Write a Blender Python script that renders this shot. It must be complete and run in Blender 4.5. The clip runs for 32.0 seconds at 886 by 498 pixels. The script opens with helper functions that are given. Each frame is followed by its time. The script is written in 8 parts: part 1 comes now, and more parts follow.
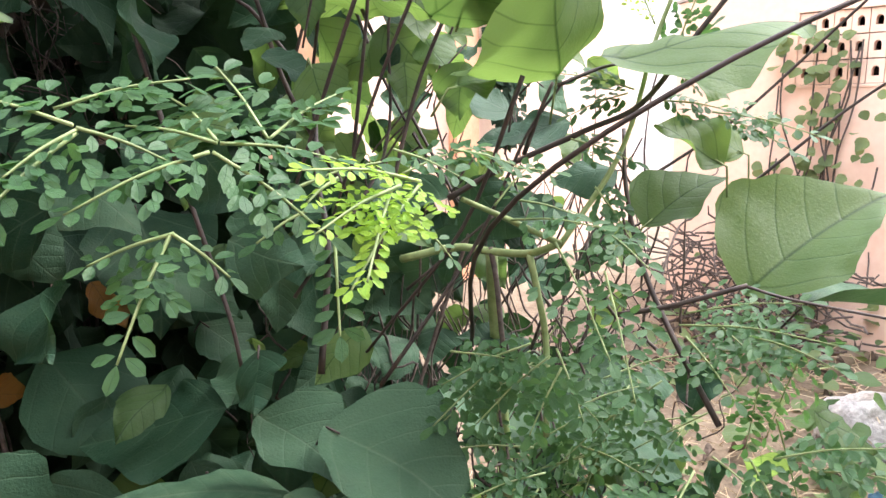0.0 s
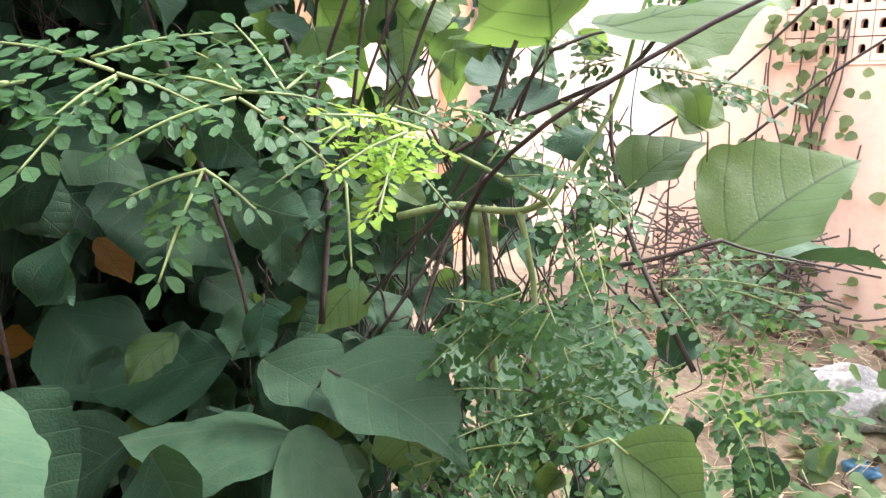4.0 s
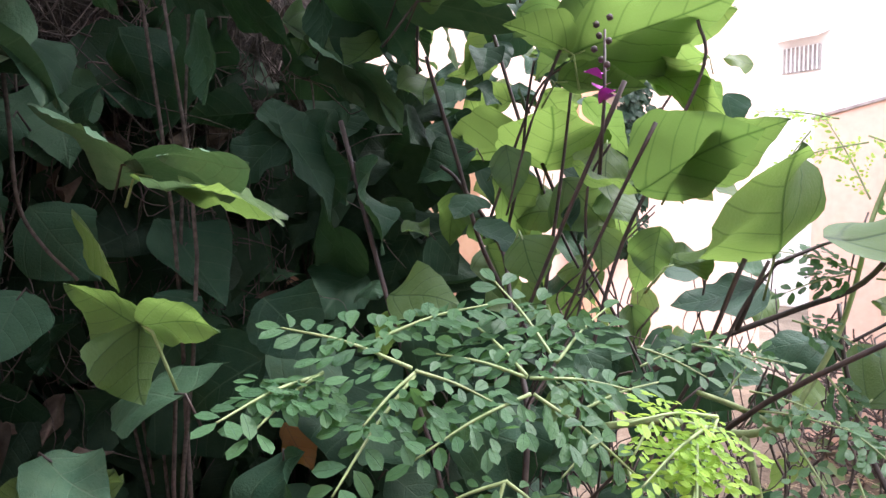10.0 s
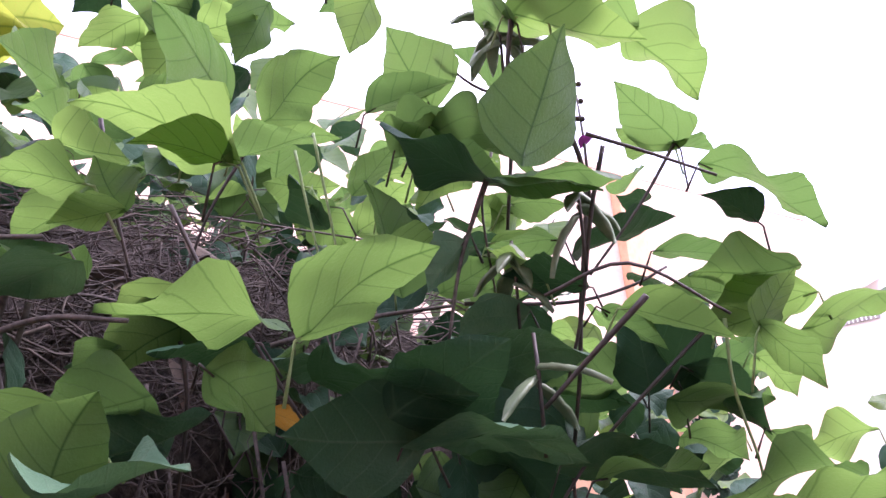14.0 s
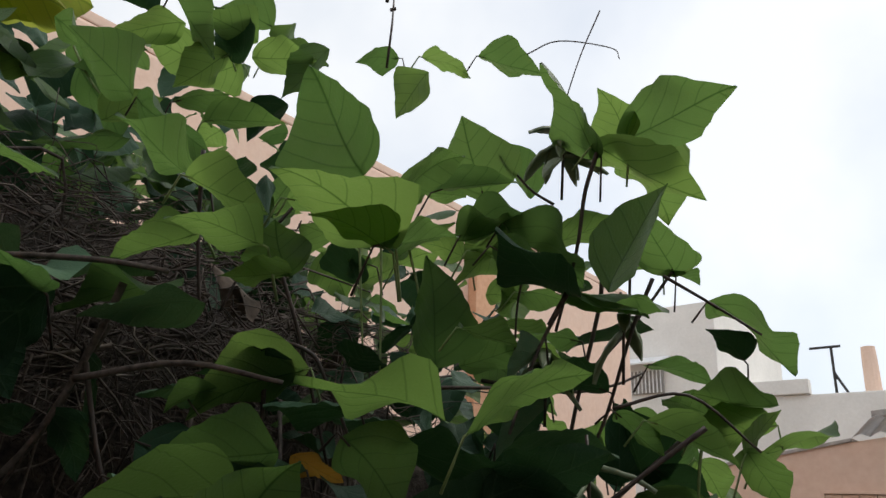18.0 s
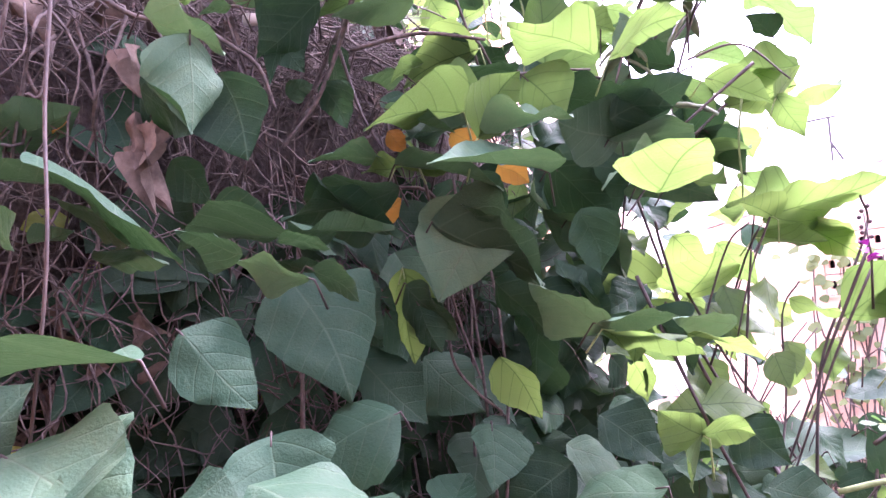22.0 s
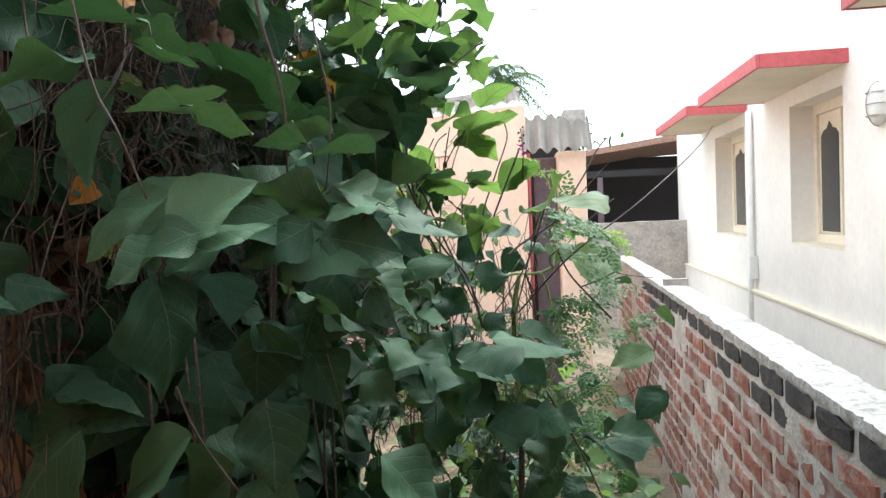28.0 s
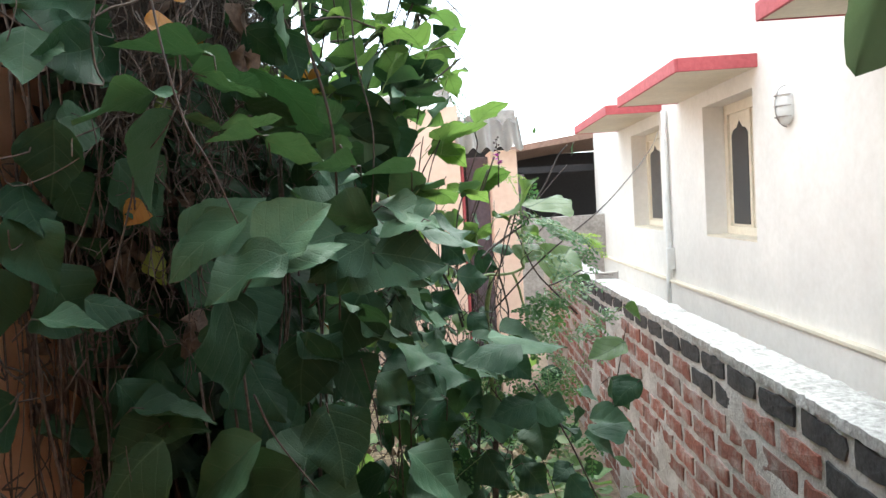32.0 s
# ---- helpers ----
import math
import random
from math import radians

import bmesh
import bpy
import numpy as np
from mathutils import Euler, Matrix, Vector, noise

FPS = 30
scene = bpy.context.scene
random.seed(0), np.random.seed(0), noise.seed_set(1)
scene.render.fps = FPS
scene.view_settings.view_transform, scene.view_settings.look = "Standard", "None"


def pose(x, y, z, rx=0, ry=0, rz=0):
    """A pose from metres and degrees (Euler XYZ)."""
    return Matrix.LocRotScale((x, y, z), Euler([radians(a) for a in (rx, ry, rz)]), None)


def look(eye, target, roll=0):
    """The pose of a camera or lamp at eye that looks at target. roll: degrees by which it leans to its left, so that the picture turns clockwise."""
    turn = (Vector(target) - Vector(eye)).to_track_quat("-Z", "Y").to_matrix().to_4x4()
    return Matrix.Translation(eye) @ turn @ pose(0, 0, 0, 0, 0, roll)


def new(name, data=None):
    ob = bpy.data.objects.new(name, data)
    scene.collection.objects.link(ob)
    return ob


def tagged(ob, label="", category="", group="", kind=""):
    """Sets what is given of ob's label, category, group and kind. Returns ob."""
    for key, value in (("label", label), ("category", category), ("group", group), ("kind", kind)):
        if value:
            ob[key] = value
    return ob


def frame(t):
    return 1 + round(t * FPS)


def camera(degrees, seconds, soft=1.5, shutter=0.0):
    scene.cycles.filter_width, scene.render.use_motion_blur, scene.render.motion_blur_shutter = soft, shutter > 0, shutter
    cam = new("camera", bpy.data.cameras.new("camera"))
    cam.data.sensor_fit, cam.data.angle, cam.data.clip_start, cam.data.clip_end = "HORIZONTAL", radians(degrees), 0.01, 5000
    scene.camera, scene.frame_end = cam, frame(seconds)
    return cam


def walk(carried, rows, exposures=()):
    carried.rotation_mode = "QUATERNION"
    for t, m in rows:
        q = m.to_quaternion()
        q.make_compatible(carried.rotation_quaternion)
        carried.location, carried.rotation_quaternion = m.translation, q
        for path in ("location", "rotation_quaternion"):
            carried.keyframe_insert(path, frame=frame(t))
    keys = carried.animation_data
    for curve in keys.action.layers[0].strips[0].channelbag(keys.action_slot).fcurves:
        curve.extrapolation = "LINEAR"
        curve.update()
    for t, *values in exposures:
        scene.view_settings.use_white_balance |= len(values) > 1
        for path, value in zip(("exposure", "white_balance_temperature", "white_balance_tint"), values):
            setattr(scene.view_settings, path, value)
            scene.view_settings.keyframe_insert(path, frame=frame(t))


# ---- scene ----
cam = camera(62.0, 32.0)
PATH = [
    (0, (0.463, 1.205, 1.581), (-0.877, 2.644, 1.214), -0.6),
    (0.5, (0.463, 1.202, 1.584), (-0.875, 2.64, 1.205), -0.6),
    (1, (0.462, 1.2, 1.585), (-0.877, 2.638, 1.208), -0.3),
    (1.5, (0.461, 1.201, 1.579), (-0.863, 2.641, 1.165), -0.2),
    (2, (0.471, 1.2, 1.556), (-0.796, 2.667, 1.062), 0.3),
    (2.5, (0.486, 1.191, 1.535), (-0.775, 2.652, 1.009), 0.2),
    (3, (0.487, 1.18, 1.551), (-0.78, 2.646, 1.055), 0.2),
    (3.5, (0.49, 1.172, 1.565), (-0.817, 2.619, 1.119), -0.5),
    (4, (0.485, 1.171, 1.571), (-0.822, 2.623, 1.138), 0.2),
    (4.5, (0.479, 1.171, 1.577), (-0.846, 2.608, 1.151), 0.6),
    (6.5, (0.448, 1.158, 1.592), (-0.803, 2.68, 1.248), 1.4),
    (7, (0.446, 1.158, 1.591), (-0.833, 2.657, 1.251), 2.1),
    (7.5, (0.464, 1.144, 1.607), (-0.817, 2.653, 1.323), 3.6),
    (8, (0.489, 1.121, 1.621), (-0.82, 2.623, 1.453), 2.1),
    (8.5, (0.496, 1.125, 1.621), (-0.831, 2.613, 1.461), 0.9),
    (9, (0.492, 1.136, 1.619), (-0.835, 2.622, 1.44), 0.3),
    (9.5, (0.484, 1.138, 1.619), (-0.88, 2.587, 1.422), 0.3),
    (10, (0.404, 1.134, 1.646), (-1.151, 2.387, 1.546), 0.2),
    (10.5, (0.389, 1.145, 1.706), (-1.27, 2.254, 1.84), -1.7),
    (11, (0.407, 1.171, 1.732), (-1.307, 2.16, 2.024), -1.0),
    (11.5, (0.405, 1.169, 1.753), (-1.341, 2.013, 2.243), -0.7),
    (12, (0.391, 1.163, 1.773), (-1.372, 1.898, 2.363), -1.0),
    (12.5, (0.378, 1.162, 1.782), (-1.397, 1.869, 2.373), -1.0),
    (13, (0.372, 1.17, 1.81), (-1.379, 1.888, 2.456), -1.4),
    (13.5, (0.353, 1.18, 1.822), (-1.416, 1.875, 2.444), -1.5),
    (14, (0.265, 1.119, 1.852), (-1.272, 2.229, 2.487), -4.8),
    (14.5, (0.211, 1.056, 1.859), (-1.13, 2.394, 2.5), -5.3),
    (16.5, (0.174, 0.924, 1.882), (-1.048, 2.394, 2.472), 0.0),
    (17, (0.175, 0.904, 1.892), (-0.931, 2.44, 2.538), 0.5),
    (17.5, (0.178, 0.906, 1.892), (-0.895, 2.461, 2.55), 0.8),
    (18, (0.18, 0.909, 1.897), (-1.037, 2.349, 2.563), 2.4),
    (18.5, (0.141, 0.892, 1.88), (-1.178, 2.23, 2.567), 0.7),
    (19, (0.078, 0.852, 1.898), (-1.215, 2.209, 2.594), -1.0),
    (19.5, (0.064, 0.806, 1.91), (-1.279, 2.112, 2.61), -2.7),
    (20, (0.051, 0.788, 1.892), (-1.347, 2.049, 2.565), -2.4),
    (20.5, (0.08, 0.803, 1.819), (-1.337, 2.132, 2.294), -1.9),
    (21, (0.107, 0.785, 1.753), (-1.304, 2.159, 2.103), -2.4),
    (21.5, (0.133, 0.732, 1.718), (-1.156, 2.24, 1.977), -2.4),
    (22, (0.211, 0.626, 1.693), (-1.071, 2.149, 1.879), -3.3),
    (22.5, (0.257, 0.549, 1.679), (-0.934, 2.155, 1.749), -3.0),
    (23, (0.202, 0.472, 1.65), (-0.763, 2.222, 1.699), -4.2),
    (23.5, (0.129, 0.371, 1.638), (-0.67, 2.204, 1.604), -4.2),
    (24, (0.135, 0.306, 1.636), (-0.65, 2.145, 1.637), -3.2),
    (24.5, (0.163, 0.238, 1.627), (-0.644, 2.068, 1.578), -3.4),
    (26.5, (0.032, 0.046, 1.593), (-0.493, 1.976, 1.579), -4.6),
    (27, (0.069, 0.017, 1.579), (-0.413, 1.957, 1.503), -3.4),
    (27.5, (0.074, -0.025, 1.594), (-0.282, 1.942, 1.512), -1.5),
    (28, (-0.008, -0.08, 1.595), (-0.173, 1.911, 1.515), -2.4),
    (28.5, (-0.064, -0.121, 1.588), (-0.109, 1.875, 1.478), -1.5),
    (29, (-0.063, -0.153, 1.587), (-0.15, 1.84, 1.45), -0.8),
    (29.5, (-0.057, -0.166, 1.576), (0.002, 1.823, 1.373), -0.3),
    (30, (-0.035, -0.224, 1.558), (0.04, 1.762, 1.339), -1.3),
    (30.5, (-0.018, -0.215, 1.514), (0.088, 1.76, 1.214), -1.6),
    (31, (-0.016, -0.197, 1.516), (0.08, 1.774, 1.192), -2.0),
    (31.5, (-0.043, -0.176, 1.582), (0.023, 1.812, 1.374), -1.0),
    (32, (-0.157, -0.171, 1.626), (-0.094, 1.825, 1.524), -3.4),
]
EXPOSURES = [(0, 2.03, 6450, 16), (2, 1.93, 6450, 16), (3, 2.12, 6450, 16), (4.5, 2.13, 6450, 16), (7, 2.13, 6450, 16), (8, 1.73, 6450, 16), (9.5, 1.63, 6450, 16), (10.5, 2.1, 5850, 37), (11, 2.32, 5850, 45), (11.5, 2.15, 5850, 47), (13, 1.95, 5850, 45), (14.5, 1.45, 5850, 37), (16.5, 0.9, 5850, 37), (17, 0.2, 6600, 12), (17.5, -0.45, 6600, 12), (18, -0.38, 6600, 8), (18.5, 0.4, 5850, 37), (19, 0.8, 5850, 37), (19.5, 0.8, 5850, 37), (20, 0.7, 5850, 37), (20.5, 1.3, 5850, 37), (21, 2.6, 5850, 37), (22, 3.0, 5850, 56), (23, 2.0, 6200, 38), (24, 1.85, 6200, 32), (26.5, 2.07, 6200, 16), (27, 2.02, 6200, 16), (28, 1.5, 6150, 2), (32, 1.5, 6150, 2)]
walk(cam, [(t, look(eye, target, roll)) for t, eye, target, roll in PATH], EXPOSURES)

# ---- world and light: bright overcast sky ----
world = bpy.data.worlds.new("sky")
scene.world = world
world.use_nodes = True
wn, wl = world.node_tree.nodes, world.node_tree.links
wn.clear()
w_out, w_bg = wn.new("ShaderNodeOutputWorld"), wn.new("ShaderNodeBackground")
w_sky, w_bg2, w_add = wn.new("ShaderNodeTexSky"), wn.new("ShaderNodeBackground"), wn.new("ShaderNodeAddShader")
w_sky.sky_type, w_sky.sun_disc = "NISHITA", False
w_sky.sun_elevation, w_sky.sun_rotation = radians(55), radians(25)
w_noise, w_ramp, w_map = wn.new("ShaderNodeTexNoise"), wn.new("ShaderNodeValToRGB"), wn.new("ShaderNodeTexCoord")
w_noise.inputs["Scale"].default_value, w_noise.inputs["Detail"].default_value = 2.2, 6
w_ramp.color_ramp.elements[0].position, w_ramp.color_ramp.elements[0].color = 0.35, (0.70, 0.74, 0.82, 1)
w_ramp.color_ramp.elements[1].position, w_ramp.color_ramp.elements[1].color = 0.62, (1.0, 1.0, 1.0, 1)
wl.new(w_map.outputs["Generated"], w_noise.inputs["Vector"])
wl.new(w_noise.outputs["Fac"], w_ramp.inputs["Fac"])
wl.new(w_ramp.outputs["Color"], w_bg2.inputs["Color"])
w_bg2.inputs["Strength"].default_value = 1.15
wl.new(w_sky.outputs["Color"], w_bg.inputs["Color"])
w_bg.inputs["Strength"].default_value = 0.05
wl.new(w_bg.outputs[0], w_add.inputs[0])
wl.new(w_bg2.outputs[0], w_add.inputs[1])
wl.new(w_add.outputs[0], w_out.inputs["Surface"])
sun = new("sun", bpy.data.lights.new("sun", "SUN"))
sun.data.energy, sun.data.angle, sun.data.color = 2.2, radians(18), (1.0, 0.96, 0.9)
sun.matrix_world = look((3, 6, 9), (0, 0, 0))


# ---- materials ----
def nodes_of(name):
    m = bpy.data.materials.new(name)
    m.use_nodes = True
    n, l = m.node_tree.nodes, m.node_tree.links
    n.clear()
    out, b = n.new("ShaderNodeOutputMaterial"), n.new("ShaderNodeBsdfPrincipled")
    l.new(b.outputs[0], out.inputs["Surface"])
    return m, n, l, out, b


def noise_node(n, l, scale, detail=5, vec=None, rough=0.6):
    t = n.new("ShaderNodeTexNoise")
    t.inputs["Scale"].default_value, t.inputs["Detail"].default_value, t.inputs["Roughness"].default_value = scale, detail, rough
    if vec is not None:
        l.new(vec, t.inputs["Vector"])
    return t.outputs["Fac"]


def ramp_node(n, l, fac, stops):
    r = n.new("ShaderNodeValToRGB")
    e = r.color_ramp.elements
    while len(e) < len(stops):
        e.new(0.5)
    for k, (p, c) in zip(e, stops):
        k.position, k.color = p, (*c, 1)
    l.new(fac, r.inputs["Fac"])
    return r.outputs["Color"]


def mix_node(n, l, kind, fac, a, b):
    m = n.new("ShaderNodeMix")
    m.data_type, m.blend_type = "RGBA", kind
    for s, v in ((0, fac), (6, a), (7, b)):
        if isinstance(v, (int, float)):
            m.inputs[s].default_value = v
        elif isinstance(v, tuple):
            m.inputs[s].default_value = (*v, 1)
        else:
            l.new(v, m.inputs[s])
    return m.outputs[2]


def math_node(n, l, op, a, b=0.0, c=0.0):
    m = n.new("ShaderNodeMath")
    m.operation = op
    for s, v in enumerate((a, b, c)):
        if isinstance(v, (int, float)):
            m.inputs[s].default_value = v
        else:
            l.new(v, m.inputs[s])
    return m.outputs[0]


def bump_node(n, l, height, strength, distance, b):
    k = n.new("ShaderNodeBump")
    k.inputs["Strength"].default_value, k.inputs["Distance"].default_value = strength, distance
    l.new(height, k.inputs["Height"])
    l.new(k.outputs[0], b.inputs["Normal"])


def surface(name, dark, light, grain=60.0, stain=3.0, rough=0.85, relief=0.003, stain_to=None, stain_amount=0.5, metal=0.0, per_object=0.0):
    """Paint, plaster, wood or stone: grain and larger stains over two colours."""
    m, n, l, out, b = nodes_of(name)
    pos = n.new("ShaderNodeNewGeometry").outputs["Position"]
    fine, wide = noise_node(n, l, grain, 6, pos), noise_node(n, l, stain, 7, pos, 0.7)
    col = ramp_node(n, l, fine, [(0.3, dark), (0.7, light)])
    if stain_to:
        f = ramp_node(n, l, wide, [(0.45, (0, 0, 0)), (0.72, (stain_amount,) * 3)])
        col = mix_node(n, l, "MIX", f, col, stain_to)
    else:
        f = ramp_node(n, l, wide, [(0.25, (0.82, 0.82, 0.82)), (0.75, (1.08, 1.08, 1.08))])
        col = mix_node(n, l, "MULTIPLY", 1.0, col, f)
    if per_object:
        info = n.new("ShaderNodeObjectInfo")
        f = ramp_node(n, l, info.outputs["Random"], [(0, (1 - per_object,) * 3), (1, (1 + per_object,) * 3)])
        col = mix_node(n, l, "MULTIPLY", 1.0, col, f)
    l.new(col, b.inputs["Base Color"])
    b.inputs["Roughness"].default_value, b.inputs["Metallic"].default_value = rough, metal
    bump_node(n, l, fine, 0.6, relief, b)
    return m


def leaf_material(name, dark, light, vein, through_colour, through_amount=0.45, rough=0.5, spots=0.0, spec=0.35, per_island=False, veins=0.6, dust=0.1):
    """A leaf with a midrib and side veins, let through by daylight, varied from leaf to leaf."""
    m, n, l, out, b = nodes_of(name)
    uv = n.new("ShaderNodeUVMap").outputs[0]
    sep = n.new("ShaderNodeSeparateXYZ")
    l.new(uv, sep.inputs[0])
    u, v = sep.outputs[0], sep.outputs[1]
    side = math_node(n, l, "ABSOLUTE", math_node(n, l, "SUBTRACT", v, 0.5))
    mid = math_node(n, l, "SMOOTH_MIN", math_node(n, l, "DIVIDE", side, 0.014), 1.0, 0.3)
    run = math_node(n, l, "MULTIPLY", math_node(n, l, "SUBTRACT", u, math_node(n, l, "MULTIPLY_ADD", math_node(n, l, "MULTIPLY", side, side), 0.9, math_node(n, l, "MULTIPLY", side, 0.7))), 4.6)
    saw = math_node(n, l, "ABSOLUTE", math_node(n, l, "SUBTRACT", math_node(n, l, "FRACT", run), 0.5))
    ribs = math_node(n, l, "MINIMUM", math_node(n, l, "DIVIDE", math_node(n, l, "SUBTRACT", 0.5, saw), 0.055), 1.0)
    flat = math_node(n, l, "MULTIPLY", mid, math_node(n, l, "MULTIPLY_ADD", ribs, veins, 1.0 - veins))
    pos = n.new("ShaderNodeNewGeometry").outputs["Position"]
    cell = noise_node(n, l, 420, 3, pos)
    wide = noise_node(n, l, 30, 4, pos)
    rnd = n.new("ShaderNodeNewGeometry").outputs["Random Per Island"] if per_island else n.new("ShaderNodeObjectInfo").outputs["Random"]
    tone = math_node(n, l, "ADD", math_node(n, l, "MULTIPLY", rnd, 0.7), math_node(n, l, "MULTIPLY", wide, 0.4))
    col = ramp_node(n, l, tone, [(0.15, dark), (0.95, light)])
    col = mix_node(n, l, "MULTIPLY", 0.25, col, ramp_node(n, l, cell, [(0.3, (0.6, 0.6, 0.6)), (0.7, (1, 1, 1))]))
    film = ramp_node(n, l, noise_node(n, l, 55, 5, pos), [(0.35, (0, 0, 0)), (0.75, (dust,) * 3)])
    col = mix_node(n, l, "MIX", film, col, (0.14, 0.20, 0.11))
    if spots:
        f = ramp_node(n, l, noise_node(n, l, 130, 2, pos), [(0.62, (0, 0, 0)), (0.70, (spots,) * 3)])
        col = mix_node(n, l, "MIX", f, col, (0.23, 0.16, 0.05))
    base = mix_node(n, l, "MIX", flat, vein, col)
    l.new(base, b.inputs["Base Color"])
    b.inputs["Roughness"].default_value = rough
    b.inputs["Specular IOR Level"].default_value = spec
    pillow = math_node(n, l, "POWER", math_node(n, l, "SUBTRACT", 1.0, math_node(n, l, "MULTIPLY", saw, 2.0)), 0.6)
    height = math_node(n, l, "ADD", math_node(n, l, "MULTIPLY_ADD", pillow, veins, math_node(n, l, "MULTIPLY", flat, 0.4)), math_node(n, l, "MULTIPLY", cell, 0.9))
    bump_node(n, l, height, 0.65, 0.0014, b)
    tr, mx = n.new("ShaderNodeBsdfTranslucent"), n.new("ShaderNodeMixShader")
    tcol = mix_node(n, l, "MULTIPLY", 1.0, through_colour, ramp_node(n, l, flat, [(0.0, (0.30, 0.42, 0.25)), (1.0, (1, 1, 1))]))
    tcol = mix_node(n, l, "MULTIPLY", 1.0, tcol, ramp_node(n, l, rnd, [(0, (0.7, 0.75, 0.7)), (1, (1.15, 1.1, 1.0))]))
    l.new(tcol, tr.inputs["Color"])
    mx.inputs[0].default_value = through_amount
    l.new(b.outputs[0], mx.inputs[1])
    l.new(tr.outputs[0], mx.inputs[2])
    l.new(mx.outputs[0], out.inputs["Surface"])
    return m


M_SOIL = surface("soil", (0.10, 0.075, 0.05), (0.22, 0.17, 0.12), 40, 2.5, 0.95, 0.01, (0.33, 0.27, 0.19), 0.6)
M_BRICK = surface("brick_red", (0.13, 0.048, 0.036), (0.26, 0.098, 0.072), 90, 9, 0.92, 0.005, (0.40, 0.38, 0.365), 0.9, per_object=0.3)
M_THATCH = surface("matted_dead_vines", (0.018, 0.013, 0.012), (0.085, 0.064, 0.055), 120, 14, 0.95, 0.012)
M_BANANA = leaf_material("banana_leaf", (0.04, 0.07, 0.045), (0.08, 0.12, 0.075), (0.1, 0.14, 0.09), (0.14, 0.22, 0.10), 0.2, 0.5)
M_BRICK_BLACK = surface("brick_tarred", (0.012, 0.012, 0.014), (0.04, 0.04, 0.045), 60, 12, 0.85, 0.004, (0.22, 0.21, 0.2), 0.2)
M_MORTAR = surface("mortar", (0.26, 0.25, 0.24), (0.46, 0.445, 0.43), 70, 6, 0.95, 0.01, (0.66, 0.65, 0.64), 0.7)
M_LIME = surface("limewash", (0.22, 0.215, 0.21), (0.52, 0.52, 0.51), 60, 9, 0.9, 0.012, (0.14, 0.135, 0.13), 0.7)
M_WHITE = surface("white_wall_paint", (0.78, 0.75, 0.70), (0.84, 0.81, 0.77), 20, 0.8, 0.8, 0.0006)
M_CREAM = surface("cream_paint", (0.70, 0.63, 0.50), (0.78, 0.71, 0.58), 30, 2, 0.7, 0.0008)
M_REDEDGE = surface("red_oxide_paint", (0.40, 0.07, 0.08), (0.52, 0.11, 0.12), 30, 3, 0.7, 0.001)
M_PEACH = surface("peach_wall_paint", (0.75, 0.53, 0.41), (0.82, 0.61, 0.49), 25, 1.3, 0.9, 0.001, (0.74, 0.58, 0.49), 0.5)
M_ORANGE = surface("orange_wall_paint", (0.62, 0.34, 0.20), (0.72, 0.43, 0.27), 25, 1.6, 0.9, 0.001, (0.45, 0.24, 0.14), 0.5)
M_CONCRETE = surface("weathered_concrete", (0.30, 0.28, 0.26), (0.50, 0.47, 0.44), 25, 3, 0.95, 0.004, (0.14, 0.13, 0.12), 0.6)
# near-black colour standing in for shade inside openings
M_DARK = surface("recess_shade", (0.02, 0.02, 0.022), (0.035, 0.033, 0.035), 30, 3, 0.9, 0.001)
M_DOOR = surface("purple_grey_door", (0.10, 0.075, 0.09), (0.15, 0.11, 0.13), 50, 5, 0.7, 0.002)
M_SHEET = surface("corrugated_sheet", (0.78, 0.78, 0.78), (0.86, 0.86, 0.85), 18, 3, 0.7, 0.001, (0.5, 0.48, 0.45), 0.25)
M_TILE = surface("old_roof_tile", (0.22, 0.13, 0.10), (0.34, 0.22, 0.17), 20, 3, 0.9, 0.006)
M_STEM_GREEN = surface("green_stem", (0.16, 0.24, 0.08), (0.30, 0.38, 0.17), 90, 9, 0.6, 0.0006)
M_STEM_PURPLE = surface("purple_stem", (0.022, 0.015, 0.013), (0.065, 0.043, 0.036), 90, 14, 0.6, 0.0006)
M_TWIG = surface("dead_twig", (0.032, 0.024, 0.021), (0.145, 0.115, 0.10), 130, 16, 0.9, 0.001)
M_STRAW = surface("straw", (0.36, 0.27, 0.16), (0.62, 0.52, 0.36), 80, 7, 0.9, 0.001)
M_DRYLEAF = surface("dry_leaf", (0.06, 0.042, 0.032), (0.18, 0.135, 0.105), 70, 18, 0.9, 0.003)
# one bean leaf in several colours, with shade or backlight put into them
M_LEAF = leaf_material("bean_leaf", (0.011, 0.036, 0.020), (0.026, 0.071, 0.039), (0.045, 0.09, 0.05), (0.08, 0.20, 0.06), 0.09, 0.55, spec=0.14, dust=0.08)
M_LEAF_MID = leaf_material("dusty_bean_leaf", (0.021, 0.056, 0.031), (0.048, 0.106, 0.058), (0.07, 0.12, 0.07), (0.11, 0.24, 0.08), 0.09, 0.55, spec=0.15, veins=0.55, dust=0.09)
M_LEAF_LIT = leaf_material("backlit_bean_leaf", (0.045, 0.095, 0.032), (0.095, 0.165, 0.06), (0.03, 0.06, 0.024), (0.23, 0.38, 0.09), 0.42, 0.5, spec=0.3)
M_LEAF_SKY = leaf_material("skylit_bean_leaf", (0.035, 0.08, 0.028), (0.075, 0.14, 0.05), (0.035, 0.07, 0.03), (0.17, 0.31, 0.08), 0.36, 0.5, spec=0.3)
M_LEAF_PALE = leaf_material("hairy_pale_leaf", (0.038, 0.095, 0.055), (0.088, 0.17, 0.10), (0.10, 0.16, 0.095), (0.15, 0.30, 0.10), 0.1, 0.6, spec=0.16, veins=0.5, dust=0.32)
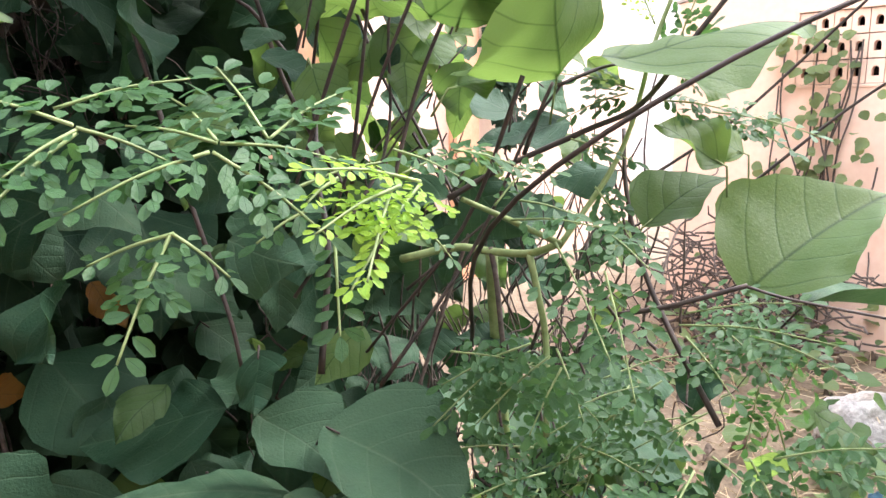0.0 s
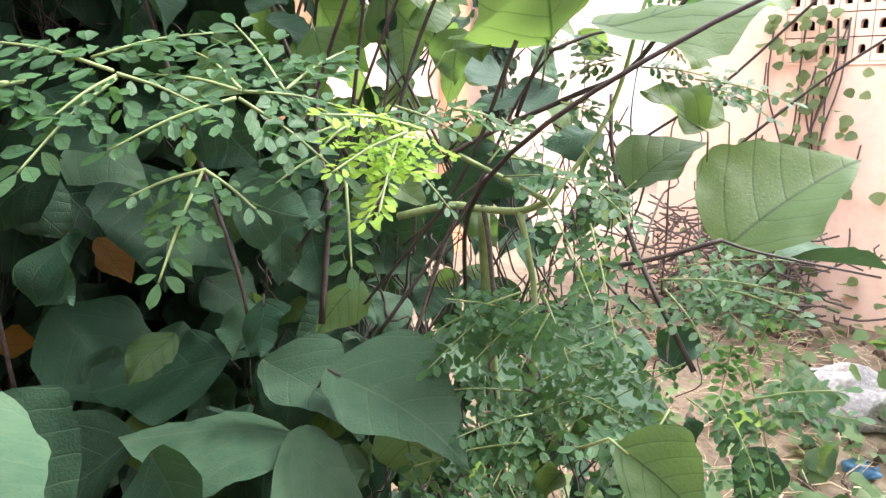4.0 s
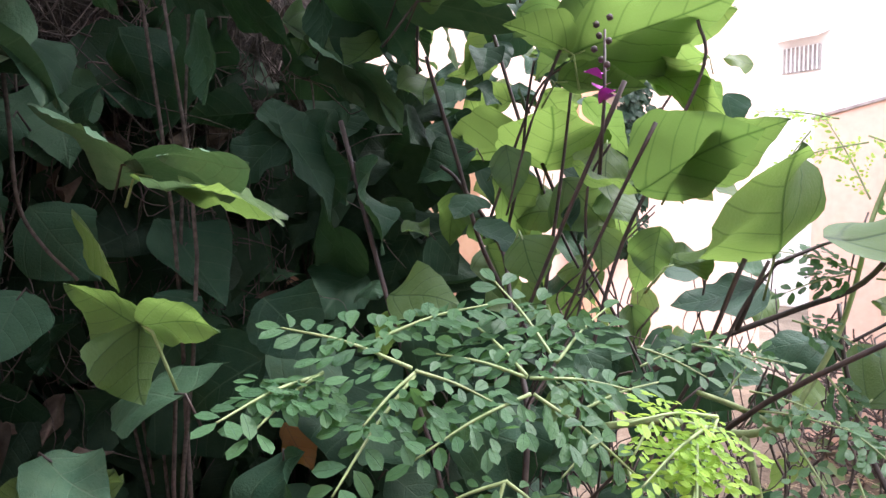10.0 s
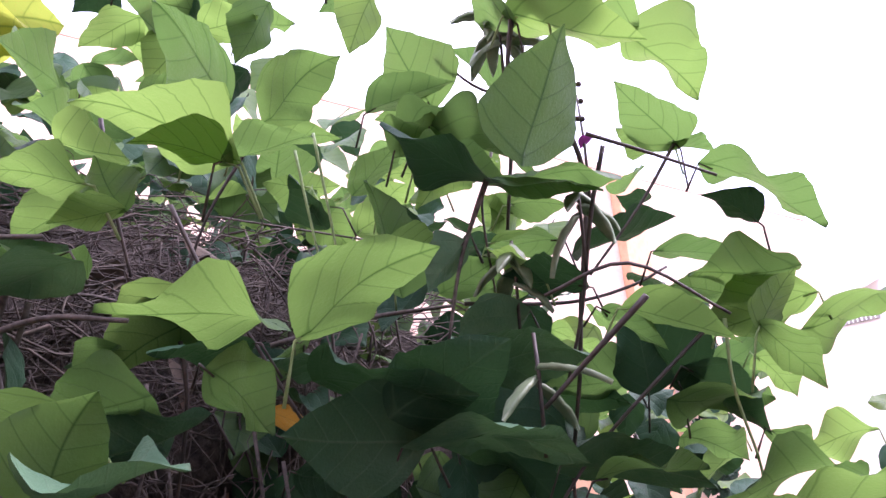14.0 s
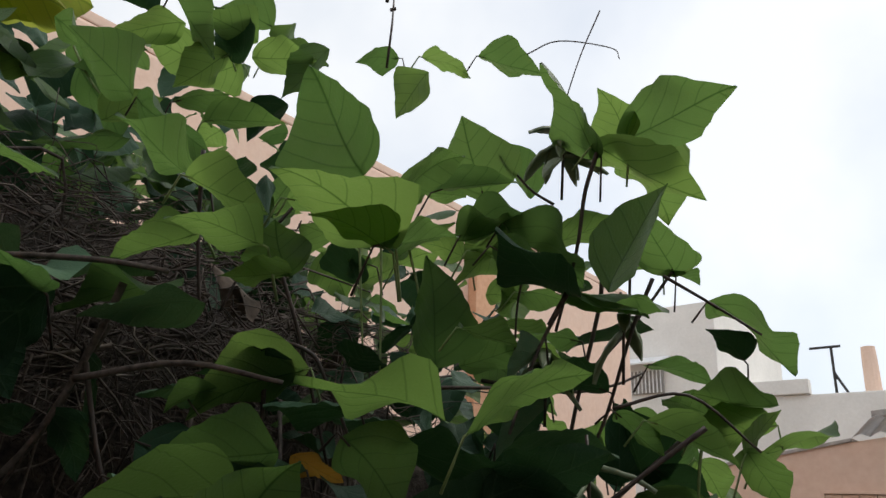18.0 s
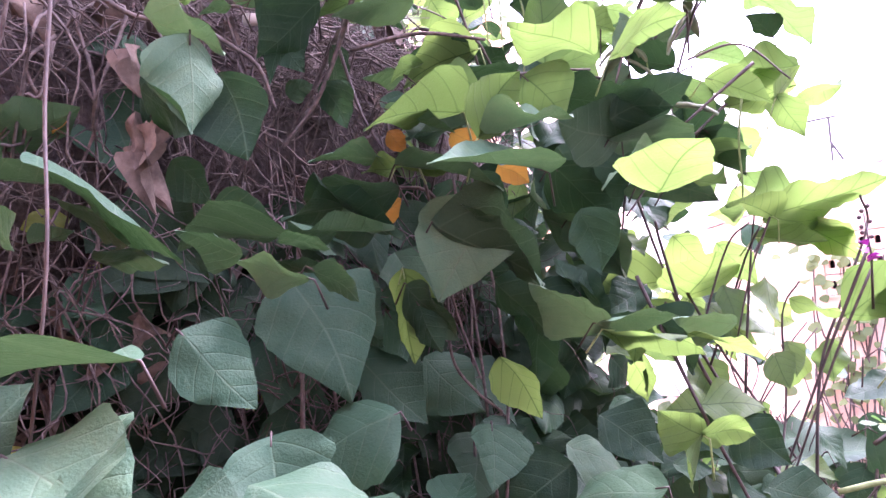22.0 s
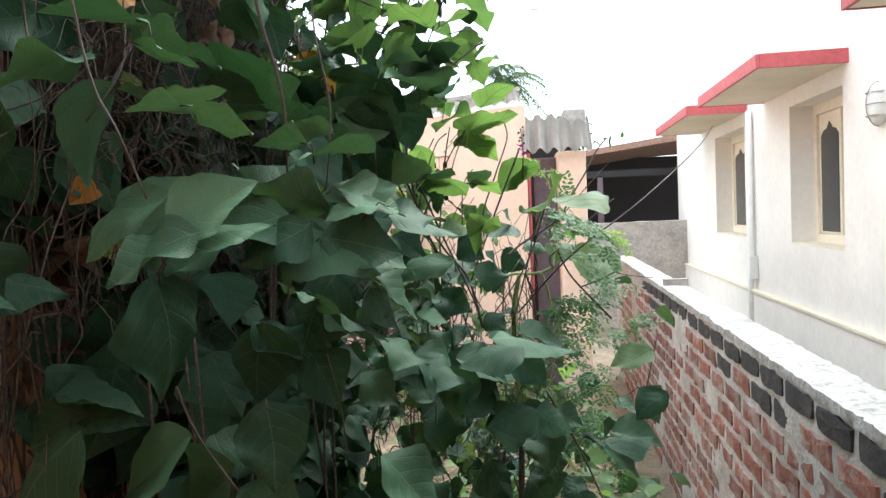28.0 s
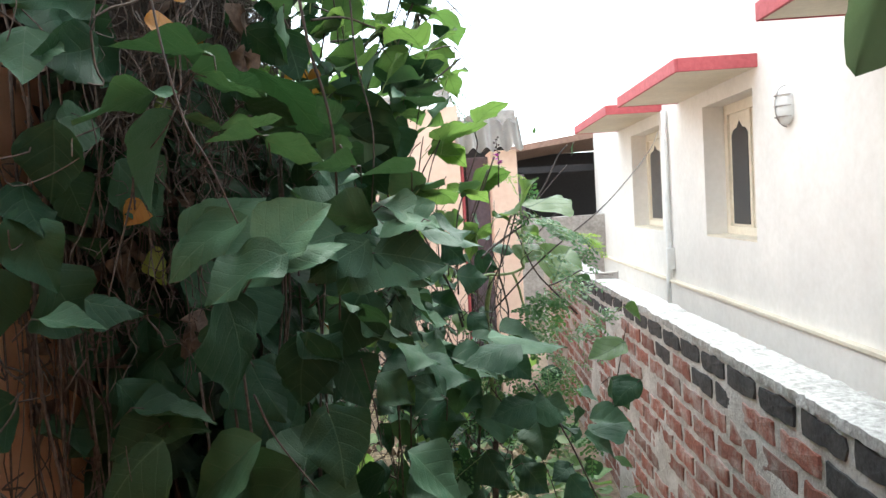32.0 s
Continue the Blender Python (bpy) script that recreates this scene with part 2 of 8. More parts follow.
M_LEAF_SPOT = leaf_material("spotted_bean_leaf", (0.05, 0.12, 0.03), (0.10, 0.19, 0.05), (0.09, 0.17, 0.06), (0.22, 0.40, 0.08), 0.33, 0.5, 0.6, spec=0.3, dust=0.05)
M_LEAF_YELLOW = leaf_material("yellowing_leaf", (0.14, 0.19, 0.035), (0.27, 0.28, 0.055), (0.20, 0.25, 0.08), (0.36, 0.42, 0.07), 0.5, 0.6, 0.8)
M_LEAF_ORANGE = leaf_material("withered_orange_leaf", (0.30, 0.13, 0.02), (0.45, 0.20, 0.04), (0.28, 0.14, 0.04), (0.6, 0.3, 0.05), 0.4, 0.6, 0.6)
# bean leaf darkened in colour for the shade deep between leaves
M_LEAF_FILL = leaf_material("shade_toned_leaf_mass", (0.008, 0.02, 0.013), (0.022, 0.05, 0.028), (0.03, 0.06, 0.035), (0.08, 0.18, 0.05), 0.1, 0.6, spec=0.12, per_island=True)
M_LEAF_LOW = leaf_material("trailing_leaf", (0.018, 0.05, 0.018), (0.07, 0.13, 0.045), (0.08, 0.14, 0.06), (0.2, 0.34, 0.08), 0.28, 0.55, spec=0.2, per_island=True)
M_MORINGA = leaf_material("moringa_leaflet", (0.026, 0.086, 0.034), (0.066, 0.16, 0.06), (0.07, 0.16, 0.075), (0.17, 0.38, 0.1), 0.33, 0.5, per_island=True, veins=0.0)
M_MORINGA_YOUNG = leaf_material("young_moringa_leaflet", (0.22, 0.42, 0.05), (0.36, 0.55, 0.08), (0.3, 0.5, 0.1), (0.5, 0.75, 0.08), 0.45, 0.5, per_island=True, veins=0.0)
M_GROUNDLEAF = leaf_material("ground_creeper_leaf", (0.04, 0.085, 0.03), (0.16, 0.23, 0.10), (0.2, 0.27, 0.14), (0.3, 0.42, 0.11), 0.3, 0.55, 0.5, per_island=True)
M_FLOWER = surface("magenta_petal", (0.42, 0.03, 0.38), (0.60, 0.08, 0.55), 60, 20, 0.6, 0.0005)
M_POD = surface("bean_pod", (0.09, 0.13, 0.065), (0.18, 0.22, 0.125), 60, 20, 0.55, 0.0008)
M_PVC = surface("white_plastic", (0.72, 0.72, 0.70), (0.80, 0.80, 0.78), 20, 6, 0.45, 0.0003)
M_BLUE = surface("blue_plastic", (0.05, 0.16, 0.30), (0.09, 0.24, 0.42), 30, 8, 0.5, 0.001)
M_PALM = leaf_material("palm_leaf", (0.03, 0.07, 0.03), (0.06, 0.11, 0.05), (0.06, 0.1, 0.05), (0.12, 0.2, 0.05), 0.3, per_island=True)
M_CABLE = surface("black_cable", (0.015, 0.013, 0.013), (0.03, 0.026, 0.026), 50, 9, 0.6, 0.0005)


def glass_material():
    m, n, l, out, b = nodes_of("dark_window_glass")
    b.inputs["Base Color"].default_value = (0.02, 0.022, 0.03, 1)
    b.inputs["Roughness"].default_value = 0.06
    return m


M_GLASS = glass_material()


# ---- mesh tools ----
def mesh_of(name, bm, material, smooth=False):
    me = bpy.data.meshes.new(name)
    bm.to_mesh(me)
    bm.free()
    me.materials.append(material)
    if smooth:
        me.polygons.foreach_set("use_smooth", [True] * len(me.polygons))
    return me


def part(name, bm, material, parent, label="", smooth=False, m=None):
    me = bm if isinstance(bm, bpy.types.Mesh) else mesh_of(name, bm, material, smooth)
    ob = new(name, me)
    ob.parent = parent
    if m is not None:
        ob.matrix_basis = m
    return tagged(ob, label)


def thing(name, label, category, at=(0, 0, 0), group="", kind=""):
    ob = new(name)
    ob.location = at
    ob.empty_display_size = 0.05
    return tagged(ob, label, category, group, kind)


def box(bm, x0, y0, z0, x1, y1, z1, bevel=0.0):
    made = bmesh.ops.create_cube(bm, size=1.0)["verts"]
    for v in made:
        v.co = Vector((x0 + (v.co.x + 0.5) * (x1 - x0), y0 + (v.co.y + 0.5) * (y1 - y0), z0 + (v.co.z + 0.5) * (z1 - z0)))
    if bevel:
        edges = list({e for v in made for e in v.link_edges})
        bmesh.ops.bevel(bm, geom=edges, offset=bevel, segments=2, affect="EDGES", profile=0.6)
    return bm


def boxed(*a, **k):
    return box(bmesh.new(), *a, **k)


def prism(bm, outline, axis, a, b):
    """A solid from an outline in two coordinates, drawn out along the third ('x', 'y' or 'z') from a to b."""
    place = {"x": lambda p, q, s: (s, p, q), "y": lambda p, q, s: (p, s, q), "z": lambda p, q, s: (p, q, s)}[axis]
    low, high = [[bm.verts.new(place(p, q, s)) for p, q in outline] for s in (a, b)]
    bm.faces.new(low)
    bm.faces.new(high)
    for i in range(len(low)):
        j = (i + 1) % len(low)
        bm.faces.new((low[i], low[j], high[j], high[i]))
    bmesh.ops.recalc_face_normals(bm, faces=bm.faces)
    return bm


def tube(bm, points, radii, sides=6):
    """A round stem through points; radii: one number or one for each end."""
    pts = [Vector(p) for p in points]
    if isinstance(radii, (int, float)):
        radii = (radii, radii)
    ring = None
    for i, p in enumerate(pts):
        d = (pts[min(i + 1, len(pts) - 1)] - pts[max(i - 1, 0)]).normalized()
        a = d.cross(Vector((0.31, 0.12, 0.94))).normalized()
        if a.length < 0.1:
            a = d.cross(Vector((1, 0, 0))).normalized()
        c = d.cross(a)
        r = radii[0] + (radii[1] - radii[0]) * i / max(1, len(pts) - 1)
        now = [bm.verts.new(p + r * (math.cos(k * math.tau / sides) * a + math.sin(k * math.tau / sides) * c)) for k in range(sides)]
        if ring:
            for k in range(sides):
                bm.faces.new((ring[k], ring[(k + 1) % sides], now[(k + 1) % sides], now[k]))
        else:
            bm.faces.new(now[::-1])
        ring = now
    bm.faces.new(ring)
    return bm


def bend(a, b, sag=0.0, steps=8, wob=0.0, rng=random):
    """Points from a to b, sagging in the middle and wandering a little."""
    a, b = Vector(a), Vector(b)
    out = []
    for i in range(steps + 1):
        s = i / steps
        p = a.lerp(b, s)
        p.z -= sag * 4 * s * (1 - s)
        if 0 < i < steps and wob:
            p += Vector((rng.uniform(-wob, wob), rng.uniform(-wob, wob), rng.uniform(-wob, wob)))
        out.append(p)
    return out


def leaf_data(name, material, length=1.0, width=0.85, widest=0.34, tip=1.0, cup=0.12, droop=0.12, wave=0.03, skew=0.0, rows=20, half=6, seed=0, notch=0.10, holes=0):
    """A single leaf blade from its base at the origin along +y, facing +z: broad shoulders and a drawn-out tip."""
    rng = random.Random(seed)
    ph, ph2, ph3 = rng.uniform(0, 6), rng.uniform(0, 6), rng.uniform(0, 6)
    lean, crimp = rng.uniform(-0.05, 0.05), rng.uniform(0.008, 0.02)
    verts, uvs, faces = [], [], []
    for i in range(rows + 1):
        u = i / rows
        s = u ** 1.1
        if s < widest:
            w = math.sin(math.pi / 2 * s / widest) ** 0.7
        else:
            q = (s - widest) / (1 - widest)
            w = (max(0.0, 1 - q ** 1.8) * (1 - 0.28 * q ** 2)) ** tip
        for j in range(-half, half + 1):
            v = j / half
            lobe = w * (1 + skew * (1 if v > 0 else -1)) * 0.5 * width
            edge = 1 + (0.055 * math.sin(7 * s + ph + 2 * v) + 0.035 * math.sin(17 * s + ph2 - 3 * v) + 0.02 * math.sin(37 * s + ph3 + 5 * v)) * abs(v)
            x = v * lobe * edge + lean * math.sin(math.pi * s)
            y = s - notch * abs(v) ** 1.5 * (1 - s) ** 2
            z = cup * (abs(v) ** 1.3) * w * 0.5 - droop * s * s
            z += wave * (math.sin(7 * s + ph) * v * w + 0.9 * math.sin(10 * s + ph2 + 2 * v) * v * v * w + 0.5 * math.sin(4 * s + ph3) * (1 - abs(v)))
            z += crimp * math.cos((s - 0.95 * abs(x)) * 5 * math.tau) * abs(v) * w + 0.012 * math.sin(23 * s + ph + 6 * v) * v * v * w
            verts.append((x * length, y * length, z * length))
            uvs.append((s, 0.5 + x - lean * math.sin(math.pi * s)))
    cols = 2 * half + 1
    gaps = {(rng.randrange(3, rows - 2), rng.randrange(1, cols - 2)) for k in range(holes)}
    for i in range(rows):
        for j in range(cols - 1):
            a = i * cols + j
            if (i, j) in gaps:
                continue
            faces.append((a, a + 1, a + cols + 1, a + cols))
    me = bpy.data.meshes.new(name)
    me.from_pydata(verts, [], faces)
    layer = me.uv_layers.new(name="UVMap")
    for poly in me.polygons:
        for li in poly.loop_indices:
            layer.data[li].uv = uvs[me.loops[li].vertex_index]
    me.polygons.foreach_set("use_smooth", [True] * len(me.polygons))
    me.materials.append(material)
    return me


def aim(base, tip, up, size=None):
    """The pose of a leaf from its base to its tip, its upper face towards up."""
    base, tip, up = Vector(base), Vector(tip), Vector(up)
    y = (tip - base).normalized()
    x = y.cross(up).normalized()
    z = x.cross(y)
    s = size or (tip - base).length
    m = Matrix((x, y, z)).transposed().to_4x4()
    return Matrix.Translation(base) @ m @ Matrix.Scale(s, 4)


class Heap:
    """Many small pieces gathered into one mesh."""

    def __init__(self):
        self.v, self.f, self.uv = [], [], []

    def add(self, me, m):
        k = len(self.v)
        self.v += [m @ v.co for v in me.vertices]
        self.f += [tuple(k + i for i in p.vertices) for p in me.polygons]
        if me.uv_layers:
            self.uv += [tuple(d.uv) for d in me.uv_layers[0].data]

    def mesh(self, name, material, smooth=True):
        me = bpy.data.meshes.new(name)
        me.from_pydata(self.v, [], self.f)
        if self.uv:
            layer = me.uv_layers.new(name="UVMap")
            layer.data.foreach_set("uv", [c for p in self.uv for c in p])
        if smooth:
            me.polygons.foreach_set("use_smooth", [True] * len(me.polygons))
        me.materials.append(material)
        return me

# ---- ground ----
def ground_height(x, y):
    if abs(x) > 5 or not -4 < y < 9:
        return 0.0
    s = min(1, max(0, (y - 2.4) / 2.2)) * min(1, max(0, (0.55 - x) / 0.5)) * min(1, max(0, (8.5 - y) / 2))
    return 0.04 * noise.noise((x * 1.7, y * 1.7, 0)) + 0.36 * s * s * (3 - 2 * s)


def ground_mesh():
    bm = bmesh.new()
    xs = [-400, -60, -12, -6, -4] + [-3 + 0.12 * i for i in range(58)] + [6, 12, 60, 400]
    ys = [-400, -60, -12, -6] + [-3 + 0.12 * i for i in range(94)] + [10, 14, 60, 400]
    grid = [[bm.verts.new((x, y, ground_height(x, y))) for x in xs] for y in ys]
    for j in range(len(ys) - 1):
        for i in range(len(xs) - 1):
            bm.faces.new((grid[j][i], grid[j][i + 1], grid[j + 1][i + 1], grid[j + 1][i]))
    return bm


ground = new("ground", mesh_of("ground", ground_mesh(), M_SOIL, True))
tagged(ground, "dry brown soil of a neglected yard", "ground", kind="structure")


def local(bm, ob):
    bmesh.ops.translate(bm, verts=bm.verts, vec=-Vector(ob.location))
    return bm


# ---- brick boundary wall: mortar core, coping; its bricks stand at the end of the file ----
WALL_X, WALL_DEEP, COURSE, WALL_TOP = 0.755, 0.13, 0.0865, 1.118


def rough_slab(x0, x1, y0, y1, z0, z1, step, jag, seed):
    """A long slab along y whose edges wander."""
    bm, rng = bmesh.new(), random.Random(seed)
    n = int((y1 - y0) / step)
    rings = []
    for i in range(n + 1):
        y = y0 + (y1 - y0) * i / n
        j = lambda k: jag * k * (noise.noise((y * 6, seed + rng.choice((1, 2, 3)), 0)) + 0.5 * rng.uniform(-1, 1))
        rings.append([bm.verts.new(p) for p in ((x0 + j(1), y, z0 + j(1)), (x0 + j(1), y, z1 + j(0.7)), ((x0 + x1) / 2, y, z1 + 0.004 + j(1)), (x1 + j(1), y, z1 + j(0.7)), (x1 + j(0.5), y, z0))])
    for a, b in zip(rings, rings[1:]):
        for k in range(5):
            bm.faces.new((a[k], a[(k + 1) % 5], b[(k + 1) % 5], b[k]))
    bm.faces.new(rings[0])
    bm.faces.new(rings[-1][::-1])
    bmesh.ops.recalc_face_normals(bm, faces=bm.faces)
    return bm


def mortar_face():
    """The wall's core, its face smeared with uneven mortar."""
    bm, rng = bmesh.new(), random.Random(4)
    ys = [-1.5 + 0.03 * i for i in range(294)]
    zs = [-0.1 + 0.03 * i for i in range(40)] + [WALL_TOP - 0.012]
    grid = [[bm.verts.new((WALL_X + 0.0025 + 0.005 * noise.noise((0, y * 14, z * 14)) - 0.03 * max(0.0, noise.noise((7, y * 2.3, z * 3.1)) - 0.12), y, z)) for y in ys] for z in zs]
    for j in range(len(zs) - 1):
        for i in range(len(ys) - 1):
            bm.faces.new((grid[j][i], grid[j][i + 1], grid[j + 1][i + 1], grid[j + 1][i]))
    box(bm, WALL_X + 0.02, -1.5, -0.1, WALL_X + WALL_DEEP, ys[-1], WALL_TOP - 0.012)
    return bm


brick_wall = new("wall_east", mesh_of("wall_east", mortar_face(), M_MORTAR))
tagged(brick_wall, "low red brick boundary wall with grey mortar and a tarred top course", "brick wall", kind="structure")
brick_wall.matrix_basis = Matrix.Translation((0.7705, 2, 0)) @ Matrix.Rotation(-math.atan(0.059), 4, "Z") @ Matrix.Rotation(0.006, 4, "X") @ Matrix.Translation((-WALL_X, -2, 0))
part("coping", rough_slab(WALL_X - 0.004, WALL_X + WALL_DEEP + 0.012, -1.45, 7.25, WALL_TOP - 0.012, WALL_TOP + 0.016, 0.025, 0.007, 3), M_LIME, brick_wall, "flaking limewashed coping")

# ---- white house ----
HX = 2.238
house = thing("house", "white painted single-storey house with red-edged concrete sunshades", "house", (HX, 6, 0))
house.rotation_euler = (radians(0.4), 0, -math.atan(0.059))
WINDOWS = ((2.25, 3.15), (4.84, 5.88), (7.2, 8.43))
Z0, Z1 = 1.29, 2.35


def house_wall():
    bm, y = bmesh.new(), -3.0
    for a, b in WINDOWS:
        box(bm, HX, y, 0.80, HX + 0.3, a, 3.3)
        box(bm, HX, a, 0.80, HX + 0.3, b, Z0)
        box(bm, HX, a, Z1, HX + 0.3, b, 3.3)
        y = b
    box(bm, HX, y, 0.80, HX + 0.3, 10.83, 3.3)
    box(bm, HX + 0.3, 10.6, 0, HX + 5, 10.83, 3.3)
    box(bm, HX + 0.3, -3.0, 0, HX + 5, -2.8, 3.3)
    bmesh.ops.remove_doubles(bm, verts=bm.verts, dist=0.0005)
    return bm


part("wall", local(house_wall(), house), M_WHITE, house)
part("plinth", local(boxed(HX - 0.035, -3.0, -0.05, HX + 0.3, 10.85, 0.815, bevel=0.004), house), M_WHITE, house)
part("plinth_lip", local(boxed(HX - 0.05, -3.0, 0.805, HX + 0.004, 10.86, 0.832, bevel=0.006), house), M_CREAM, house)
part("roof", local(boxed(HX - 0.004, -3.1, 3.3, HX + 5.1, 10.93, 3.42, bevel=0.01), house), M_WHITE, house)
# black sheet painted as the unlit room behind the windows
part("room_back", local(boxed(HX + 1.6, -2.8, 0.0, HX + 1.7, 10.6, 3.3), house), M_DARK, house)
for a, b in ((1.69, 3.38), (4.73, 6.54), (7.08, 9.09)):
    shade = part("sunshade", local(prism(bmesh.new(), [(HX + 0.01, 2.475), (1.70, 2.475), (1.70, 2.49), (HX + 0.01, 2.56)], "y", a + 0.012, b - 0.012), house), M_CREAM, house, "cream concrete sunshade slab")
    rim = bmesh.new()
    box(rim, 1.688, a, 2.47, 1.708, b, 2.56, bevel=0.004)
    box(rim, 1.708, a, 2.47, HX, a + 0.02, 2.562, bevel=0.004)
    box(rim, 1.708, b - 0.02, 2.47, HX, b, 2.562, bevel=0.004)
    part("rim", local(rim, house), M_REDEDGE, shade, "red painted rim")
for a, b in WINDOWS:
    win = part("window", local(boxed(HX + 0.17, a, Z0, HX + 0.24, a + 0.075, Z1, bevel=0.004), house), M_CREAM, house, "cream wooden window with an arched dark pane")
    rest = bmesh.new()
    box(rest, HX + 0.17, b - 0.075, Z0, HX + 0.24, b, Z1, bevel=0.004)
    box(rest, HX + 0.17, a + 0.075, Z0, HX + 0.24, b - 0.075, Z0 + 0.08, bevel=0.004)
    box(rest, HX + 0.17, a + 0.075, Z1 - 0.08, HX + 0.24, b - 0.075, Z1, bevel=0.004)
    part("frame", local(rest, house), M_CREAM, win)
    mid = (a + b) / 2
    for s0, s1 in ((a + 0.078, mid - 0.012), (mid + 0.012, b - 0.078)):
        leafy = bmesh.new()
        w = s1 - s0
        outline = [(s0 + 0.05, Z0 + 0.1), (s1 - 0.05, Z0 + 0.1), (s1 - 0.05, Z1 - 0.25), (s1 - 0.1, Z1 - 0.21), (s0 + w * 0.62, Z1 - 0.2), (s0 + w / 2, Z1 - 0.15), (s0 + w * 0.38, Z1 - 0.2), (s0 + 0.1, Z1 - 0.21), (s0 + 0.05, Z1 - 0.25)]
        part("pane", local(prism(leafy, outline, "x", HX + 0.183, HX + 0.188), house), M_GLASS, win, "dark pane with an arched top")
        part("shutter", local(boxed(HX + 0.189, s0, Z0 + 0.082, HX + 0.215, s1, Z1 - 0.082, bevel=0.003), house), M_CREAM, win)
    part("mullion", local(boxed(HX + 0.175, mid - 0.012, Z0 + 0.08, HX + 0.23, mid + 0.012, Z1 - 0.08, bevel=0.003), house), M_CREAM, win)
    part("sill", local(boxed(HX + 0.002, a + 0.003, Z0 + 0.001, HX + 0.169, b - 0.003, Z0 + 0.016, bevel=0.003), house), M_CREAM, win)
pipe = part("drain_pipe", local(tube(bmesh.new(), [(HX - 0.045, 6.9, 0.3), (HX - 0.045, 6.9, 0.86), (HX - 0.035, 6.9, 1.0), (HX - 0.035, 6.9, 2.46)], 0.026, 12), house), M_PVC, house, "white plastic drain pipe", True)
part("junction_box", local(boxed(HX - 0.075, 6.82, 0.93, HX, 6.87, 1.14, bevel=0.008), house), M_PVC, house, "small pale junction box")
part("outlet", local(boxed(1.02, 4.3, 1.14, 1.16, 4.28, 1.20, bevel=0.006), house), M_CONCRETE, house, "grey cement block on the ledge")


def lamp_part():
    bm = bmesh.new()
    rings = []
    for d, k in ((0.0, 0.9), (0.035, 1.0), (0.06, 0.85), (0.075, 0.5)):
        rings.append([bm.verts.new((HX - d, 4.28 + 0.065 * k * math.cos(q * math.tau / 20), 2.152 + 0.12 * k * math.copysign(abs(math.sin(q * math.tau / 20)) ** 0.7, math.sin(q * math.tau / 20)))) for q in range(20)])
    for a, b in zip(rings, rings[1:]):
        for q in range(20):
            bm.faces.new((a[q], a[(q + 1) % 20], b[(q + 1) % 20], b[q]))
    bm.faces.new(rings[-1])
    bmesh.ops.recalc_face_normals(bm, faces=bm.faces)
    return bm


wall_lamp = part("wall_lamp", local(lamp_part(), house), M_PVC, house, "oval bulkhead lamp with a wire guard", True)
guard = bmesh.new()
for k in range(3):
    tube(guard, [(HX - 0.02 - 0.065 * math.sin(q), 4.28 + 0.068 * math.cos(q), 2.152 + (k - 1) * 0.065) for q in [i * math.pi / 8 for i in range(9)]], 0.004, 5)
tube(guard, [(HX - 0.02 - 0.068 * math.sin(q), 4.28, 2.152 + 0.125 * math.cos(q)) for q in [i * math.pi / 10 for i in range(11)]], 0.004, 5)
part("guard", local(guard, house), M_CONCRETE, wall_lamp)

# ---- peach outhouse with a pierced vent ----
OY = 5.33
outhouse = thing("outhouse", "peach painted outhouse with a pierced block vent and a dark door", "outhouse", (-0.6, OY, 0))
JX0, JX1, JZ0, JZ1 = -0.868, -0.373, 1.694, 2.055


def outhouse_wall():
    bm = bmesh.new()
    prism(bm, [(-1.52, 0), (JX0, 0), (JX0, 2.29), (-1.52, 2.165)], "y", OY, OY + 0.14)
    prism(bm, [(JX0, 0), (JX1, 0), (JX1, JZ0), (JX0, JZ0)], "y", OY, OY + 0.14)
    prism(bm, [(JX0, JZ1), (JX1, JZ1), (JX1, 2.36), (JX0, 2.29)], "y", OY, OY + 0.14)
    prism(bm, [(JX1, 0), (0.18, 0), (0.18, 2.40), (JX1, 2.36)], "y", OY, OY + 0.14)
    bmesh.ops.remove_doubles(bm, verts=bm.verts, dist=0.001)
    return bm


part("wall", local(outhouse_wall(), outhouse), M_PEACH, outhouse)
part("wall_cap", local(prism(bmesh.new(), [(-1.53, 2.166), (-0.7, 2.318), (-0.7, 2.334), (-1.53, 2.182)], "y", OY - 0.015, OY + 0.16), outhouse), M_CONCRETE, outhouse, "mossy grey top edge")
ridge = bmesh.new()
ends = []
for y, lift in ((OY - 0.04, 0.0), (OY + 0.5, 0.16)):
    ends.append([ridge.verts.new((-0.7 + 0.85 * i / 60, y, 2.322 + 0.09 * i / 60 + lift + 0.022 * abs(math.sin(i / 60 * 9 * math.pi)))) for i in range(61)])
for i in range(60):
    ridge.faces.new((ends[0][i], ends[0][i + 1], ends[1][i + 1], ends[1][i]))
bmesh.ops.solidify(ridge, geom=ridge.faces, thickness=0.008)
part("roof_tiles", local(ridge, outhouse), M_SHEET, outhouse, "row of pale rounded roof tiles", True)
part("ridge_slab", local(prism(bmesh.new(), [(-0.68, 2.50), (0.16, 2.585), (0.16, 2.62), (-0.68, 2.535)], "y", OY + 0.5, OY + 0.62), outhouse), M_CONCRETE, outhouse, "weathered grey ridge slab")
# near-black sheet behind the blocks, painted as the shade in their holes
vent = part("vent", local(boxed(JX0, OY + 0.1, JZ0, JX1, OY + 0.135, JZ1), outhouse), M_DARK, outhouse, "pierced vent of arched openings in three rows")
rimv = bmesh.new()
box(rimv, JX0 - 0.012, OY - 0.01, JZ1, JX1 + 0.012, OY + 0.05, JZ1 + 0.016, bevel=0.003)
box(rimv, JX0 - 0.012, OY - 0.01, JZ0 - 0.016, JX1 + 0.012, OY + 0.05, JZ0, bevel=0.003)
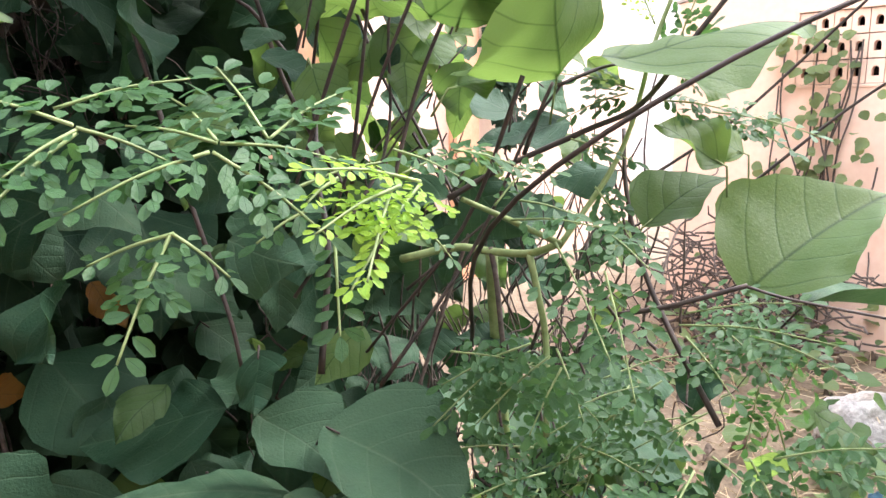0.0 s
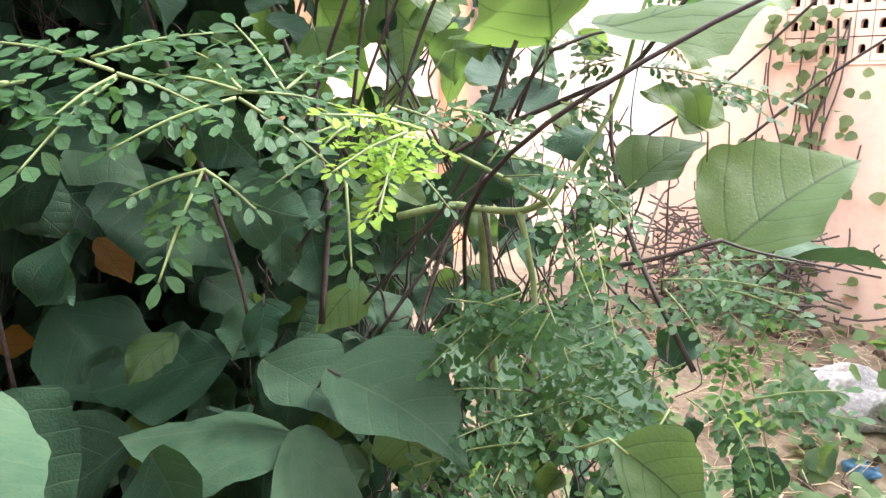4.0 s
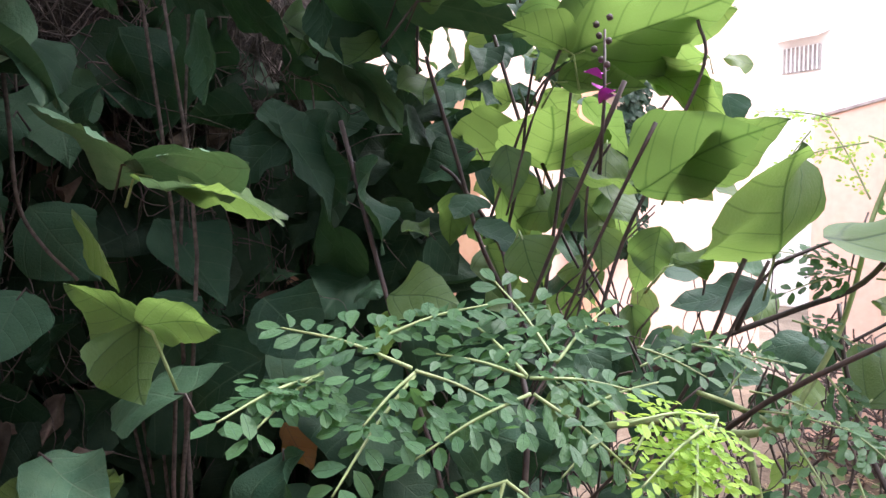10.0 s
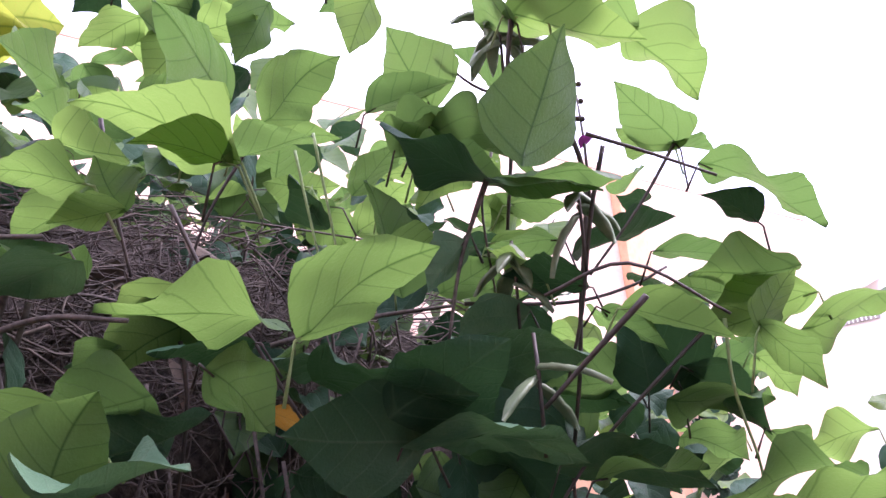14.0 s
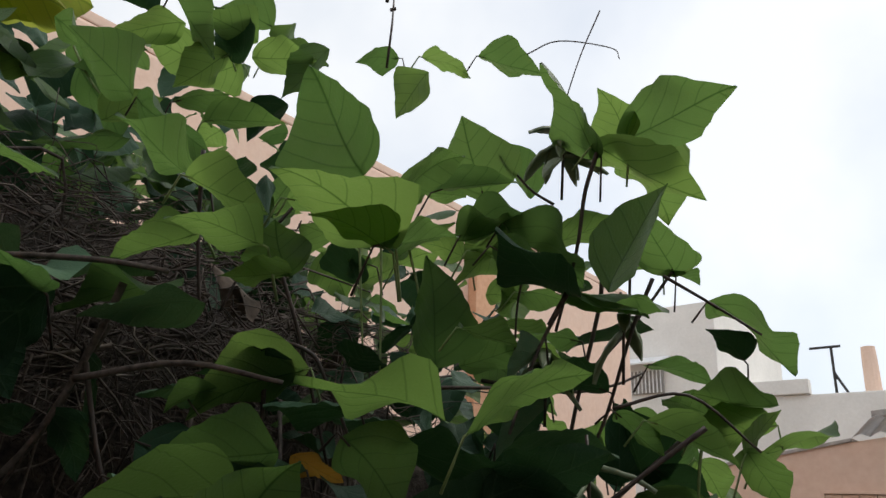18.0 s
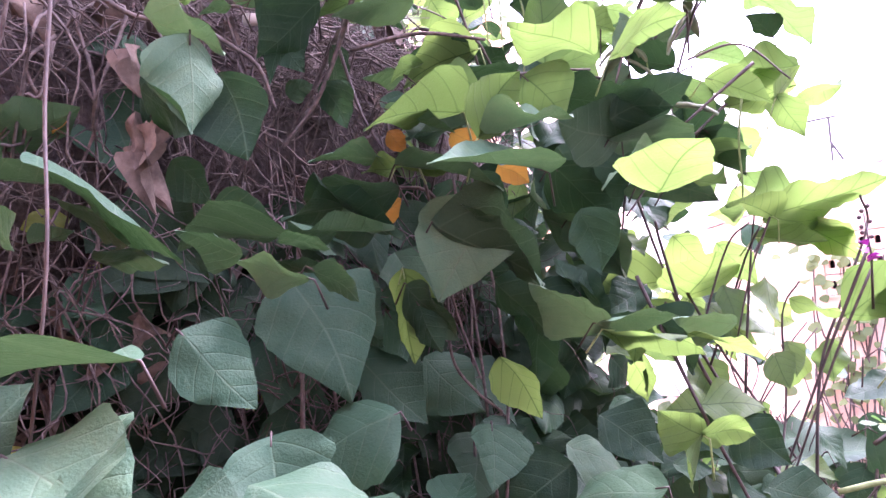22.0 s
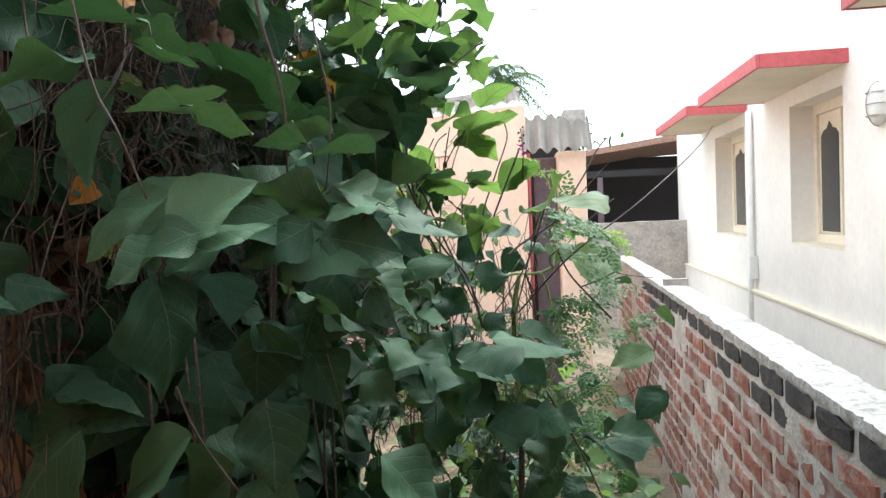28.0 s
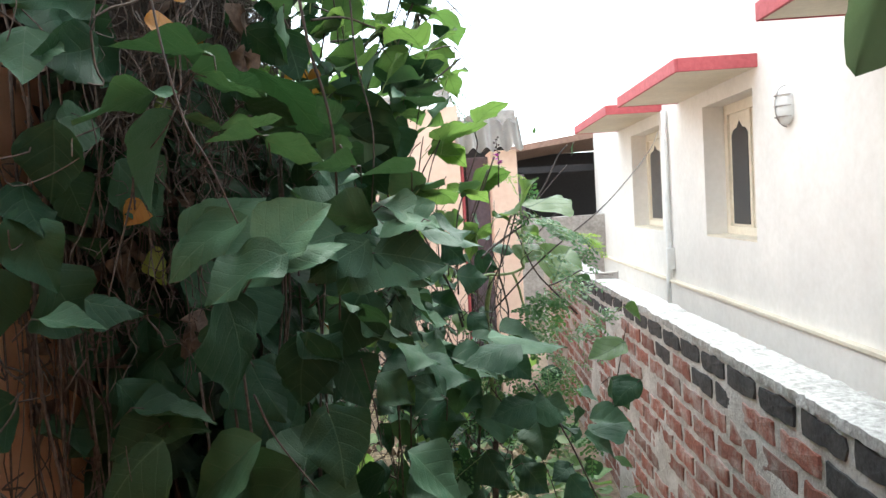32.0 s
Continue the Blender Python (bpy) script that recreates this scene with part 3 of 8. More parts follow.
box(rimv, JX0 - 0.012, OY - 0.01, JZ0, JX0 + 0.004, OY + 0.05, JZ1, bevel=0.003)
box(rimv, JX1 - 0.004, OY - 0.01, JZ0, JX1 + 0.012, OY + 0.05, JZ1, bevel=0.003)
part("vent_frame", local(rimv, outhouse), M_PEACH, vent)
cw, ch = (JX1 - JX0 - 0.008) / 6, (JZ1 - JZ0) / 3


def vent_block():
    """A block with an arched hole through it."""
    bm = bmesh.new()
    hole = [(-0.017, -0.023), (0.017, -0.023)] + [(0.017 * math.cos(q), 0.007 + 0.018 * math.sin(q)) for q in [i * math.pi / 6 for i in range(7)]]
    w, h = cw / 2 - 0.002, ch / 2 - 0.003
    outer = []
    for x, z in hole:
        k = min(w / max(abs(x), 1e-6), h / max(abs(z), 1e-6))
        outer.append((x * k, z * k))
    outer[0], outer[1] = (-w, -h), (w, -h)
    for s in (2 + 2, 2 + 4):
        outer[s] = (math.copysign(w, outer[s][0]), h)
    rows = []
    for y, ring in ((0.0, outer), (0.0, hole), (0.05, hole), (0.05, outer)):
        rows.append([bm.verts.new((x, y, z)) for x, z in ring])
    for a, b in zip(rows, rows[1:] + rows[:1]):
        for i in range(len(hole)):
            j = (i + 1) % len(hole)
            bm.faces.new((a[i], a[j], b[j], b[i]))
    bmesh.ops.recalc_face_normals(bm, faces=bm.faces)
    return mesh_of("vent_block", bm, M_PEACH)


VENT_BLOCK = vent_block()
for i in range(6):
    for j in range(3):
        b = part("vent_block", VENT_BLOCK, M_PEACH, vent)
        b.location = Vector((JX0 + 0.004 + cw * (i + 0.5), OY + 0.004, JZ0 + ch * (j + 0.5))) - outhouse.location
part("side_wall", local(boxed(-1.52, OY + 0.14, 0, -1.39, OY + 2.4, 2.1), outhouse), M_PEACH, outhouse)
part("door", local(boxed(0.235, OY + 0.12, 0.1, 0.40, OY + 0.16, 2.02, bevel=0.006), outhouse), M_DOOR, outhouse, "half open dark purple-grey door")
# near-black sheet painted as the shade in the doorway
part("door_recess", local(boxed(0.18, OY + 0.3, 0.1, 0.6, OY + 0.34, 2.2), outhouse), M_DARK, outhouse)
part("jamb", local(boxed(0.184, OY + 0.02, 0.1, 0.206, OY + 0.13, 2.05, bevel=0.006), outhouse), M_REDEDGE, outhouse, "red painted door jamb")
part("pillar", local(boxed(0.40, OY - 0.05, 0, 0.6, OY + 2.2, 2.05, bevel=0.012), outhouse), M_PEACH, outhouse, "peach corner pillar")


def corrugated():
    bm, n = bmesh.new(), 48
    rows = []
    for y, z in ((OY - 0.14, 2.05), (OY + 0.1, 2.32)):
        rows.append([bm.verts.new((0.15 + 0.49 * i / n, y, z + 0.02 * math.sin(i / n * 5.0 * math.tau))) for i in range(n + 1)])
    for i in range(n):
        bm.faces.new((rows[0][i], rows[0][i + 1], rows[1][i + 1], rows[1][i]))
    bmesh.ops.solidify(bm, geom=bm.faces, thickness=0.006)
    return bm


part("roof_sheet", local(corrugated(), outhouse), M_SHEET, outhouse, "corrugated cement roof sheet", True)
part("block", local(boxed(0.46, OY + 0.06, 2.15, 0.62, OY + 0.26, 2.36, bevel=0.012), outhouse), M_CONCRETE, outhouse, "weathered cement block on the roof")

# ---- tall orange house ----
tall_house = thing("house", "tall peach house with a plain wall and dark creeper", "house", (-3.1, 4, 0))
part("wall", local(boxed(-9, 0.8, 0, -3.1, 7.8, 4.05, bevel=0.02), tall_house), M_PEACH, tall_house)
part("roof", local(boxed(-9, 0.8, 4.05, -3.1, 7.8, 4.11, bevel=0.01), tall_house), M_PEACH, tall_house)
part("pilaster", local(boxed(-3.1, 5.1, 0, -3.02, 5.35, 4.0, bevel=0.01), tall_house), M_ORANGE, tall_house)

# ---- white building, far ----
white_building = thing("building", "white painted town building with a barred window under an awning", "building", (-4, 14, 0))
part("wall", local(boxed(-9, 14, 0, -4.4, 18, 5.7, bevel=0.03), white_building), M_WHITE, white_building)
part("wall", local(boxed(-4.4, 14.3, 0, 0.2, 18, 3.95, bevel=0.03), white_building), M_WHITE, white_building)
part("parapet", local(boxed(-4.4, 14.2, 3.95, -3.0, 14.4, 4.2, bevel=0.02), white_building), M_WHITE, white_building)
wf = part("window", local(boxed(-6.05, 13.93, 4.08, -5.4, 13.99, 4.5), white_building), M_CONCRETE, white_building, "barred grey window")
for k in range(9):
    part("bar", local(tube(bmesh.new(), [(-6.02 + 0.074 * k, 13.9, 4.08), (-6.02 + 0.074 * k, 13.9, 4.5)], 0.012, 5), white_building), M_SHEET, wf)
part("awning", local(prism(bmesh.new(), [(13.99, 4.72), (13.5, 4.55), (13.5, 4.58), (13.99, 4.76)], "x", -6.2, -5.25), white_building), M_SHEET, white_building)
part("chimney", local(tube(bmesh.new(), [(-2.15, 14.8, 3.9), (-2.15, 14.8, 4.55), (-2.15, 14.8, 4.75)], (0.13, 0.11), 12), white_building), M_PEACH, white_building, "round pale chimney")
aerial = thing("aerial", "bare metal aerial frame on a far rooftop", "aerial", (-2.75, 15, 3.95))
for a, b in (((-2.75, 15, 3.95), (-2.75, 15, 4.85)), ((-3.1, 15, 4.85), (-2.6, 15, 4.85)), ((-1.7, 15, 3.95), (-1.7, 15, 4.5)), ((-1.9, 15, 4.5), (-1.7, 15, 4.5)), ((-2.55, 15, 4.0), (-2.75, 15, 4.4))):
    part("rod", local(tube(bmesh.new(), [a, b], 0.025, 5), aerial), M_CABLE, aerial)

# ---- low concrete wall and dark tiled shed between the houses ----
wall_north = new("wall_north", mesh_of("wall_north", rough_slab(0, 0.18, 0, 2.2, 0, 1.45, 0.2, 0.01, 8), M_CONCRETE))
wall_north.matrix_basis = pose(2.9, 10.2, 0, 0, 0, 90)
tagged(wall_north, "stained grey concrete yard wall", "wall", kind="structure")
shed = thing("shed", "open shed with a dark interior and an old tiled roof", "shed", (2, 13, 0))
# back wall and beam coloured near black for the shed's inner shade
part("back_wall", local(boxed(0.9, 14, 0, 5, 14.2, 2.6), shed), M_DARK, shed)
part("side_wall", local(boxed(0.85, 11.2, 0, 0.95, 14.2, 1.9), shed), M_CONCRETE, shed)
part("roof", local(prism(bmesh.new(), [(0.75, 2.15), (1.1, 2.42), (2.7, 2.62), (5, 2.7), (5, 2.78), (2.7, 2.72), (1.05, 2.5), (0.7, 2.2)], "y", 11, 14.4), shed), M_TILE, shed, "old brown tiled roof")
part("beam", local(boxed(0.9, 11.1, 2.12, 5, 11.2, 2.22), shed), M_DARK, shed)
part("post", local(boxed(1.42, 11.1, 0, 1.5, 11.18, 2.15, bevel=0.01), shed), M_DOOR, shed, "purple painted post")

# ---- far mast and palm ----
mast = thing("mast", "thin bare aerial mast behind the roofs", "mast", (0.62, 12, 0))
part("pole", local(tube(bmesh.new(), [(0.62, 12, 0), (0.62, 12, 3), (0.6, 12, 4.95)], (0.014, 0.009), 6), mast), M_CONCRETE, mast)
part("arm", local(tube(bmesh.new(), [(0.45, 12, 4.9), (0.72, 12, 4.9)], 0.014, 5), mast), M_CONCRETE, mast)


def palm_tree(x, y, h):
    tree = thing("palm_tree", "tall distant coconut palm with drooping fronds", "palm tree", (x, y, 0))
    rng = random.Random(2)
    part("trunk", local(tube(bmesh.new(), bend((x, y, 0), (x + 0.3, y, h), 0, 8, 0.04, rng), (0.22, 0.14), 8), tree), M_CONCRETE, tree)
    blade = leaf_data("palm_blade", M_PALM, width=0.09, widest=0.3, rows=4, half=1, droop=0.25)
    for k in range(24):
        fr = Heap()
        az, el = k * 2.4, rng.uniform(-0.3, 1.2)
        for i in range(1, 16):
            s = i / 15 * 2.9
            p = Vector((x + 0.3 + math.cos(az) * s * math.cos(el), y + math.sin(az) * s * math.cos(el), h + s * math.sin(el) - 0.22 * s * s))
            out = Vector((math.cos(az) * 0.5, math.sin(az) * 0.5, -0.5))
            for side in (-1, 1):
                d = out + side * Vector((-math.sin(az), math.cos(az), -0.2))
                fr.add(blade, aim(p, p + d, (0, 0, 1), 0.75))
        part("frond", fr.mesh("frond", M_PALM), M_PALM, tree, m=Matrix.Translation(-tree.location))


palm_tree(0.1, 45.0, 9.7)
far_tree = Heap()
tuft = leaf_data("far_leaf", M_PALM, width=0.6, rows=3, half=1)
rt = random.Random(12)
for k in range(700):
    a = Vector((rt.gauss(2.6, 1.6), 52 + rt.gauss(0, 1), 6.8 + rt.gauss(0, 0.55)))
    far_tree.add(tuft, aim(a, a + Vector((rt.gauss(0, 1), rt.gauss(0, 1), rt.gauss(0, 1))), (0, 0.2, 1), rt.uniform(0.3, 0.55)))
tagged(new("far_trees", far_tree.mesh("far_trees", M_PALM)), "hazy far treetops above the roofs", "trees", kind="stuff")

# ---- banana plant in the gap beside the house ----
banana = thing("banana_plant", "banana plant with torn dull green leaves beside the white house", "banana plant", (1.42, 0.9, 0.0))
part("stem", tube(bmesh.new(), [(0, 0, -0.02), (0.01, 0.01, 1.2), (0.0, 0.03, 2.3), (0.0, 0.06, 2.8)], (0.08, 0.035), 12), M_STEM_GREEN, banana, smooth=True)
for dx, dy, size, drop, base in ((0.04, 1.6, 1.52, 0.55, 2.86), (-0.66, 1.6, 1.72, 0.24, 2.84), (0.5, -1.2, 1.4, 0.5, 2.78)):
    part("leaf", leaf_data("banana_leaf", M_BANANA, width=0.34, widest=0.45, tip=0.6, cup=-0.2, droop=drop, wave=0.03, rows=26, half=4, seed=int(size * 10), holes=9), None, banana, m=aim((0, 0.06, base), (dx, dy, base), (0, 0, 1), size))

# ---- unseen wall added behind the camera: closes the yard, cuts light on the hedge ----
wall_south = new("wall_south", mesh_of("wall_south", boxed(-3.0, -1.7, -0.1, 2.18, -1.5, 3.7, bevel=0.01), M_ORANGE))
tagged(wall_south, "plain orange wall, unseen, added to cut light from the south", "wall", kind="structure")

# slab added out of view, only to keep skylight off the hedge
shade_slab = new("ceiling", mesh_of("ceiling", boxed(-0.66, -1.5, 2.62, 1.0, 0.1, 2.74, bevel=0.01), M_CONCRETE))
tagged(shade_slab, "plain concrete slab, unseen, added overhead to shade the hedge", "porch roof", kind="structure")

# ---- orange wall under the vines ----
wall_west = new("wall_west", mesh_of("wall_west", boxed(-1.0, -1.48, -0.1, -0.72, 2.14, 1.9, bevel=0.008), M_ORANGE))
tagged(wall_west, "orange painted wall overgrown with vines", "wall", kind="structure")

# ---- bean vines ----
R = random.Random(5)


def shapes(material, name, n, **kw):
    return [leaf_data(name, material, seed=k + 3, cup=(0.06, 0.2, -0.16, 0.3)[k % 4], droop=0.02 + 0.07 * (k % 5), wave=0.05 + 0.025 * (k % 3), skew=(-0.2, 0, 0.2)[k % 3], **kw) for k in range(n)]


# D is the shaded copy, L the backlit one, S the one against sky
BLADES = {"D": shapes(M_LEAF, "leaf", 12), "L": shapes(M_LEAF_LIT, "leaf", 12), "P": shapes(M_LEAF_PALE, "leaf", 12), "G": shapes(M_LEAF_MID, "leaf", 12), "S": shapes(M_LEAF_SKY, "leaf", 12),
          "B": shapes(M_LEAF_PALE, "leaf", 3), "Y": shapes(M_LEAF_YELLOW, "leaf", 3, tip=0.7), "O": shapes(M_LEAF_ORANGE, "leaf", 3, tip=0.9), "R": shapes(M_LEAF_SPOT, "leaf", 3, tip=0.5, widest=0.48)}
STEMS = {"P": M_STEM_PURPLE, "G": M_STEM_GREEN, "T": M_TWIG}
PLANTS = {
    "low": thing("bean_vine", "low bean vine with broad pale green leaves near the ground", "vine", (-0.35, 1.34, 0.0)),
    "right": thing("bean_vine", "upright bean vine with dark purple stems and bright backlit leaves", "vine", (-0.1, 1.94, 0.0)),
    "left": thing("bean_vine", "shaded bean vine hanging in dark green leaves down the wall", "vine", (-0.55, 1.59, 0.0)),
    "top": thing("bean_vine", "bean vine over the wall top, leaves against the sky", "vine", (-0.4, 1.49, 0.0)),
    "mid": thing("bean_vine", "bean vine with crinkled leaves round the dead thatch", "vine", (-0.5, 1.14, 0.0)),
    "hang": thing("bean_vine", "hanging bean vine with dusty three-part leaves", "vine", (-0.5, 0.79, 0.0)),
}


def leaf(plant, kind, base, tip, face, wide, stalk=True):
    """One leaf blade of a vine from base to tip, with its stalk."""
    p = PLANTS[plant]
    m = Matrix.Translation(-p.location) @ aim(base, tip, face) @ Matrix.Diagonal((wide / 0.85, 1, 1, 1))
    ob = part("leaf", R.choice(BLADES[kind]), None, p, m=m)
    if stalk and R.random() < 0.6:
        b, d = Vector(base), (Vector(tip) - Vector(base)).normalized()
        root = b - 0.022 * d + Vector((-0.012, 0.008, -0.02 - 0.012 * R.random()))
        pts = [b + 0.003 * d, b - 0.010 * d, (b + root) / 2 - 0.005 * d, root]
        part("stalk", local(tube(bmesh.new(), pts, (0.0009, 0.0012), 5), p), M_STEM_GREEN if kind in "LY" else M_STEM_PURPLE, p, smooth=True)
    return ob


def smooth_line(points, per=5):
    """A soft curve through points."""
    q = [Vector(p) for p in points]
    q = [2 * q[0] - q[1]] + q + [2 * q[-1] - q[-2]]
    out = []
    for i in range(1, len(q) - 2):
        for k in range(per):
            s = k / per
            a, b, c, d = q[i - 1 : i + 3]
            out.append(0.5 * (2 * b + (c - a) * s + (2 * a - 5 * b + 4 * c - d) * s * s + (3 * b - a - 3 * c + d) * s ** 3))
    return out + [q[-2]]


def stem(plant, kind, r0, r1, *points):
    p = PLANTS[plant]
    part("stem", local(tube(bmesh.new(), smooth_line(points), (r0, r1), 7), p), STEMS[kind], p, smooth=True)


# ---- moringa ----
MORINGA = thing("moringa_sapling", "slender moringa sapling with feathery fronds of small oval leaflets", "sapling", (0.02, 1.8, 0.0))
LEAFLET = {k: [leaf_data("leaflet", m, width=0.5, widest=0.6, tip=0.28, cup=c, droop=0.05, wave=0.0, notch=0.0, rows=5, half=1, seed=s) for s, c in ((1, 0.05), (2, 0.16))] for k, m in (("M", M_MORINGA), ("Y", M_MORINGA_YOUNG))}
RM = random.Random(21)


def frond(kind, a, b, pairs):
    """One feathered stalk with pairs of leaflets, side stalklets near its foot, and an end leaflet."""
    a, b = Vector(a), Vector(b)
    line = smooth_line([a, a.lerp(b, 0.5) + Vector((0, 0, 0.04 * (b - a).length)), b], 8)
    d = (b - a).normalized()
    side = d.cross(Vector((0.22, -0.28, 0.93))).normalized()
    up = side.cross(d)
    heap, L = Heap(), (b - a).length
    size = min(0.0128, max(0.008, L / (pairs + 1) * 1.5)) * (0.52 if kind == "Y" else 1.0)
    pairs = pairs * 2 if kind == "Y" else pairs

    def spray(points, n, s0):
        for i in range(n):
            s = (i + 0.8) / (n + 0.3)
            k = s * (len(points) - 1)
            p = points[int(k)].lerp(points[min(int(k) + 1, len(points) - 1)], k % 1)
            e = (points[min(int(k) + 1, len(points) - 1)] - points[max(int(k) - 1, 0)]).normalized()
            for q in (-1, 1):
                t = 0.45 * e + q * side * RM.uniform(0.75, 1.0) + up * RM.uniform(-0.45, 0.25)
                n_up = up + Vector((RM.gauss(0, 0.25), RM.gauss(0, 0.25), RM.gauss(0, 0.2)))
                z = s0 * RM.uniform(0.8, 1.12) * (0.85 + 0.3 * s)
                heap.add(RM.choice(LEAFLET[kind]), aim(p + 0.002 * t, p + t, n_up, z))
        e = (points[-1] - points[-2]).normalized()
        heap.add(LEAFLET[kind][0], aim(points[-1], points[-1] + e, up, s0 * 1.15))

    spray(line, pairs, size)
    for s, q in ((0.12, -1), (0.2, 1), (0.4, -1), (0.48, 1)) if L > 0.05 else ():
        foot = line[int(s * (len(line) - 1))]
        tip = foot + L * (0.42 - 0.3 * s) * (0.6 * d + q * side * 0.75 + up * RM.uniform(-0.3, 0.15))
        spray(smooth_line([foot, tip], 6), max(3, pairs // 2), size * 0.8)
    f = tagged(part("frond", heap.mesh("frond", M_MORINGA if kind == "M" else M_MORINGA_YOUNG), None, MORINGA, m=Matrix.Translation(-MORINGA.location)), kind="stuff")
    part("rachis", local(tube(bmesh.new(), line, (0.0010, 0.0005), 5), MORINGA), M_STEM_GREEN, f, smooth=True, m=None)
    f.children[0].matrix_basis = Matrix.Translation(MORINGA.location)


def twig(r0, r1, *points):
    part("branch", local(tube(bmesh.new(), smooth_line(points), (r0, r1), 7), MORINGA), M_STEM_GREEN, MORINGA, smooth=True)

# ---- leaves and stems of the vines ----
leaf("low", "D", (-0.442, 1.508, 1.46), (-0.381, 1.547, 1.389), (0.79, -0.189, 0.583), 1.01)
leaf("low", "D", (-0.176, 1.683, 1.448), (-0.143, 1.683, 1.33), (0.931, -0.255, 0.261), 0.92)
leaf("low", "D", (-0.179, 1.719, 1.487), (-0.262, 1.633, 1.457), (0.052, -0.377, 0.925), 0.92)
leaf("low", "D", (-0.023, 1.76, 1.461), (-0.037, 1.733, 1.41), (0.273, -0.88, 0.388), 0.92)
leaf("low", "O", (-0.393, 1.535, 1.388), (-0.359, 1.554, 1.34), (0.774, 0.186, 0.606), 0.92)
leaf("low", "O", (-0.466, 1.436, 1.268), (-0.432, 1.467, 1.268), (0.532, -0.568, 0.627), 0.88)
leaf("low", "D", (-0.162, 1.668, 1.339), (-0.127, 1.685, 1.281), (0.843, 0.083, 0.532), 0.92)
leaf("low", "D", (0.02, 1.772, 1.354), (-0.017, 1.74, 1.365), (0.317, -0.027, 0.948), 0.92)
leaf("low", "D", (-0.412, 1.47, 1.473), (-0.423, 1.445, 1.419), (0.519, -0.814, 0.262), 0.92)
leaf("low", "P", (-0.001, 1.516, 1.276), (-0.116, 1.42, 1.286), (0.072, 0.013, 0.997), 0.92)
leaf("low", "P", (0.026, 1.503, 1.29), (0.081, 1.535, 1.242), (0.661, -0.005, 0.751), 1.07)
leaf("low", "G", (-0.126, 1.431, 1.261), (-0.184, 1.361, 1.206), (0.261, -0.728, 0.633), 0.92)
leaf("low", "D", (-0.163, 1.547, 1.297), (-0.26, 1.453, 1.264), (0.091, -0.408, 0.908), 0.92)
leaf("low", "D", (-0.092, 1.608, 1.295), (-0.099, 1.575, 1.215), (0.486, -0.822, 0.297), 0.99)
leaf("low", "D", (-0.107, 1.619, 1.285), (-0.009, 1.684, 1.228), (0.397, 0.191, 0.898), 0.92)
leaf("low", "D", (-0.055, 1.541, 1.246), (-0.094, 1.482, 1.169), (0.405, -0.811, 0.422), 0.94)
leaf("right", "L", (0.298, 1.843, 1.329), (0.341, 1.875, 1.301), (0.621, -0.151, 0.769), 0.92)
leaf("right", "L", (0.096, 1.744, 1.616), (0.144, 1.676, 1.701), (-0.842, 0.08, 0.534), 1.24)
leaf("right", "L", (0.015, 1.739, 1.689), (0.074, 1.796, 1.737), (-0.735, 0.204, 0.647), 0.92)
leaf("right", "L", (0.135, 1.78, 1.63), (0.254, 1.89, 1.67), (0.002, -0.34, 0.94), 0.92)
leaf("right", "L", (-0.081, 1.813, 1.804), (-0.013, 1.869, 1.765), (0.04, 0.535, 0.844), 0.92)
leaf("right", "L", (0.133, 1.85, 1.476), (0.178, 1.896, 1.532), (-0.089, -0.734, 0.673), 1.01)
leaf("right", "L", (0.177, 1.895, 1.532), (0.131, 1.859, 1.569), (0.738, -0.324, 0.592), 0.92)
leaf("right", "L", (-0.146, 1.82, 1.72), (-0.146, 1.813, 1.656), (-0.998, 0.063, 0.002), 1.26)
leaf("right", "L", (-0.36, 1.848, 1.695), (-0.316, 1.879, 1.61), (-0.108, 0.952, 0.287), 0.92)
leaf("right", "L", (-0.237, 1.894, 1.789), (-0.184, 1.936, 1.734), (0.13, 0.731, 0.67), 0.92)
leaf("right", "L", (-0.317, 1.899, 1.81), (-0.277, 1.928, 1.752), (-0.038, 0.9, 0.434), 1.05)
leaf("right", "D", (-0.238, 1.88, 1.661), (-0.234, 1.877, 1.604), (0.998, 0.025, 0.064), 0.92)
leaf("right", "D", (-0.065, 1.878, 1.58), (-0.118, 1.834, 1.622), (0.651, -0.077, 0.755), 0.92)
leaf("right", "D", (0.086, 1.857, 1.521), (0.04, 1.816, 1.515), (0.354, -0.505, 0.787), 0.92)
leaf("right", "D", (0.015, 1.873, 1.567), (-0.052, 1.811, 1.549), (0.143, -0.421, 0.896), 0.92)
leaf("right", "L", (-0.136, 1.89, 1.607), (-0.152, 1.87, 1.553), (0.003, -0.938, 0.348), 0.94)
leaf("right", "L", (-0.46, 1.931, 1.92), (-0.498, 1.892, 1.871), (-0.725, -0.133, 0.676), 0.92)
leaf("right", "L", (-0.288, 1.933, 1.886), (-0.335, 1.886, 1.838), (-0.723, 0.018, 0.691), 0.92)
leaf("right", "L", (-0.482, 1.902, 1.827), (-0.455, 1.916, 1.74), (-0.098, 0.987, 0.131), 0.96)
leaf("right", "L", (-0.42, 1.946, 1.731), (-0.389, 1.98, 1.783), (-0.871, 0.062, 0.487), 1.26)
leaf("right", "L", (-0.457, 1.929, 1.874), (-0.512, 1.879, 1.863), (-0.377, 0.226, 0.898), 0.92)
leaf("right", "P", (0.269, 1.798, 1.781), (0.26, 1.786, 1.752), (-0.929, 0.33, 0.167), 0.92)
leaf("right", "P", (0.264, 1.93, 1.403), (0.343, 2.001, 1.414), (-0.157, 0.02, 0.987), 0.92)
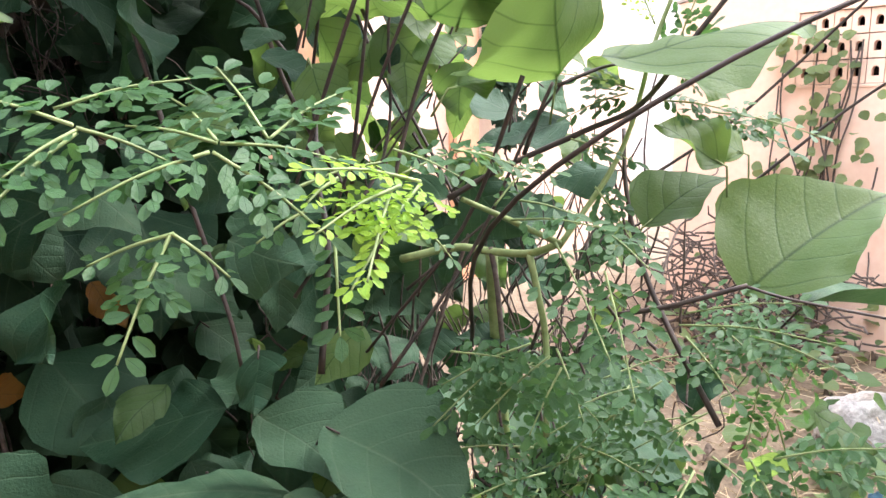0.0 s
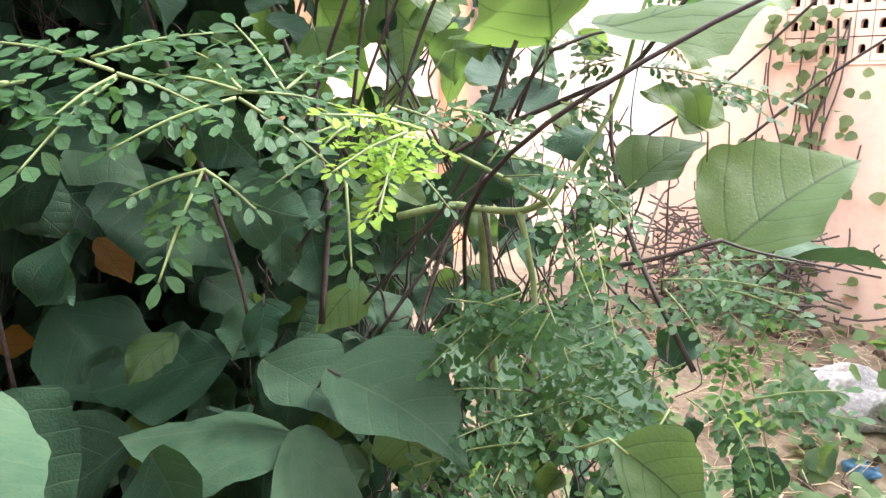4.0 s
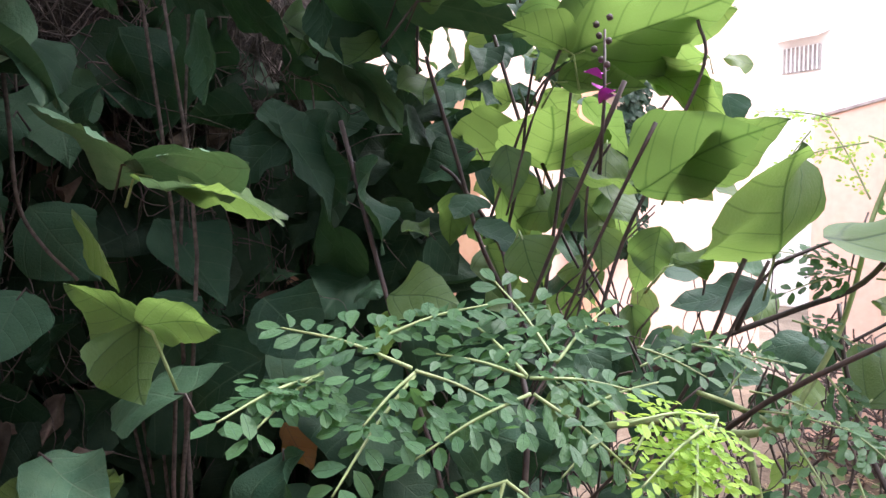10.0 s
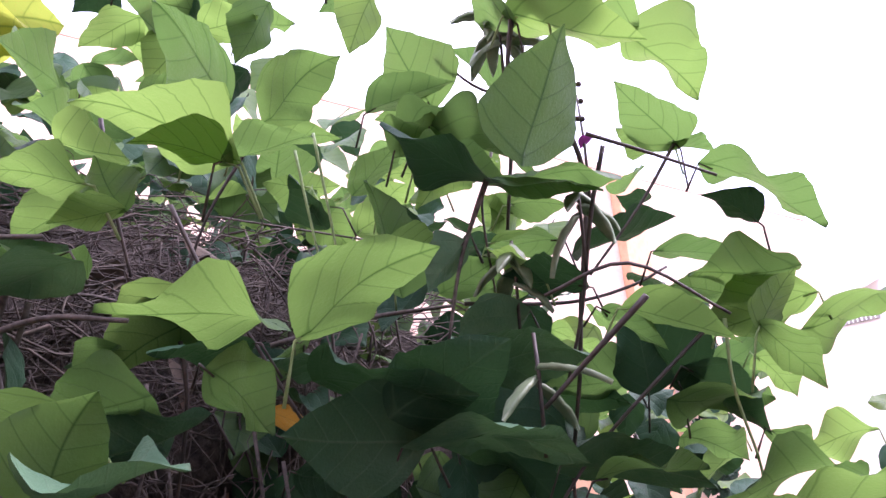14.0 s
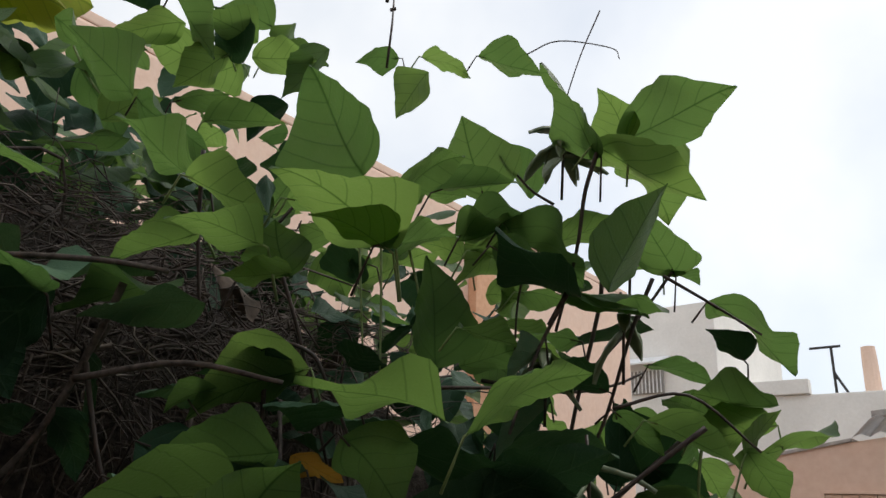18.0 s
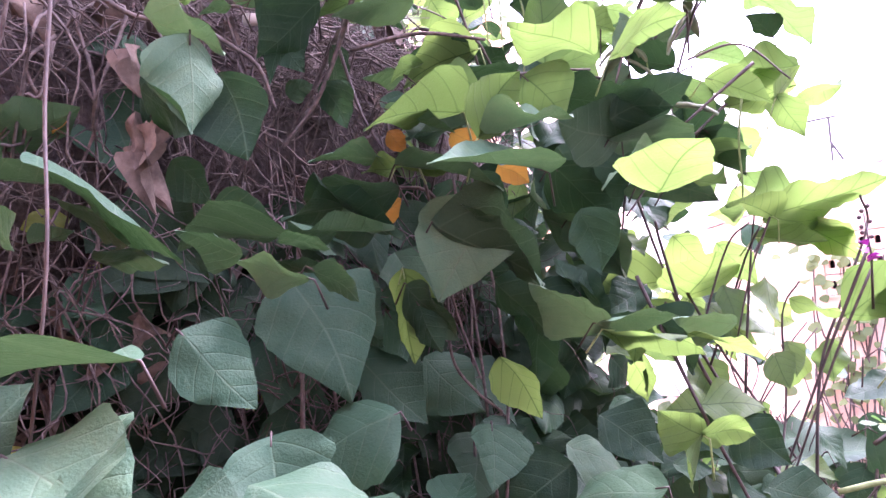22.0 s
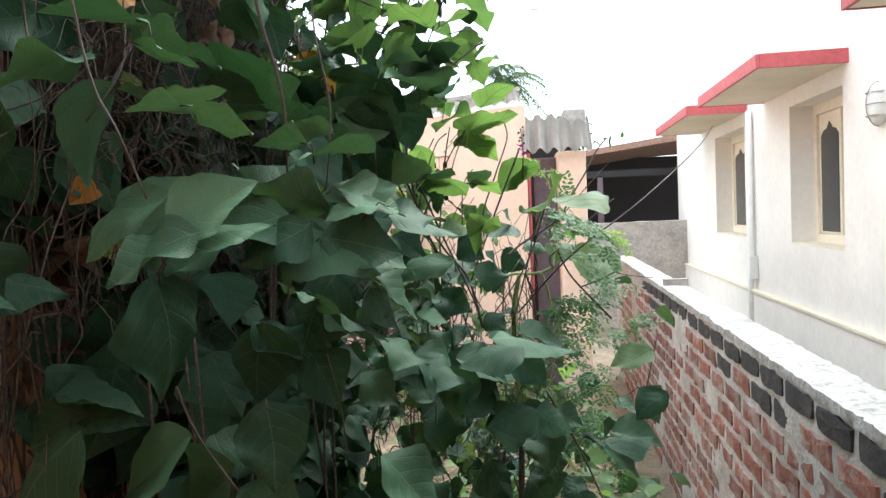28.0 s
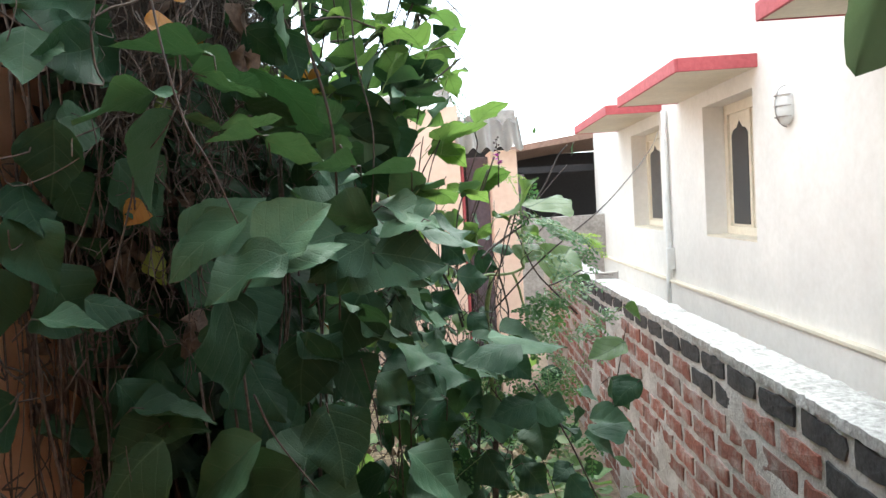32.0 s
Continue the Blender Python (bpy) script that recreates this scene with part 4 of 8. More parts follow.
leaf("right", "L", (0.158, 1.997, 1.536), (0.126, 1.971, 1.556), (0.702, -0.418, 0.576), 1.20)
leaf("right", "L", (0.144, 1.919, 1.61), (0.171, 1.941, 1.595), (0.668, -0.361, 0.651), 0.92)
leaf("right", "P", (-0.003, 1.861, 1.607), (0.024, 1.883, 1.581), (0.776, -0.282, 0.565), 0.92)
leaf("left", "P", (-0.032, 1.325, 1.674), (-0.073, 1.29, 1.687), (-0.238, 0.561, 0.793), 0.92)
leaf("left", "L", (-0.058, 1.301, 1.665), (-0.008, 1.345, 1.656), (0.008, 0.193, 0.981), 0.92)
leaf("left", "P", (-0.365, 1.563, 1.836), (-0.275, 1.634, 1.753), (0.272, 0.568, 0.777), 0.92)
leaf("left", "D", (-0.431, 1.408, 1.63), (-0.366, 1.457, 1.548), (0.696, 0.222, 0.683), 0.92)
leaf("left", "D", (-0.306, 1.461, 1.492), (-0.374, 1.393, 1.43), (0.474, -0.805, 0.356), 0.92)
leaf("left", "D", (-0.215, 1.727, 1.431), (-0.191, 1.737, 1.318), (0.93, -0.325, 0.174), 0.97)
leaf("left", "D", (-0.378, 1.586, 1.47), (-0.262, 1.555, 1.375), (0.609, -0.112, 0.785), 0.95)
leaf("left", "D", (-0.369, 1.382, 1.558), (-0.33, 1.412, 1.523), (0.661, 0.045, 0.749), 0.92)
leaf("left", "D", (-0.445, 1.644, 1.877), (-0.508, 1.579, 1.793), (-0.828, 0.071, 0.556), 0.92)
leaf("left", "D", (-0.556, 1.465, 1.824), (-0.457, 1.49, 1.801), (-0.155, 0.934, 0.323), 0.95)
leaf("left", "P", (-0.15, 1.296, 1.679), (-0.195, 1.245, 1.731), (-0.025, 0.722, 0.691), 0.92)
leaf("left", "P", (-0.15, 1.296, 1.68), (-0.099, 1.36, 1.688), (-0.368, 0.186, 0.911), 0.92)
leaf("left", "L", (-0.144, 1.303, 1.671), (-0.079, 1.383, 1.656), (-0.016, 0.202, 0.979), 0.92)
leaf("left", "L", (-0.047, 1.266, 1.58), (-0.073, 1.236, 1.606), (-0.54, 0.768, 0.345), 0.92)
leaf("left", "L", (-0.045, 1.268, 1.58), (-0.016, 1.305, 1.58), (-0.582, 0.478, 0.658), 0.92)
leaf("left", "L", (-0.047, 1.266, 1.577), (-0.067, 1.269, 1.529), (-0.834, -0.441, 0.333), 1.22)
leaf("left", "D", (-0.335, 1.504, 1.726), (-0.285, 1.561, 1.657), (-0.17, 0.82, 0.547), 0.92)
leaf("left", "D", (-0.381, 1.486, 1.756), (-0.425, 1.432, 1.753), (-0.563, 0.406, 0.72), 0.92)
leaf("left", "D", (-0.471, 1.445, 1.452), (-0.413, 1.509, 1.356), (0.877, -0.088, 0.471), 0.93)
leaf("left", "D", (-0.551, 1.454, 1.638), (-0.494, 1.516, 1.521), (0.916, -0.131, 0.379), 1.04)
leaf("left", "D", (-0.633, 1.269, 1.763), (-0.556, 1.355, 1.652), (-0.517, 0.811, 0.273), 0.92)
leaf("left", "L", (-0.232, 1.267, 1.408), (-0.186, 1.287, 1.45), (-0.702, 0.127, 0.7), 1.22)
leaf("left", "L", (-0.263, 1.229, 1.408), (-0.256, 1.24, 1.442), (-0.867, -0.387, 0.314), 1.30)
leaf("left", "D", (-0.541, 1.394, 1.899), (-0.519, 1.412, 1.777), (-0.372, 0.926, 0.067), 0.92)
leaf("left", "D", (-0.525, 1.47, 1.895), (-0.502, 1.488, 1.765), (-0.28, 0.956, 0.084), 0.92)
leaf("left", "D", (-0.428, 1.614, 1.715), (-0.431, 1.599, 1.577), (-0.163, -0.98, 0.113), 0.92)
leaf("left", "L", (-0.035, 1.199, 1.789), (0.013, 1.172, 1.827), (-0.425, 0.394, 0.815), 1.30)
leaf("left", "P", (-0.091, 1.3, 1.845), (-0.124, 1.251, 1.821), (-0.374, -0.19, 0.908), 0.92)
leaf("left", "D", (-0.441, 1.426, 1.874), (-0.454, 1.446, 1.73), (-0.386, 0.909, 0.161), 0.92)
leaf("left", "D", (-0.345, 1.576, 1.927), (-0.312, 1.663, 1.825), (-0.368, 0.763, 0.532), 0.92)
leaf("left", "D", (-0.283, 1.482, 1.721), (-0.317, 1.438, 1.67), (0.581, -0.767, 0.273), 0.92)
leaf("left", "D", (-0.272, 1.477, 1.724), (-0.25, 1.537, 1.649), (0.794, 0.342, 0.503), 0.92)
leaf("left", "D", (-0.283, 1.482, 1.721), (-0.311, 1.484, 1.77), (0.863, -0.11, 0.492), 0.95)
leaf("left", "P", (-0.322, 1.552, 1.819), (-0.307, 1.594, 1.764), (0.087, 0.776, 0.624), 0.92)
leaf("left", "P", (-0.307, 1.583, 1.806), (-0.282, 1.642, 1.751), (0.117, 0.65, 0.751), 0.92)
leaf("left", "P", (-0.234, 1.233, 1.801), (-0.274, 1.19, 1.709), (0.665, -0.745, 0.056), 0.92)
leaf("left", "D", (-0.428, 1.365, 1.832), (-0.424, 1.397, 1.748), (-0.62, 0.743, 0.253), 0.92)
leaf("left", "D", (-0.338, 1.553, 1.883), (-0.343, 1.562, 1.825), (-0.152, 0.975, 0.164), 0.92)
leaf("left", "D", (-0.395, 1.221, 1.702), (-0.421, 1.192, 1.649), (0.835, -0.539, -0.11), 1.03)
leaf("left", "D", (-0.373, 1.253, 1.729), (-0.36, 1.229, 1.682), (0.875, -0.291, 0.386), 0.95)
leaf("left", "D", (-0.393, 1.411, 1.882), (-0.399, 1.465, 1.867), (-0.816, 0.071, 0.574), 0.95)
leaf("left", "D", (-0.325, 1.766, 1.725), (-0.365, 1.707, 1.691), (0.462, -0.653, 0.6), 0.92)
leaf("left", "O", (-0.389, 1.459, 1.904), (-0.364, 1.508, 1.884), (-0.423, 0.521, 0.741), 0.92)
leaf("left", "O", (-0.398, 1.386, 1.938), (-0.375, 1.431, 1.919), (-0.175, 0.467, 0.867), 0.92)
leaf("top", "L", (-0.06, 1.655, 1.961), (-0.043, 1.671, 2.006), (-0.929, -0.04, 0.368), 1.05)
leaf("top", "L", (-0.059, 1.657, 1.96), (-0.037, 1.705, 1.923), (0.125, 0.568, 0.813), 0.92)
leaf("top", "L", (-0.071, 1.752, 1.969), (-0.017, 1.836, 2.002), (-0.484, -0.036, 0.875), 0.92)
leaf("top", "L", (-0.086, 1.68, 1.804), (-0.112, 1.626, 1.835), (-0.142, 0.544, 0.827), 0.92)
leaf("top", "L", (-0.09, 1.766, 1.813), (-0.019, 1.874, 1.864), (-0.53, -0.052, 0.847), 0.92)
leaf("top", "L", (-0.085, 1.824, 1.803), (-0.046, 1.903, 1.772), (0.054, 0.348, 0.936), 0.92)
leaf("top", "S", (-0.075, 1.783, 1.84), (-0.104, 1.735, 1.833), (-0.447, 0.135, 0.884), 0.92)
leaf("top", "D", (-0.201, 1.727, 1.938), (-0.206, 1.693, 2.026), (0.059, 0.932, 0.359), 0.92)
leaf("top", "S", (-0.243, 1.699, 1.945), (-0.288, 1.62, 1.953), (-0.303, 0.262, 0.916), 0.92)
leaf("top", "D", (-0.178, 1.717, 1.947), (-0.144, 1.789, 1.9), (0.122, 0.502, 0.856), 0.92)
leaf("top", "L", (-0.171, 1.82, 1.961), (-0.157, 1.856, 1.922), (-0.031, 0.741, 0.67), 0.97)
leaf("top", "S", (-0.155, 1.676, 2.056), (-0.117, 1.74, 2.061), (-0.072, -0.029, 0.997), 0.92)
leaf("top", "S", (-0.185, 1.588, 1.855), (-0.139, 1.665, 1.862), (-0.164, 0.011, 0.986), 0.92)
leaf("top", "D", (-0.265, 1.928, 1.693), (-0.27, 1.899, 1.758), (0.958, -0.284, -0.044), 0.92)
leaf("top", "S", (-0.372, 1.878, 1.632), (-0.347, 1.934, 1.593), (-0.394, 0.642, 0.657), 0.92)
leaf("top", "D", (-0.381, 1.751, 1.611), (-0.366, 1.791, 1.56), (0.973, -0.184, 0.135), 1.02)
leaf("top", "S", (-0.395, 1.838, 1.633), (-0.384, 1.867, 1.602), (-0.492, 0.722, 0.486), 1.05)
leaf("mid", "L", (-0.11, 1.292, 1.947), (-0.069, 1.345, 2.001), (-0.629, -0.249, 0.736), 0.93)
leaf("mid", "L", (-0.138, 1.284, 1.953), (-0.169, 1.191, 1.971), (0.056, 0.169, 0.984), 0.92)
leaf("mid", "G", (-0.169, 1.396, 1.888), (-0.198, 1.312, 1.902), (-0.756, 0.354, 0.55), 1.01)
leaf("mid", "P", (-0.169, 1.397, 1.886), (-0.122, 1.507, 1.893), (-0.164, 0.009, 0.986), 0.92)
leaf("mid", "P", (-0.223, 1.553, 1.998), (-0.276, 1.485, 1.931), (-0.627, -0.242, 0.741), 0.92)
leaf("mid", "D", (-0.364, 1.691, 1.929), (-0.43, 1.62, 1.829), (-0.879, 0.317, 0.356), 1.00)
leaf("mid", "P", (-0.227, 1.593, 1.87), (-0.177, 1.711, 1.876), (-0.308, 0.083, 0.948), 0.92)
leaf("mid", "D", (-0.222, 1.705, 1.938), (-0.199, 1.685, 2.023), (-0.917, 0.253, 0.31), 0.92)
leaf("mid", "D", (-0.316, 1.628, 1.951), (-0.274, 1.726, 1.954), (-0.461, 0.173, 0.87), 0.92)
leaf("mid", "D", (-0.304, 1.591, 2.023), (-0.305, 1.644, 1.963), (-0.586, 0.607, 0.537), 0.90)
leaf("mid", "L", (-0.245, 1.2, 1.901), (-0.285, 1.102, 1.9), (-0.292, 0.112, 0.95), 0.92)
leaf("mid", "P", (-0.144, 1.192, 1.822), (-0.179, 1.087, 1.846), (0.331, 0.102, 0.938), 0.92)
leaf("mid", "P", (-0.271, 1.281, 1.918), (-0.316, 1.197, 1.891), (-0.285, -0.148, 0.947), 0.92)
leaf("mid", "D", (-0.243, 1.305, 1.968), (-0.267, 1.243, 1.972), (-0.175, 0.128, 0.976), 0.92)
leaf("mid", "P", (-0.423, 1.112, 2.054), (-0.44, 1.036, 2.093), (-0.077, 0.462, 0.883), 0.92)
leaf("mid", "P", (-0.423, 1.115, 2.051), (-0.378, 1.201, 2.076), (0.08, -0.319, 0.944), 0.92)
leaf("mid", "D", (-0.386, 1.086, 2.003), (-0.387, 1.12, 1.962), (-0.829, 0.418, 0.371), 0.92)
leaf("mid", "P", (-0.161, 1.445, 2.034), (-0.183, 1.421, 2.002), (-0.786, -0.104, 0.61), 0.99)
leaf("mid", "L", (-0.211, 1.408, 2.047), (-0.19, 1.46, 2.046), (-0.034, 0.039, 0.999), 0.92)
leaf("mid", "P", (-0.277, 1.386, 1.966), (-0.295, 1.336, 1.972), (-0.229, 0.203, 0.952), 0.92)
leaf("mid", "D", (-0.2, 1.432, 1.942), (-0.218, 1.428, 1.901), (-0.855, -0.339, 0.393), 0.92)
leaf("top", "S", (-0.096, 1.46, 2.085), (-0.063, 1.463, 2.173), (-0.926, -0.109, 0.362), 1.10)
leaf("top", "S", (-0.267, 1.501, 2.225), (-0.26, 1.452, 2.297), (-0.303, 0.777, 0.552), 0.96)
leaf("top", "L", (-0.217, 1.312, 2.14), (-0.182, 1.35, 2.191), (-0.564, -0.429, 0.706), 1.02)
leaf("top", "L", (-0.177, 1.268, 2.08), (-0.193, 1.185, 2.129), (0.034, 0.501, 0.865), 0.92)
leaf("top", "S", (-0.178, 1.268, 2.078), (-0.151, 1.314, 2.1), (-0.109, -0.372, 0.922), 0.92)
leaf("top", "L", (-0.213, 1.211, 2.047), (-0.209, 1.192, 2.079), (-0.533, 0.696, 0.481), 1.30)
leaf("top", "L", (-0.214, 1.209, 2.045), (-0.233, 1.169, 2.037), (-0.227, -0.081, 0.971), 0.92)
leaf("top", "L", (-0.218, 1.184, 2.062), (-0.234, 1.13, 2.078), (-0.07, 0.306, 0.95), 0.92)
leaf("top", "L", (-0.179, 1.266, 2.076), (-0.193, 1.213, 2.099), (0.001, 0.4, 0.916), 0.92)
leaf("top", "L", (-0.596, 1.029, 2.215), (-0.55, 1.12, 2.239), (0.077, -0.297, 0.952), 0.92)
leaf("top", "L", (-0.398, 1.356, 2.208), (-0.353, 1.436, 2.241), (-0.07, -0.343, 0.937), 0.92)
leaf("top", "Y", (-0.742, 1.079, 2.483), (-0.681, 1.217, 2.493), (-0.574, 0.197, 0.794), 0.90)
leaf("top", "Y", (-0.743, 1.079, 2.479), (-0.789, 0.931, 2.521), (-0.627, 0.382, 0.679), 0.94)
leaf("top", "O", (-0.77, 0.924, 2.58), (-0.794, 0.97, 2.463), (-0.602, 0.694, 0.395), 0.92)
leaf("top", "D", (-0.137, 1.46, 2.083), (-0.158, 1.376, 2.121), (0.32, 0.319, 0.892), 0.92)
leaf("top", "S", (-0.135, 1.465, 2.082), (-0.101, 1.547, 2.083), (0.239, -0.113, 0.964), 0.92)
leaf("top", "L", (-0.226, 1.785, 2.379), (-0.211, 1.886, 2.308), (0.188, 0.546, 0.817), 0.92)
leaf("top", "L", (-0.225, 1.784, 2.382), (-0.269, 1.677, 2.38), (0.252, -0.123, 0.96), 0.92)
leaf("top", "S", (-0.145, 1.715, 2.173), (-0.149, 1.65, 2.234), (0.202, 0.668, 0.716), 0.92)
leaf("top", "S", (-0.145, 1.715, 2.173), (-0.128, 1.759, 2.171), (0.261, -0.054, 0.964), 0.92)
leaf("top", "L", (-0.176, 1.745, 2.198), (-0.193, 1.689, 2.214), (-0.041, 0.285, 0.958), 0.92)
leaf("top", "S", (-0.122, 1.727, 2.008), (-0.144, 1.657, 2.024), (-0.192, 0.288, 0.938), 0.92)
leaf("top", "L", (-0.127, 1.726, 1.995), (-0.099, 1.778, 2.011), (-0.644, 0.102, 0.758), 0.95)
leaf("top", "S", (-0.128, 1.726, 1.992), (-0.144, 1.695, 1.983), (-0.63, 0.097, 0.771), 0.92)
leaf("top", "D", (-0.249, 1.668, 2.085), (-0.196, 1.76, 2.127), (-0.281, -0.258, 0.924), 0.92)
leaf("top", "S", (-0.189, 1.704, 1.922), (-0.15, 1.803, 1.918), (-0.238, 0.129, 0.963), 0.92)
leaf("top", "S", (-0.248, 1.783, 1.889), (-0.227, 1.855, 1.867), (-0.286, 0.354, 0.89), 0.92)
leaf("top", "S", (-0.226, 1.83, 1.97), (-0.197, 1.902, 1.968), (-0.585, 0.254, 0.77), 0.92)
leaf("top", "S", (-0.246, 1.749, 2.004), (-0.222, 1.826, 1.985), (0.083, 0.22, 0.972), 0.92)
leaf("top", "L", (-0.3, 1.596, 2.101), (-0.275, 1.655, 2.103), (-0.099, 0.015, 0.995), 0.92)
leaf("top", "L", (-0.316, 1.526, 2.242), (-0.337, 1.477, 2.24), (-0.231, 0.06, 0.971), 0.92)
leaf("top", "L", (-0.337, 1.581, 2.232), (-0.325, 1.643, 2.197), (0.045, 0.48, 0.876), 0.92)
leaf("top", "L", (-0.301, 1.64, 2.157), (-0.326, 1.606, 2.126), (-0.679, -0.146, 0.719), 1.29)
leaf("top", "L", (-0.406, 1.526, 2.177), (-0.357, 1.536, 2.189), (-0.223, -0.026, 0.974), 1.22)
leaf("top", "L", (-0.436, 1.439, 2.193), (-0.45, 1.399, 2.2), (-0.321, 0.282, 0.904), 1.30)
leaf("top", "S", (-0.382, 1.449, 2.149), (-0.391, 1.424, 2.153), (-0.449, 0.286, 0.847), 0.92)
leaf("top", "L", (-0.475, 1.531, 2.165), (-0.444, 1.569, 2.207), (-0.661, -0.247, 0.709), 1.13)
leaf("top", "L", (-0.515, 1.348, 2.44), (-0.534, 1.287, 2.456), (-0.158, 0.305, 0.939), 0.99)
leaf("top", "S", (-0.544, 1.387, 2.498), (-0.566, 1.323, 2.508), (-0.255, 0.231, 0.939), 0.92)
leaf("top", "L", (-0.529, 1.417, 2.505), (-0.553, 1.412, 2.446), (-0.773, -0.522, 0.361), 1.07)
leaf("top", "S", (-0.145, 1.779, 1.885), (-0.134, 1.825, 1.864), (-0.043, 0.43, 0.902), 0.92)
leaf("top", "S", (-0.098, 1.768, 1.846), (-0.146, 1.666, 1.83), (-0.366, 0.027, 0.93), 0.92)
leaf("top", "S", (-0.228, 1.282, 2.16), (-0.241, 1.24, 2.238), (-0.102, 0.882, 0.46), 1.19)
leaf("top", "S", (-0.12, 1.487, 2.23), (-0.138, 1.439, 2.314), (0.659, 0.577, 0.482), 0.92)
leaf("top", "S", (-0.095, 1.5, 2.24), (-0.016, 1.534, 2.298), (-0.628, 0.199, 0.753), 0.92)
leaf("top", "L", (-0.096, 1.5, 2.24), (-0.102, 1.476, 2.288), (0.371, 0.811, 0.452), 1.05)
leaf("top", "L", (-0.118, 1.489, 2.228), (-0.041, 1.56, 2.192), (0.269, 0.192, 0.944), 0.92)
leaf("top", "L", (-0.189, 1.509, 2.153), (-0.123, 1.539, 2.193), (-0.497, -0.067, 0.865), 0.92)
leaf("top", "S", (-0.271, 1.599, 2.262), (-0.282, 1.564, 2.327), (0.399, 0.776, 0.489), 0.92)
leaf("top", "S", (-0.302, 1.475, 2.041), (-0.283, 1.447, 2.14), (0.058, 0.964, 0.261), 0.92)
leaf("top", "L", (-0.618, 1.392, 2.47), (-0.677, 1.358, 2.45), (-0.305, -0.028, 0.952), 1.02)
leaf("top", "L", (-0.576, 1.419, 2.478), (-0.512, 1.469, 2.469), (0.025, 0.142, 0.989), 0.92)
leaf("top", "L", (-0.348, 1.487, 2.397), (-0.389, 1.477, 2.349), (-0.749, -0.083, 0.658), 0.96)
leaf("top", "L", (-0.402, 1.545, 2.476), (-0.352, 1.587, 2.462), (0.198, 0.089, 0.976), 0.92)
leaf("top", "S", (-0.338, 1.591, 2.477), (-0.274, 1.643, 2.463), (0.1, 0.139, 0.985), 0.92)
leaf("top", "S", (-0.436, 1.52, 2.476), (-0.479, 1.488, 2.479), (-0.062, 0.179, 0.982), 0.92)
leaf("top", "D", (-0.531, 1.345, 2.419), (-0.548, 1.308, 2.481), (-0.068, 0.86, 0.506), 0.92)
leaf("top", "L", (-0.625, 1.333, 2.444), (-0.67, 1.283, 2.485), (0.005, 0.631, 0.776), 1.01)
leaf("top", "D", (-0.498, 1.394, 2.361), (-0.546, 1.373, 2.328), (-0.523, -0.124, 0.843), 0.92)
leaf("top", "S", (-0.471, 1.19, 2.273), (-0.503, 1.141, 2.334), (-0.068, 0.796, 0.601), 0.92)
leaf("top", "S", (-0.506, 1.224, 2.287), (-0.453, 1.287, 2.228), (0.214, 0.567, 0.796), 0.92)
leaf("top", "S", (-0.258, 1.457, 2.156), (-0.196, 1.493, 2.178), (-0.222, -0.18, 0.958), 0.92)
leaf("top", "L", (-0.25, 1.522, 2.171), (-0.306, 1.5, 2.127), (-0.584, -0.125, 0.802), 0.92)
leaf("top", "L", (-0.32, 1.536, 2.173), (-0.353, 1.504, 2.194), (0.058, 0.502, 0.863), 0.92)
leaf("top", "L", (-0.332, 1.604, 2.144), (-0.302, 1.627, 2.141), (-0.256, 0.447, 0.857), 1.30)
leaf("top", "S", (-0.21, 1.592, 2.073), (-0.263, 1.551, 2.082), (0.029, 0.156, 0.987), 0.92)
leaf("top", "L", (-0.199, 1.548, 2.042), (-0.225, 1.521, 2.062), (0.15, 0.479, 0.865), 0.92)
leaf("top", "S", (-0.083, 1.668, 2.109), (-0.025, 1.736, 2.048), (0.485, 0.323, 0.813), 0.92)
leaf("top", "D", (-0.07, 1.698, 2.06), (-0.089, 1.67, 2.095), (0.219, 0.691, 0.689), 0.92)
leaf("top", "S", (-0.162, 1.596, 1.992), (-0.13, 1.633, 1.958), (0.25, 0.521, 0.816), 0.92)
leaf("top", "L", (-0.114, 1.57, 1.98), (-0.053, 1.623, 1.961), (0.071, 0.275, 0.959), 0.92)
leaf("top", "S", (-0.246, 1.236, 1.929), (-0.311, 1.191, 1.925), (-0.297, 0.344, 0.891), 0.92)
leaf("top", "S", (-0.33, 1.191, 2.048), (-0.408, 1.141, 2.035), (-0.032, -0.213, 0.977), 0.92)
leaf("top", "S", (-0.316, 1.231, 1.977), (-0.348, 1.211, 1.968), (-0.271, 0.041, 0.962), 0.92)
leaf("top", "S", (-0.203, 1.444, 2.129), (-0.153, 1.494, 2.094), (0.26, 0.362, 0.895), 0.92)
leaf("top", "S", (-0.158, 1.491, 2.094), (-0.082, 1.547, 2.091), (0.122, -0.107, 0.987), 0.92)
leaf("top", "L", (-0.318, 1.286, 2.153), (-0.279, 1.317, 2.144), (-0.031, 0.309, 0.951), 0.92)
leaf("top", "L", (-0.309, 1.183, 2.132), (-0.261, 1.227, 2.113), (-0.018, 0.433, 0.901), 0.92)
leaf("top", "S", (-0.348, 1.458, 2.156), (-0.299, 1.474, 2.203), (-0.59, -0.347, 0.729), 0.92)
leaf("top", "S", (-0.309, 1.532, 2.046), (-0.254, 1.56, 2.076), (-0.549, 0.253, 0.796), 0.92)
leaf("top", "D", (-0.171, 1.579, 2.016), (-0.223, 1.533, 2.037), (0.005, 0.411, 0.911), 0.92)
leaf("top", "S", (-0.2, 1.266, 1.937), (-0.176, 1.3, 1.897), (-0.309, 0.808, 0.502), 1.20)
leaf("top", "D", (-0.155, 1.376, 1.907), (-0.08, 1.415, 1.943), (-0.563, 0.426, 0.708), 0.92)
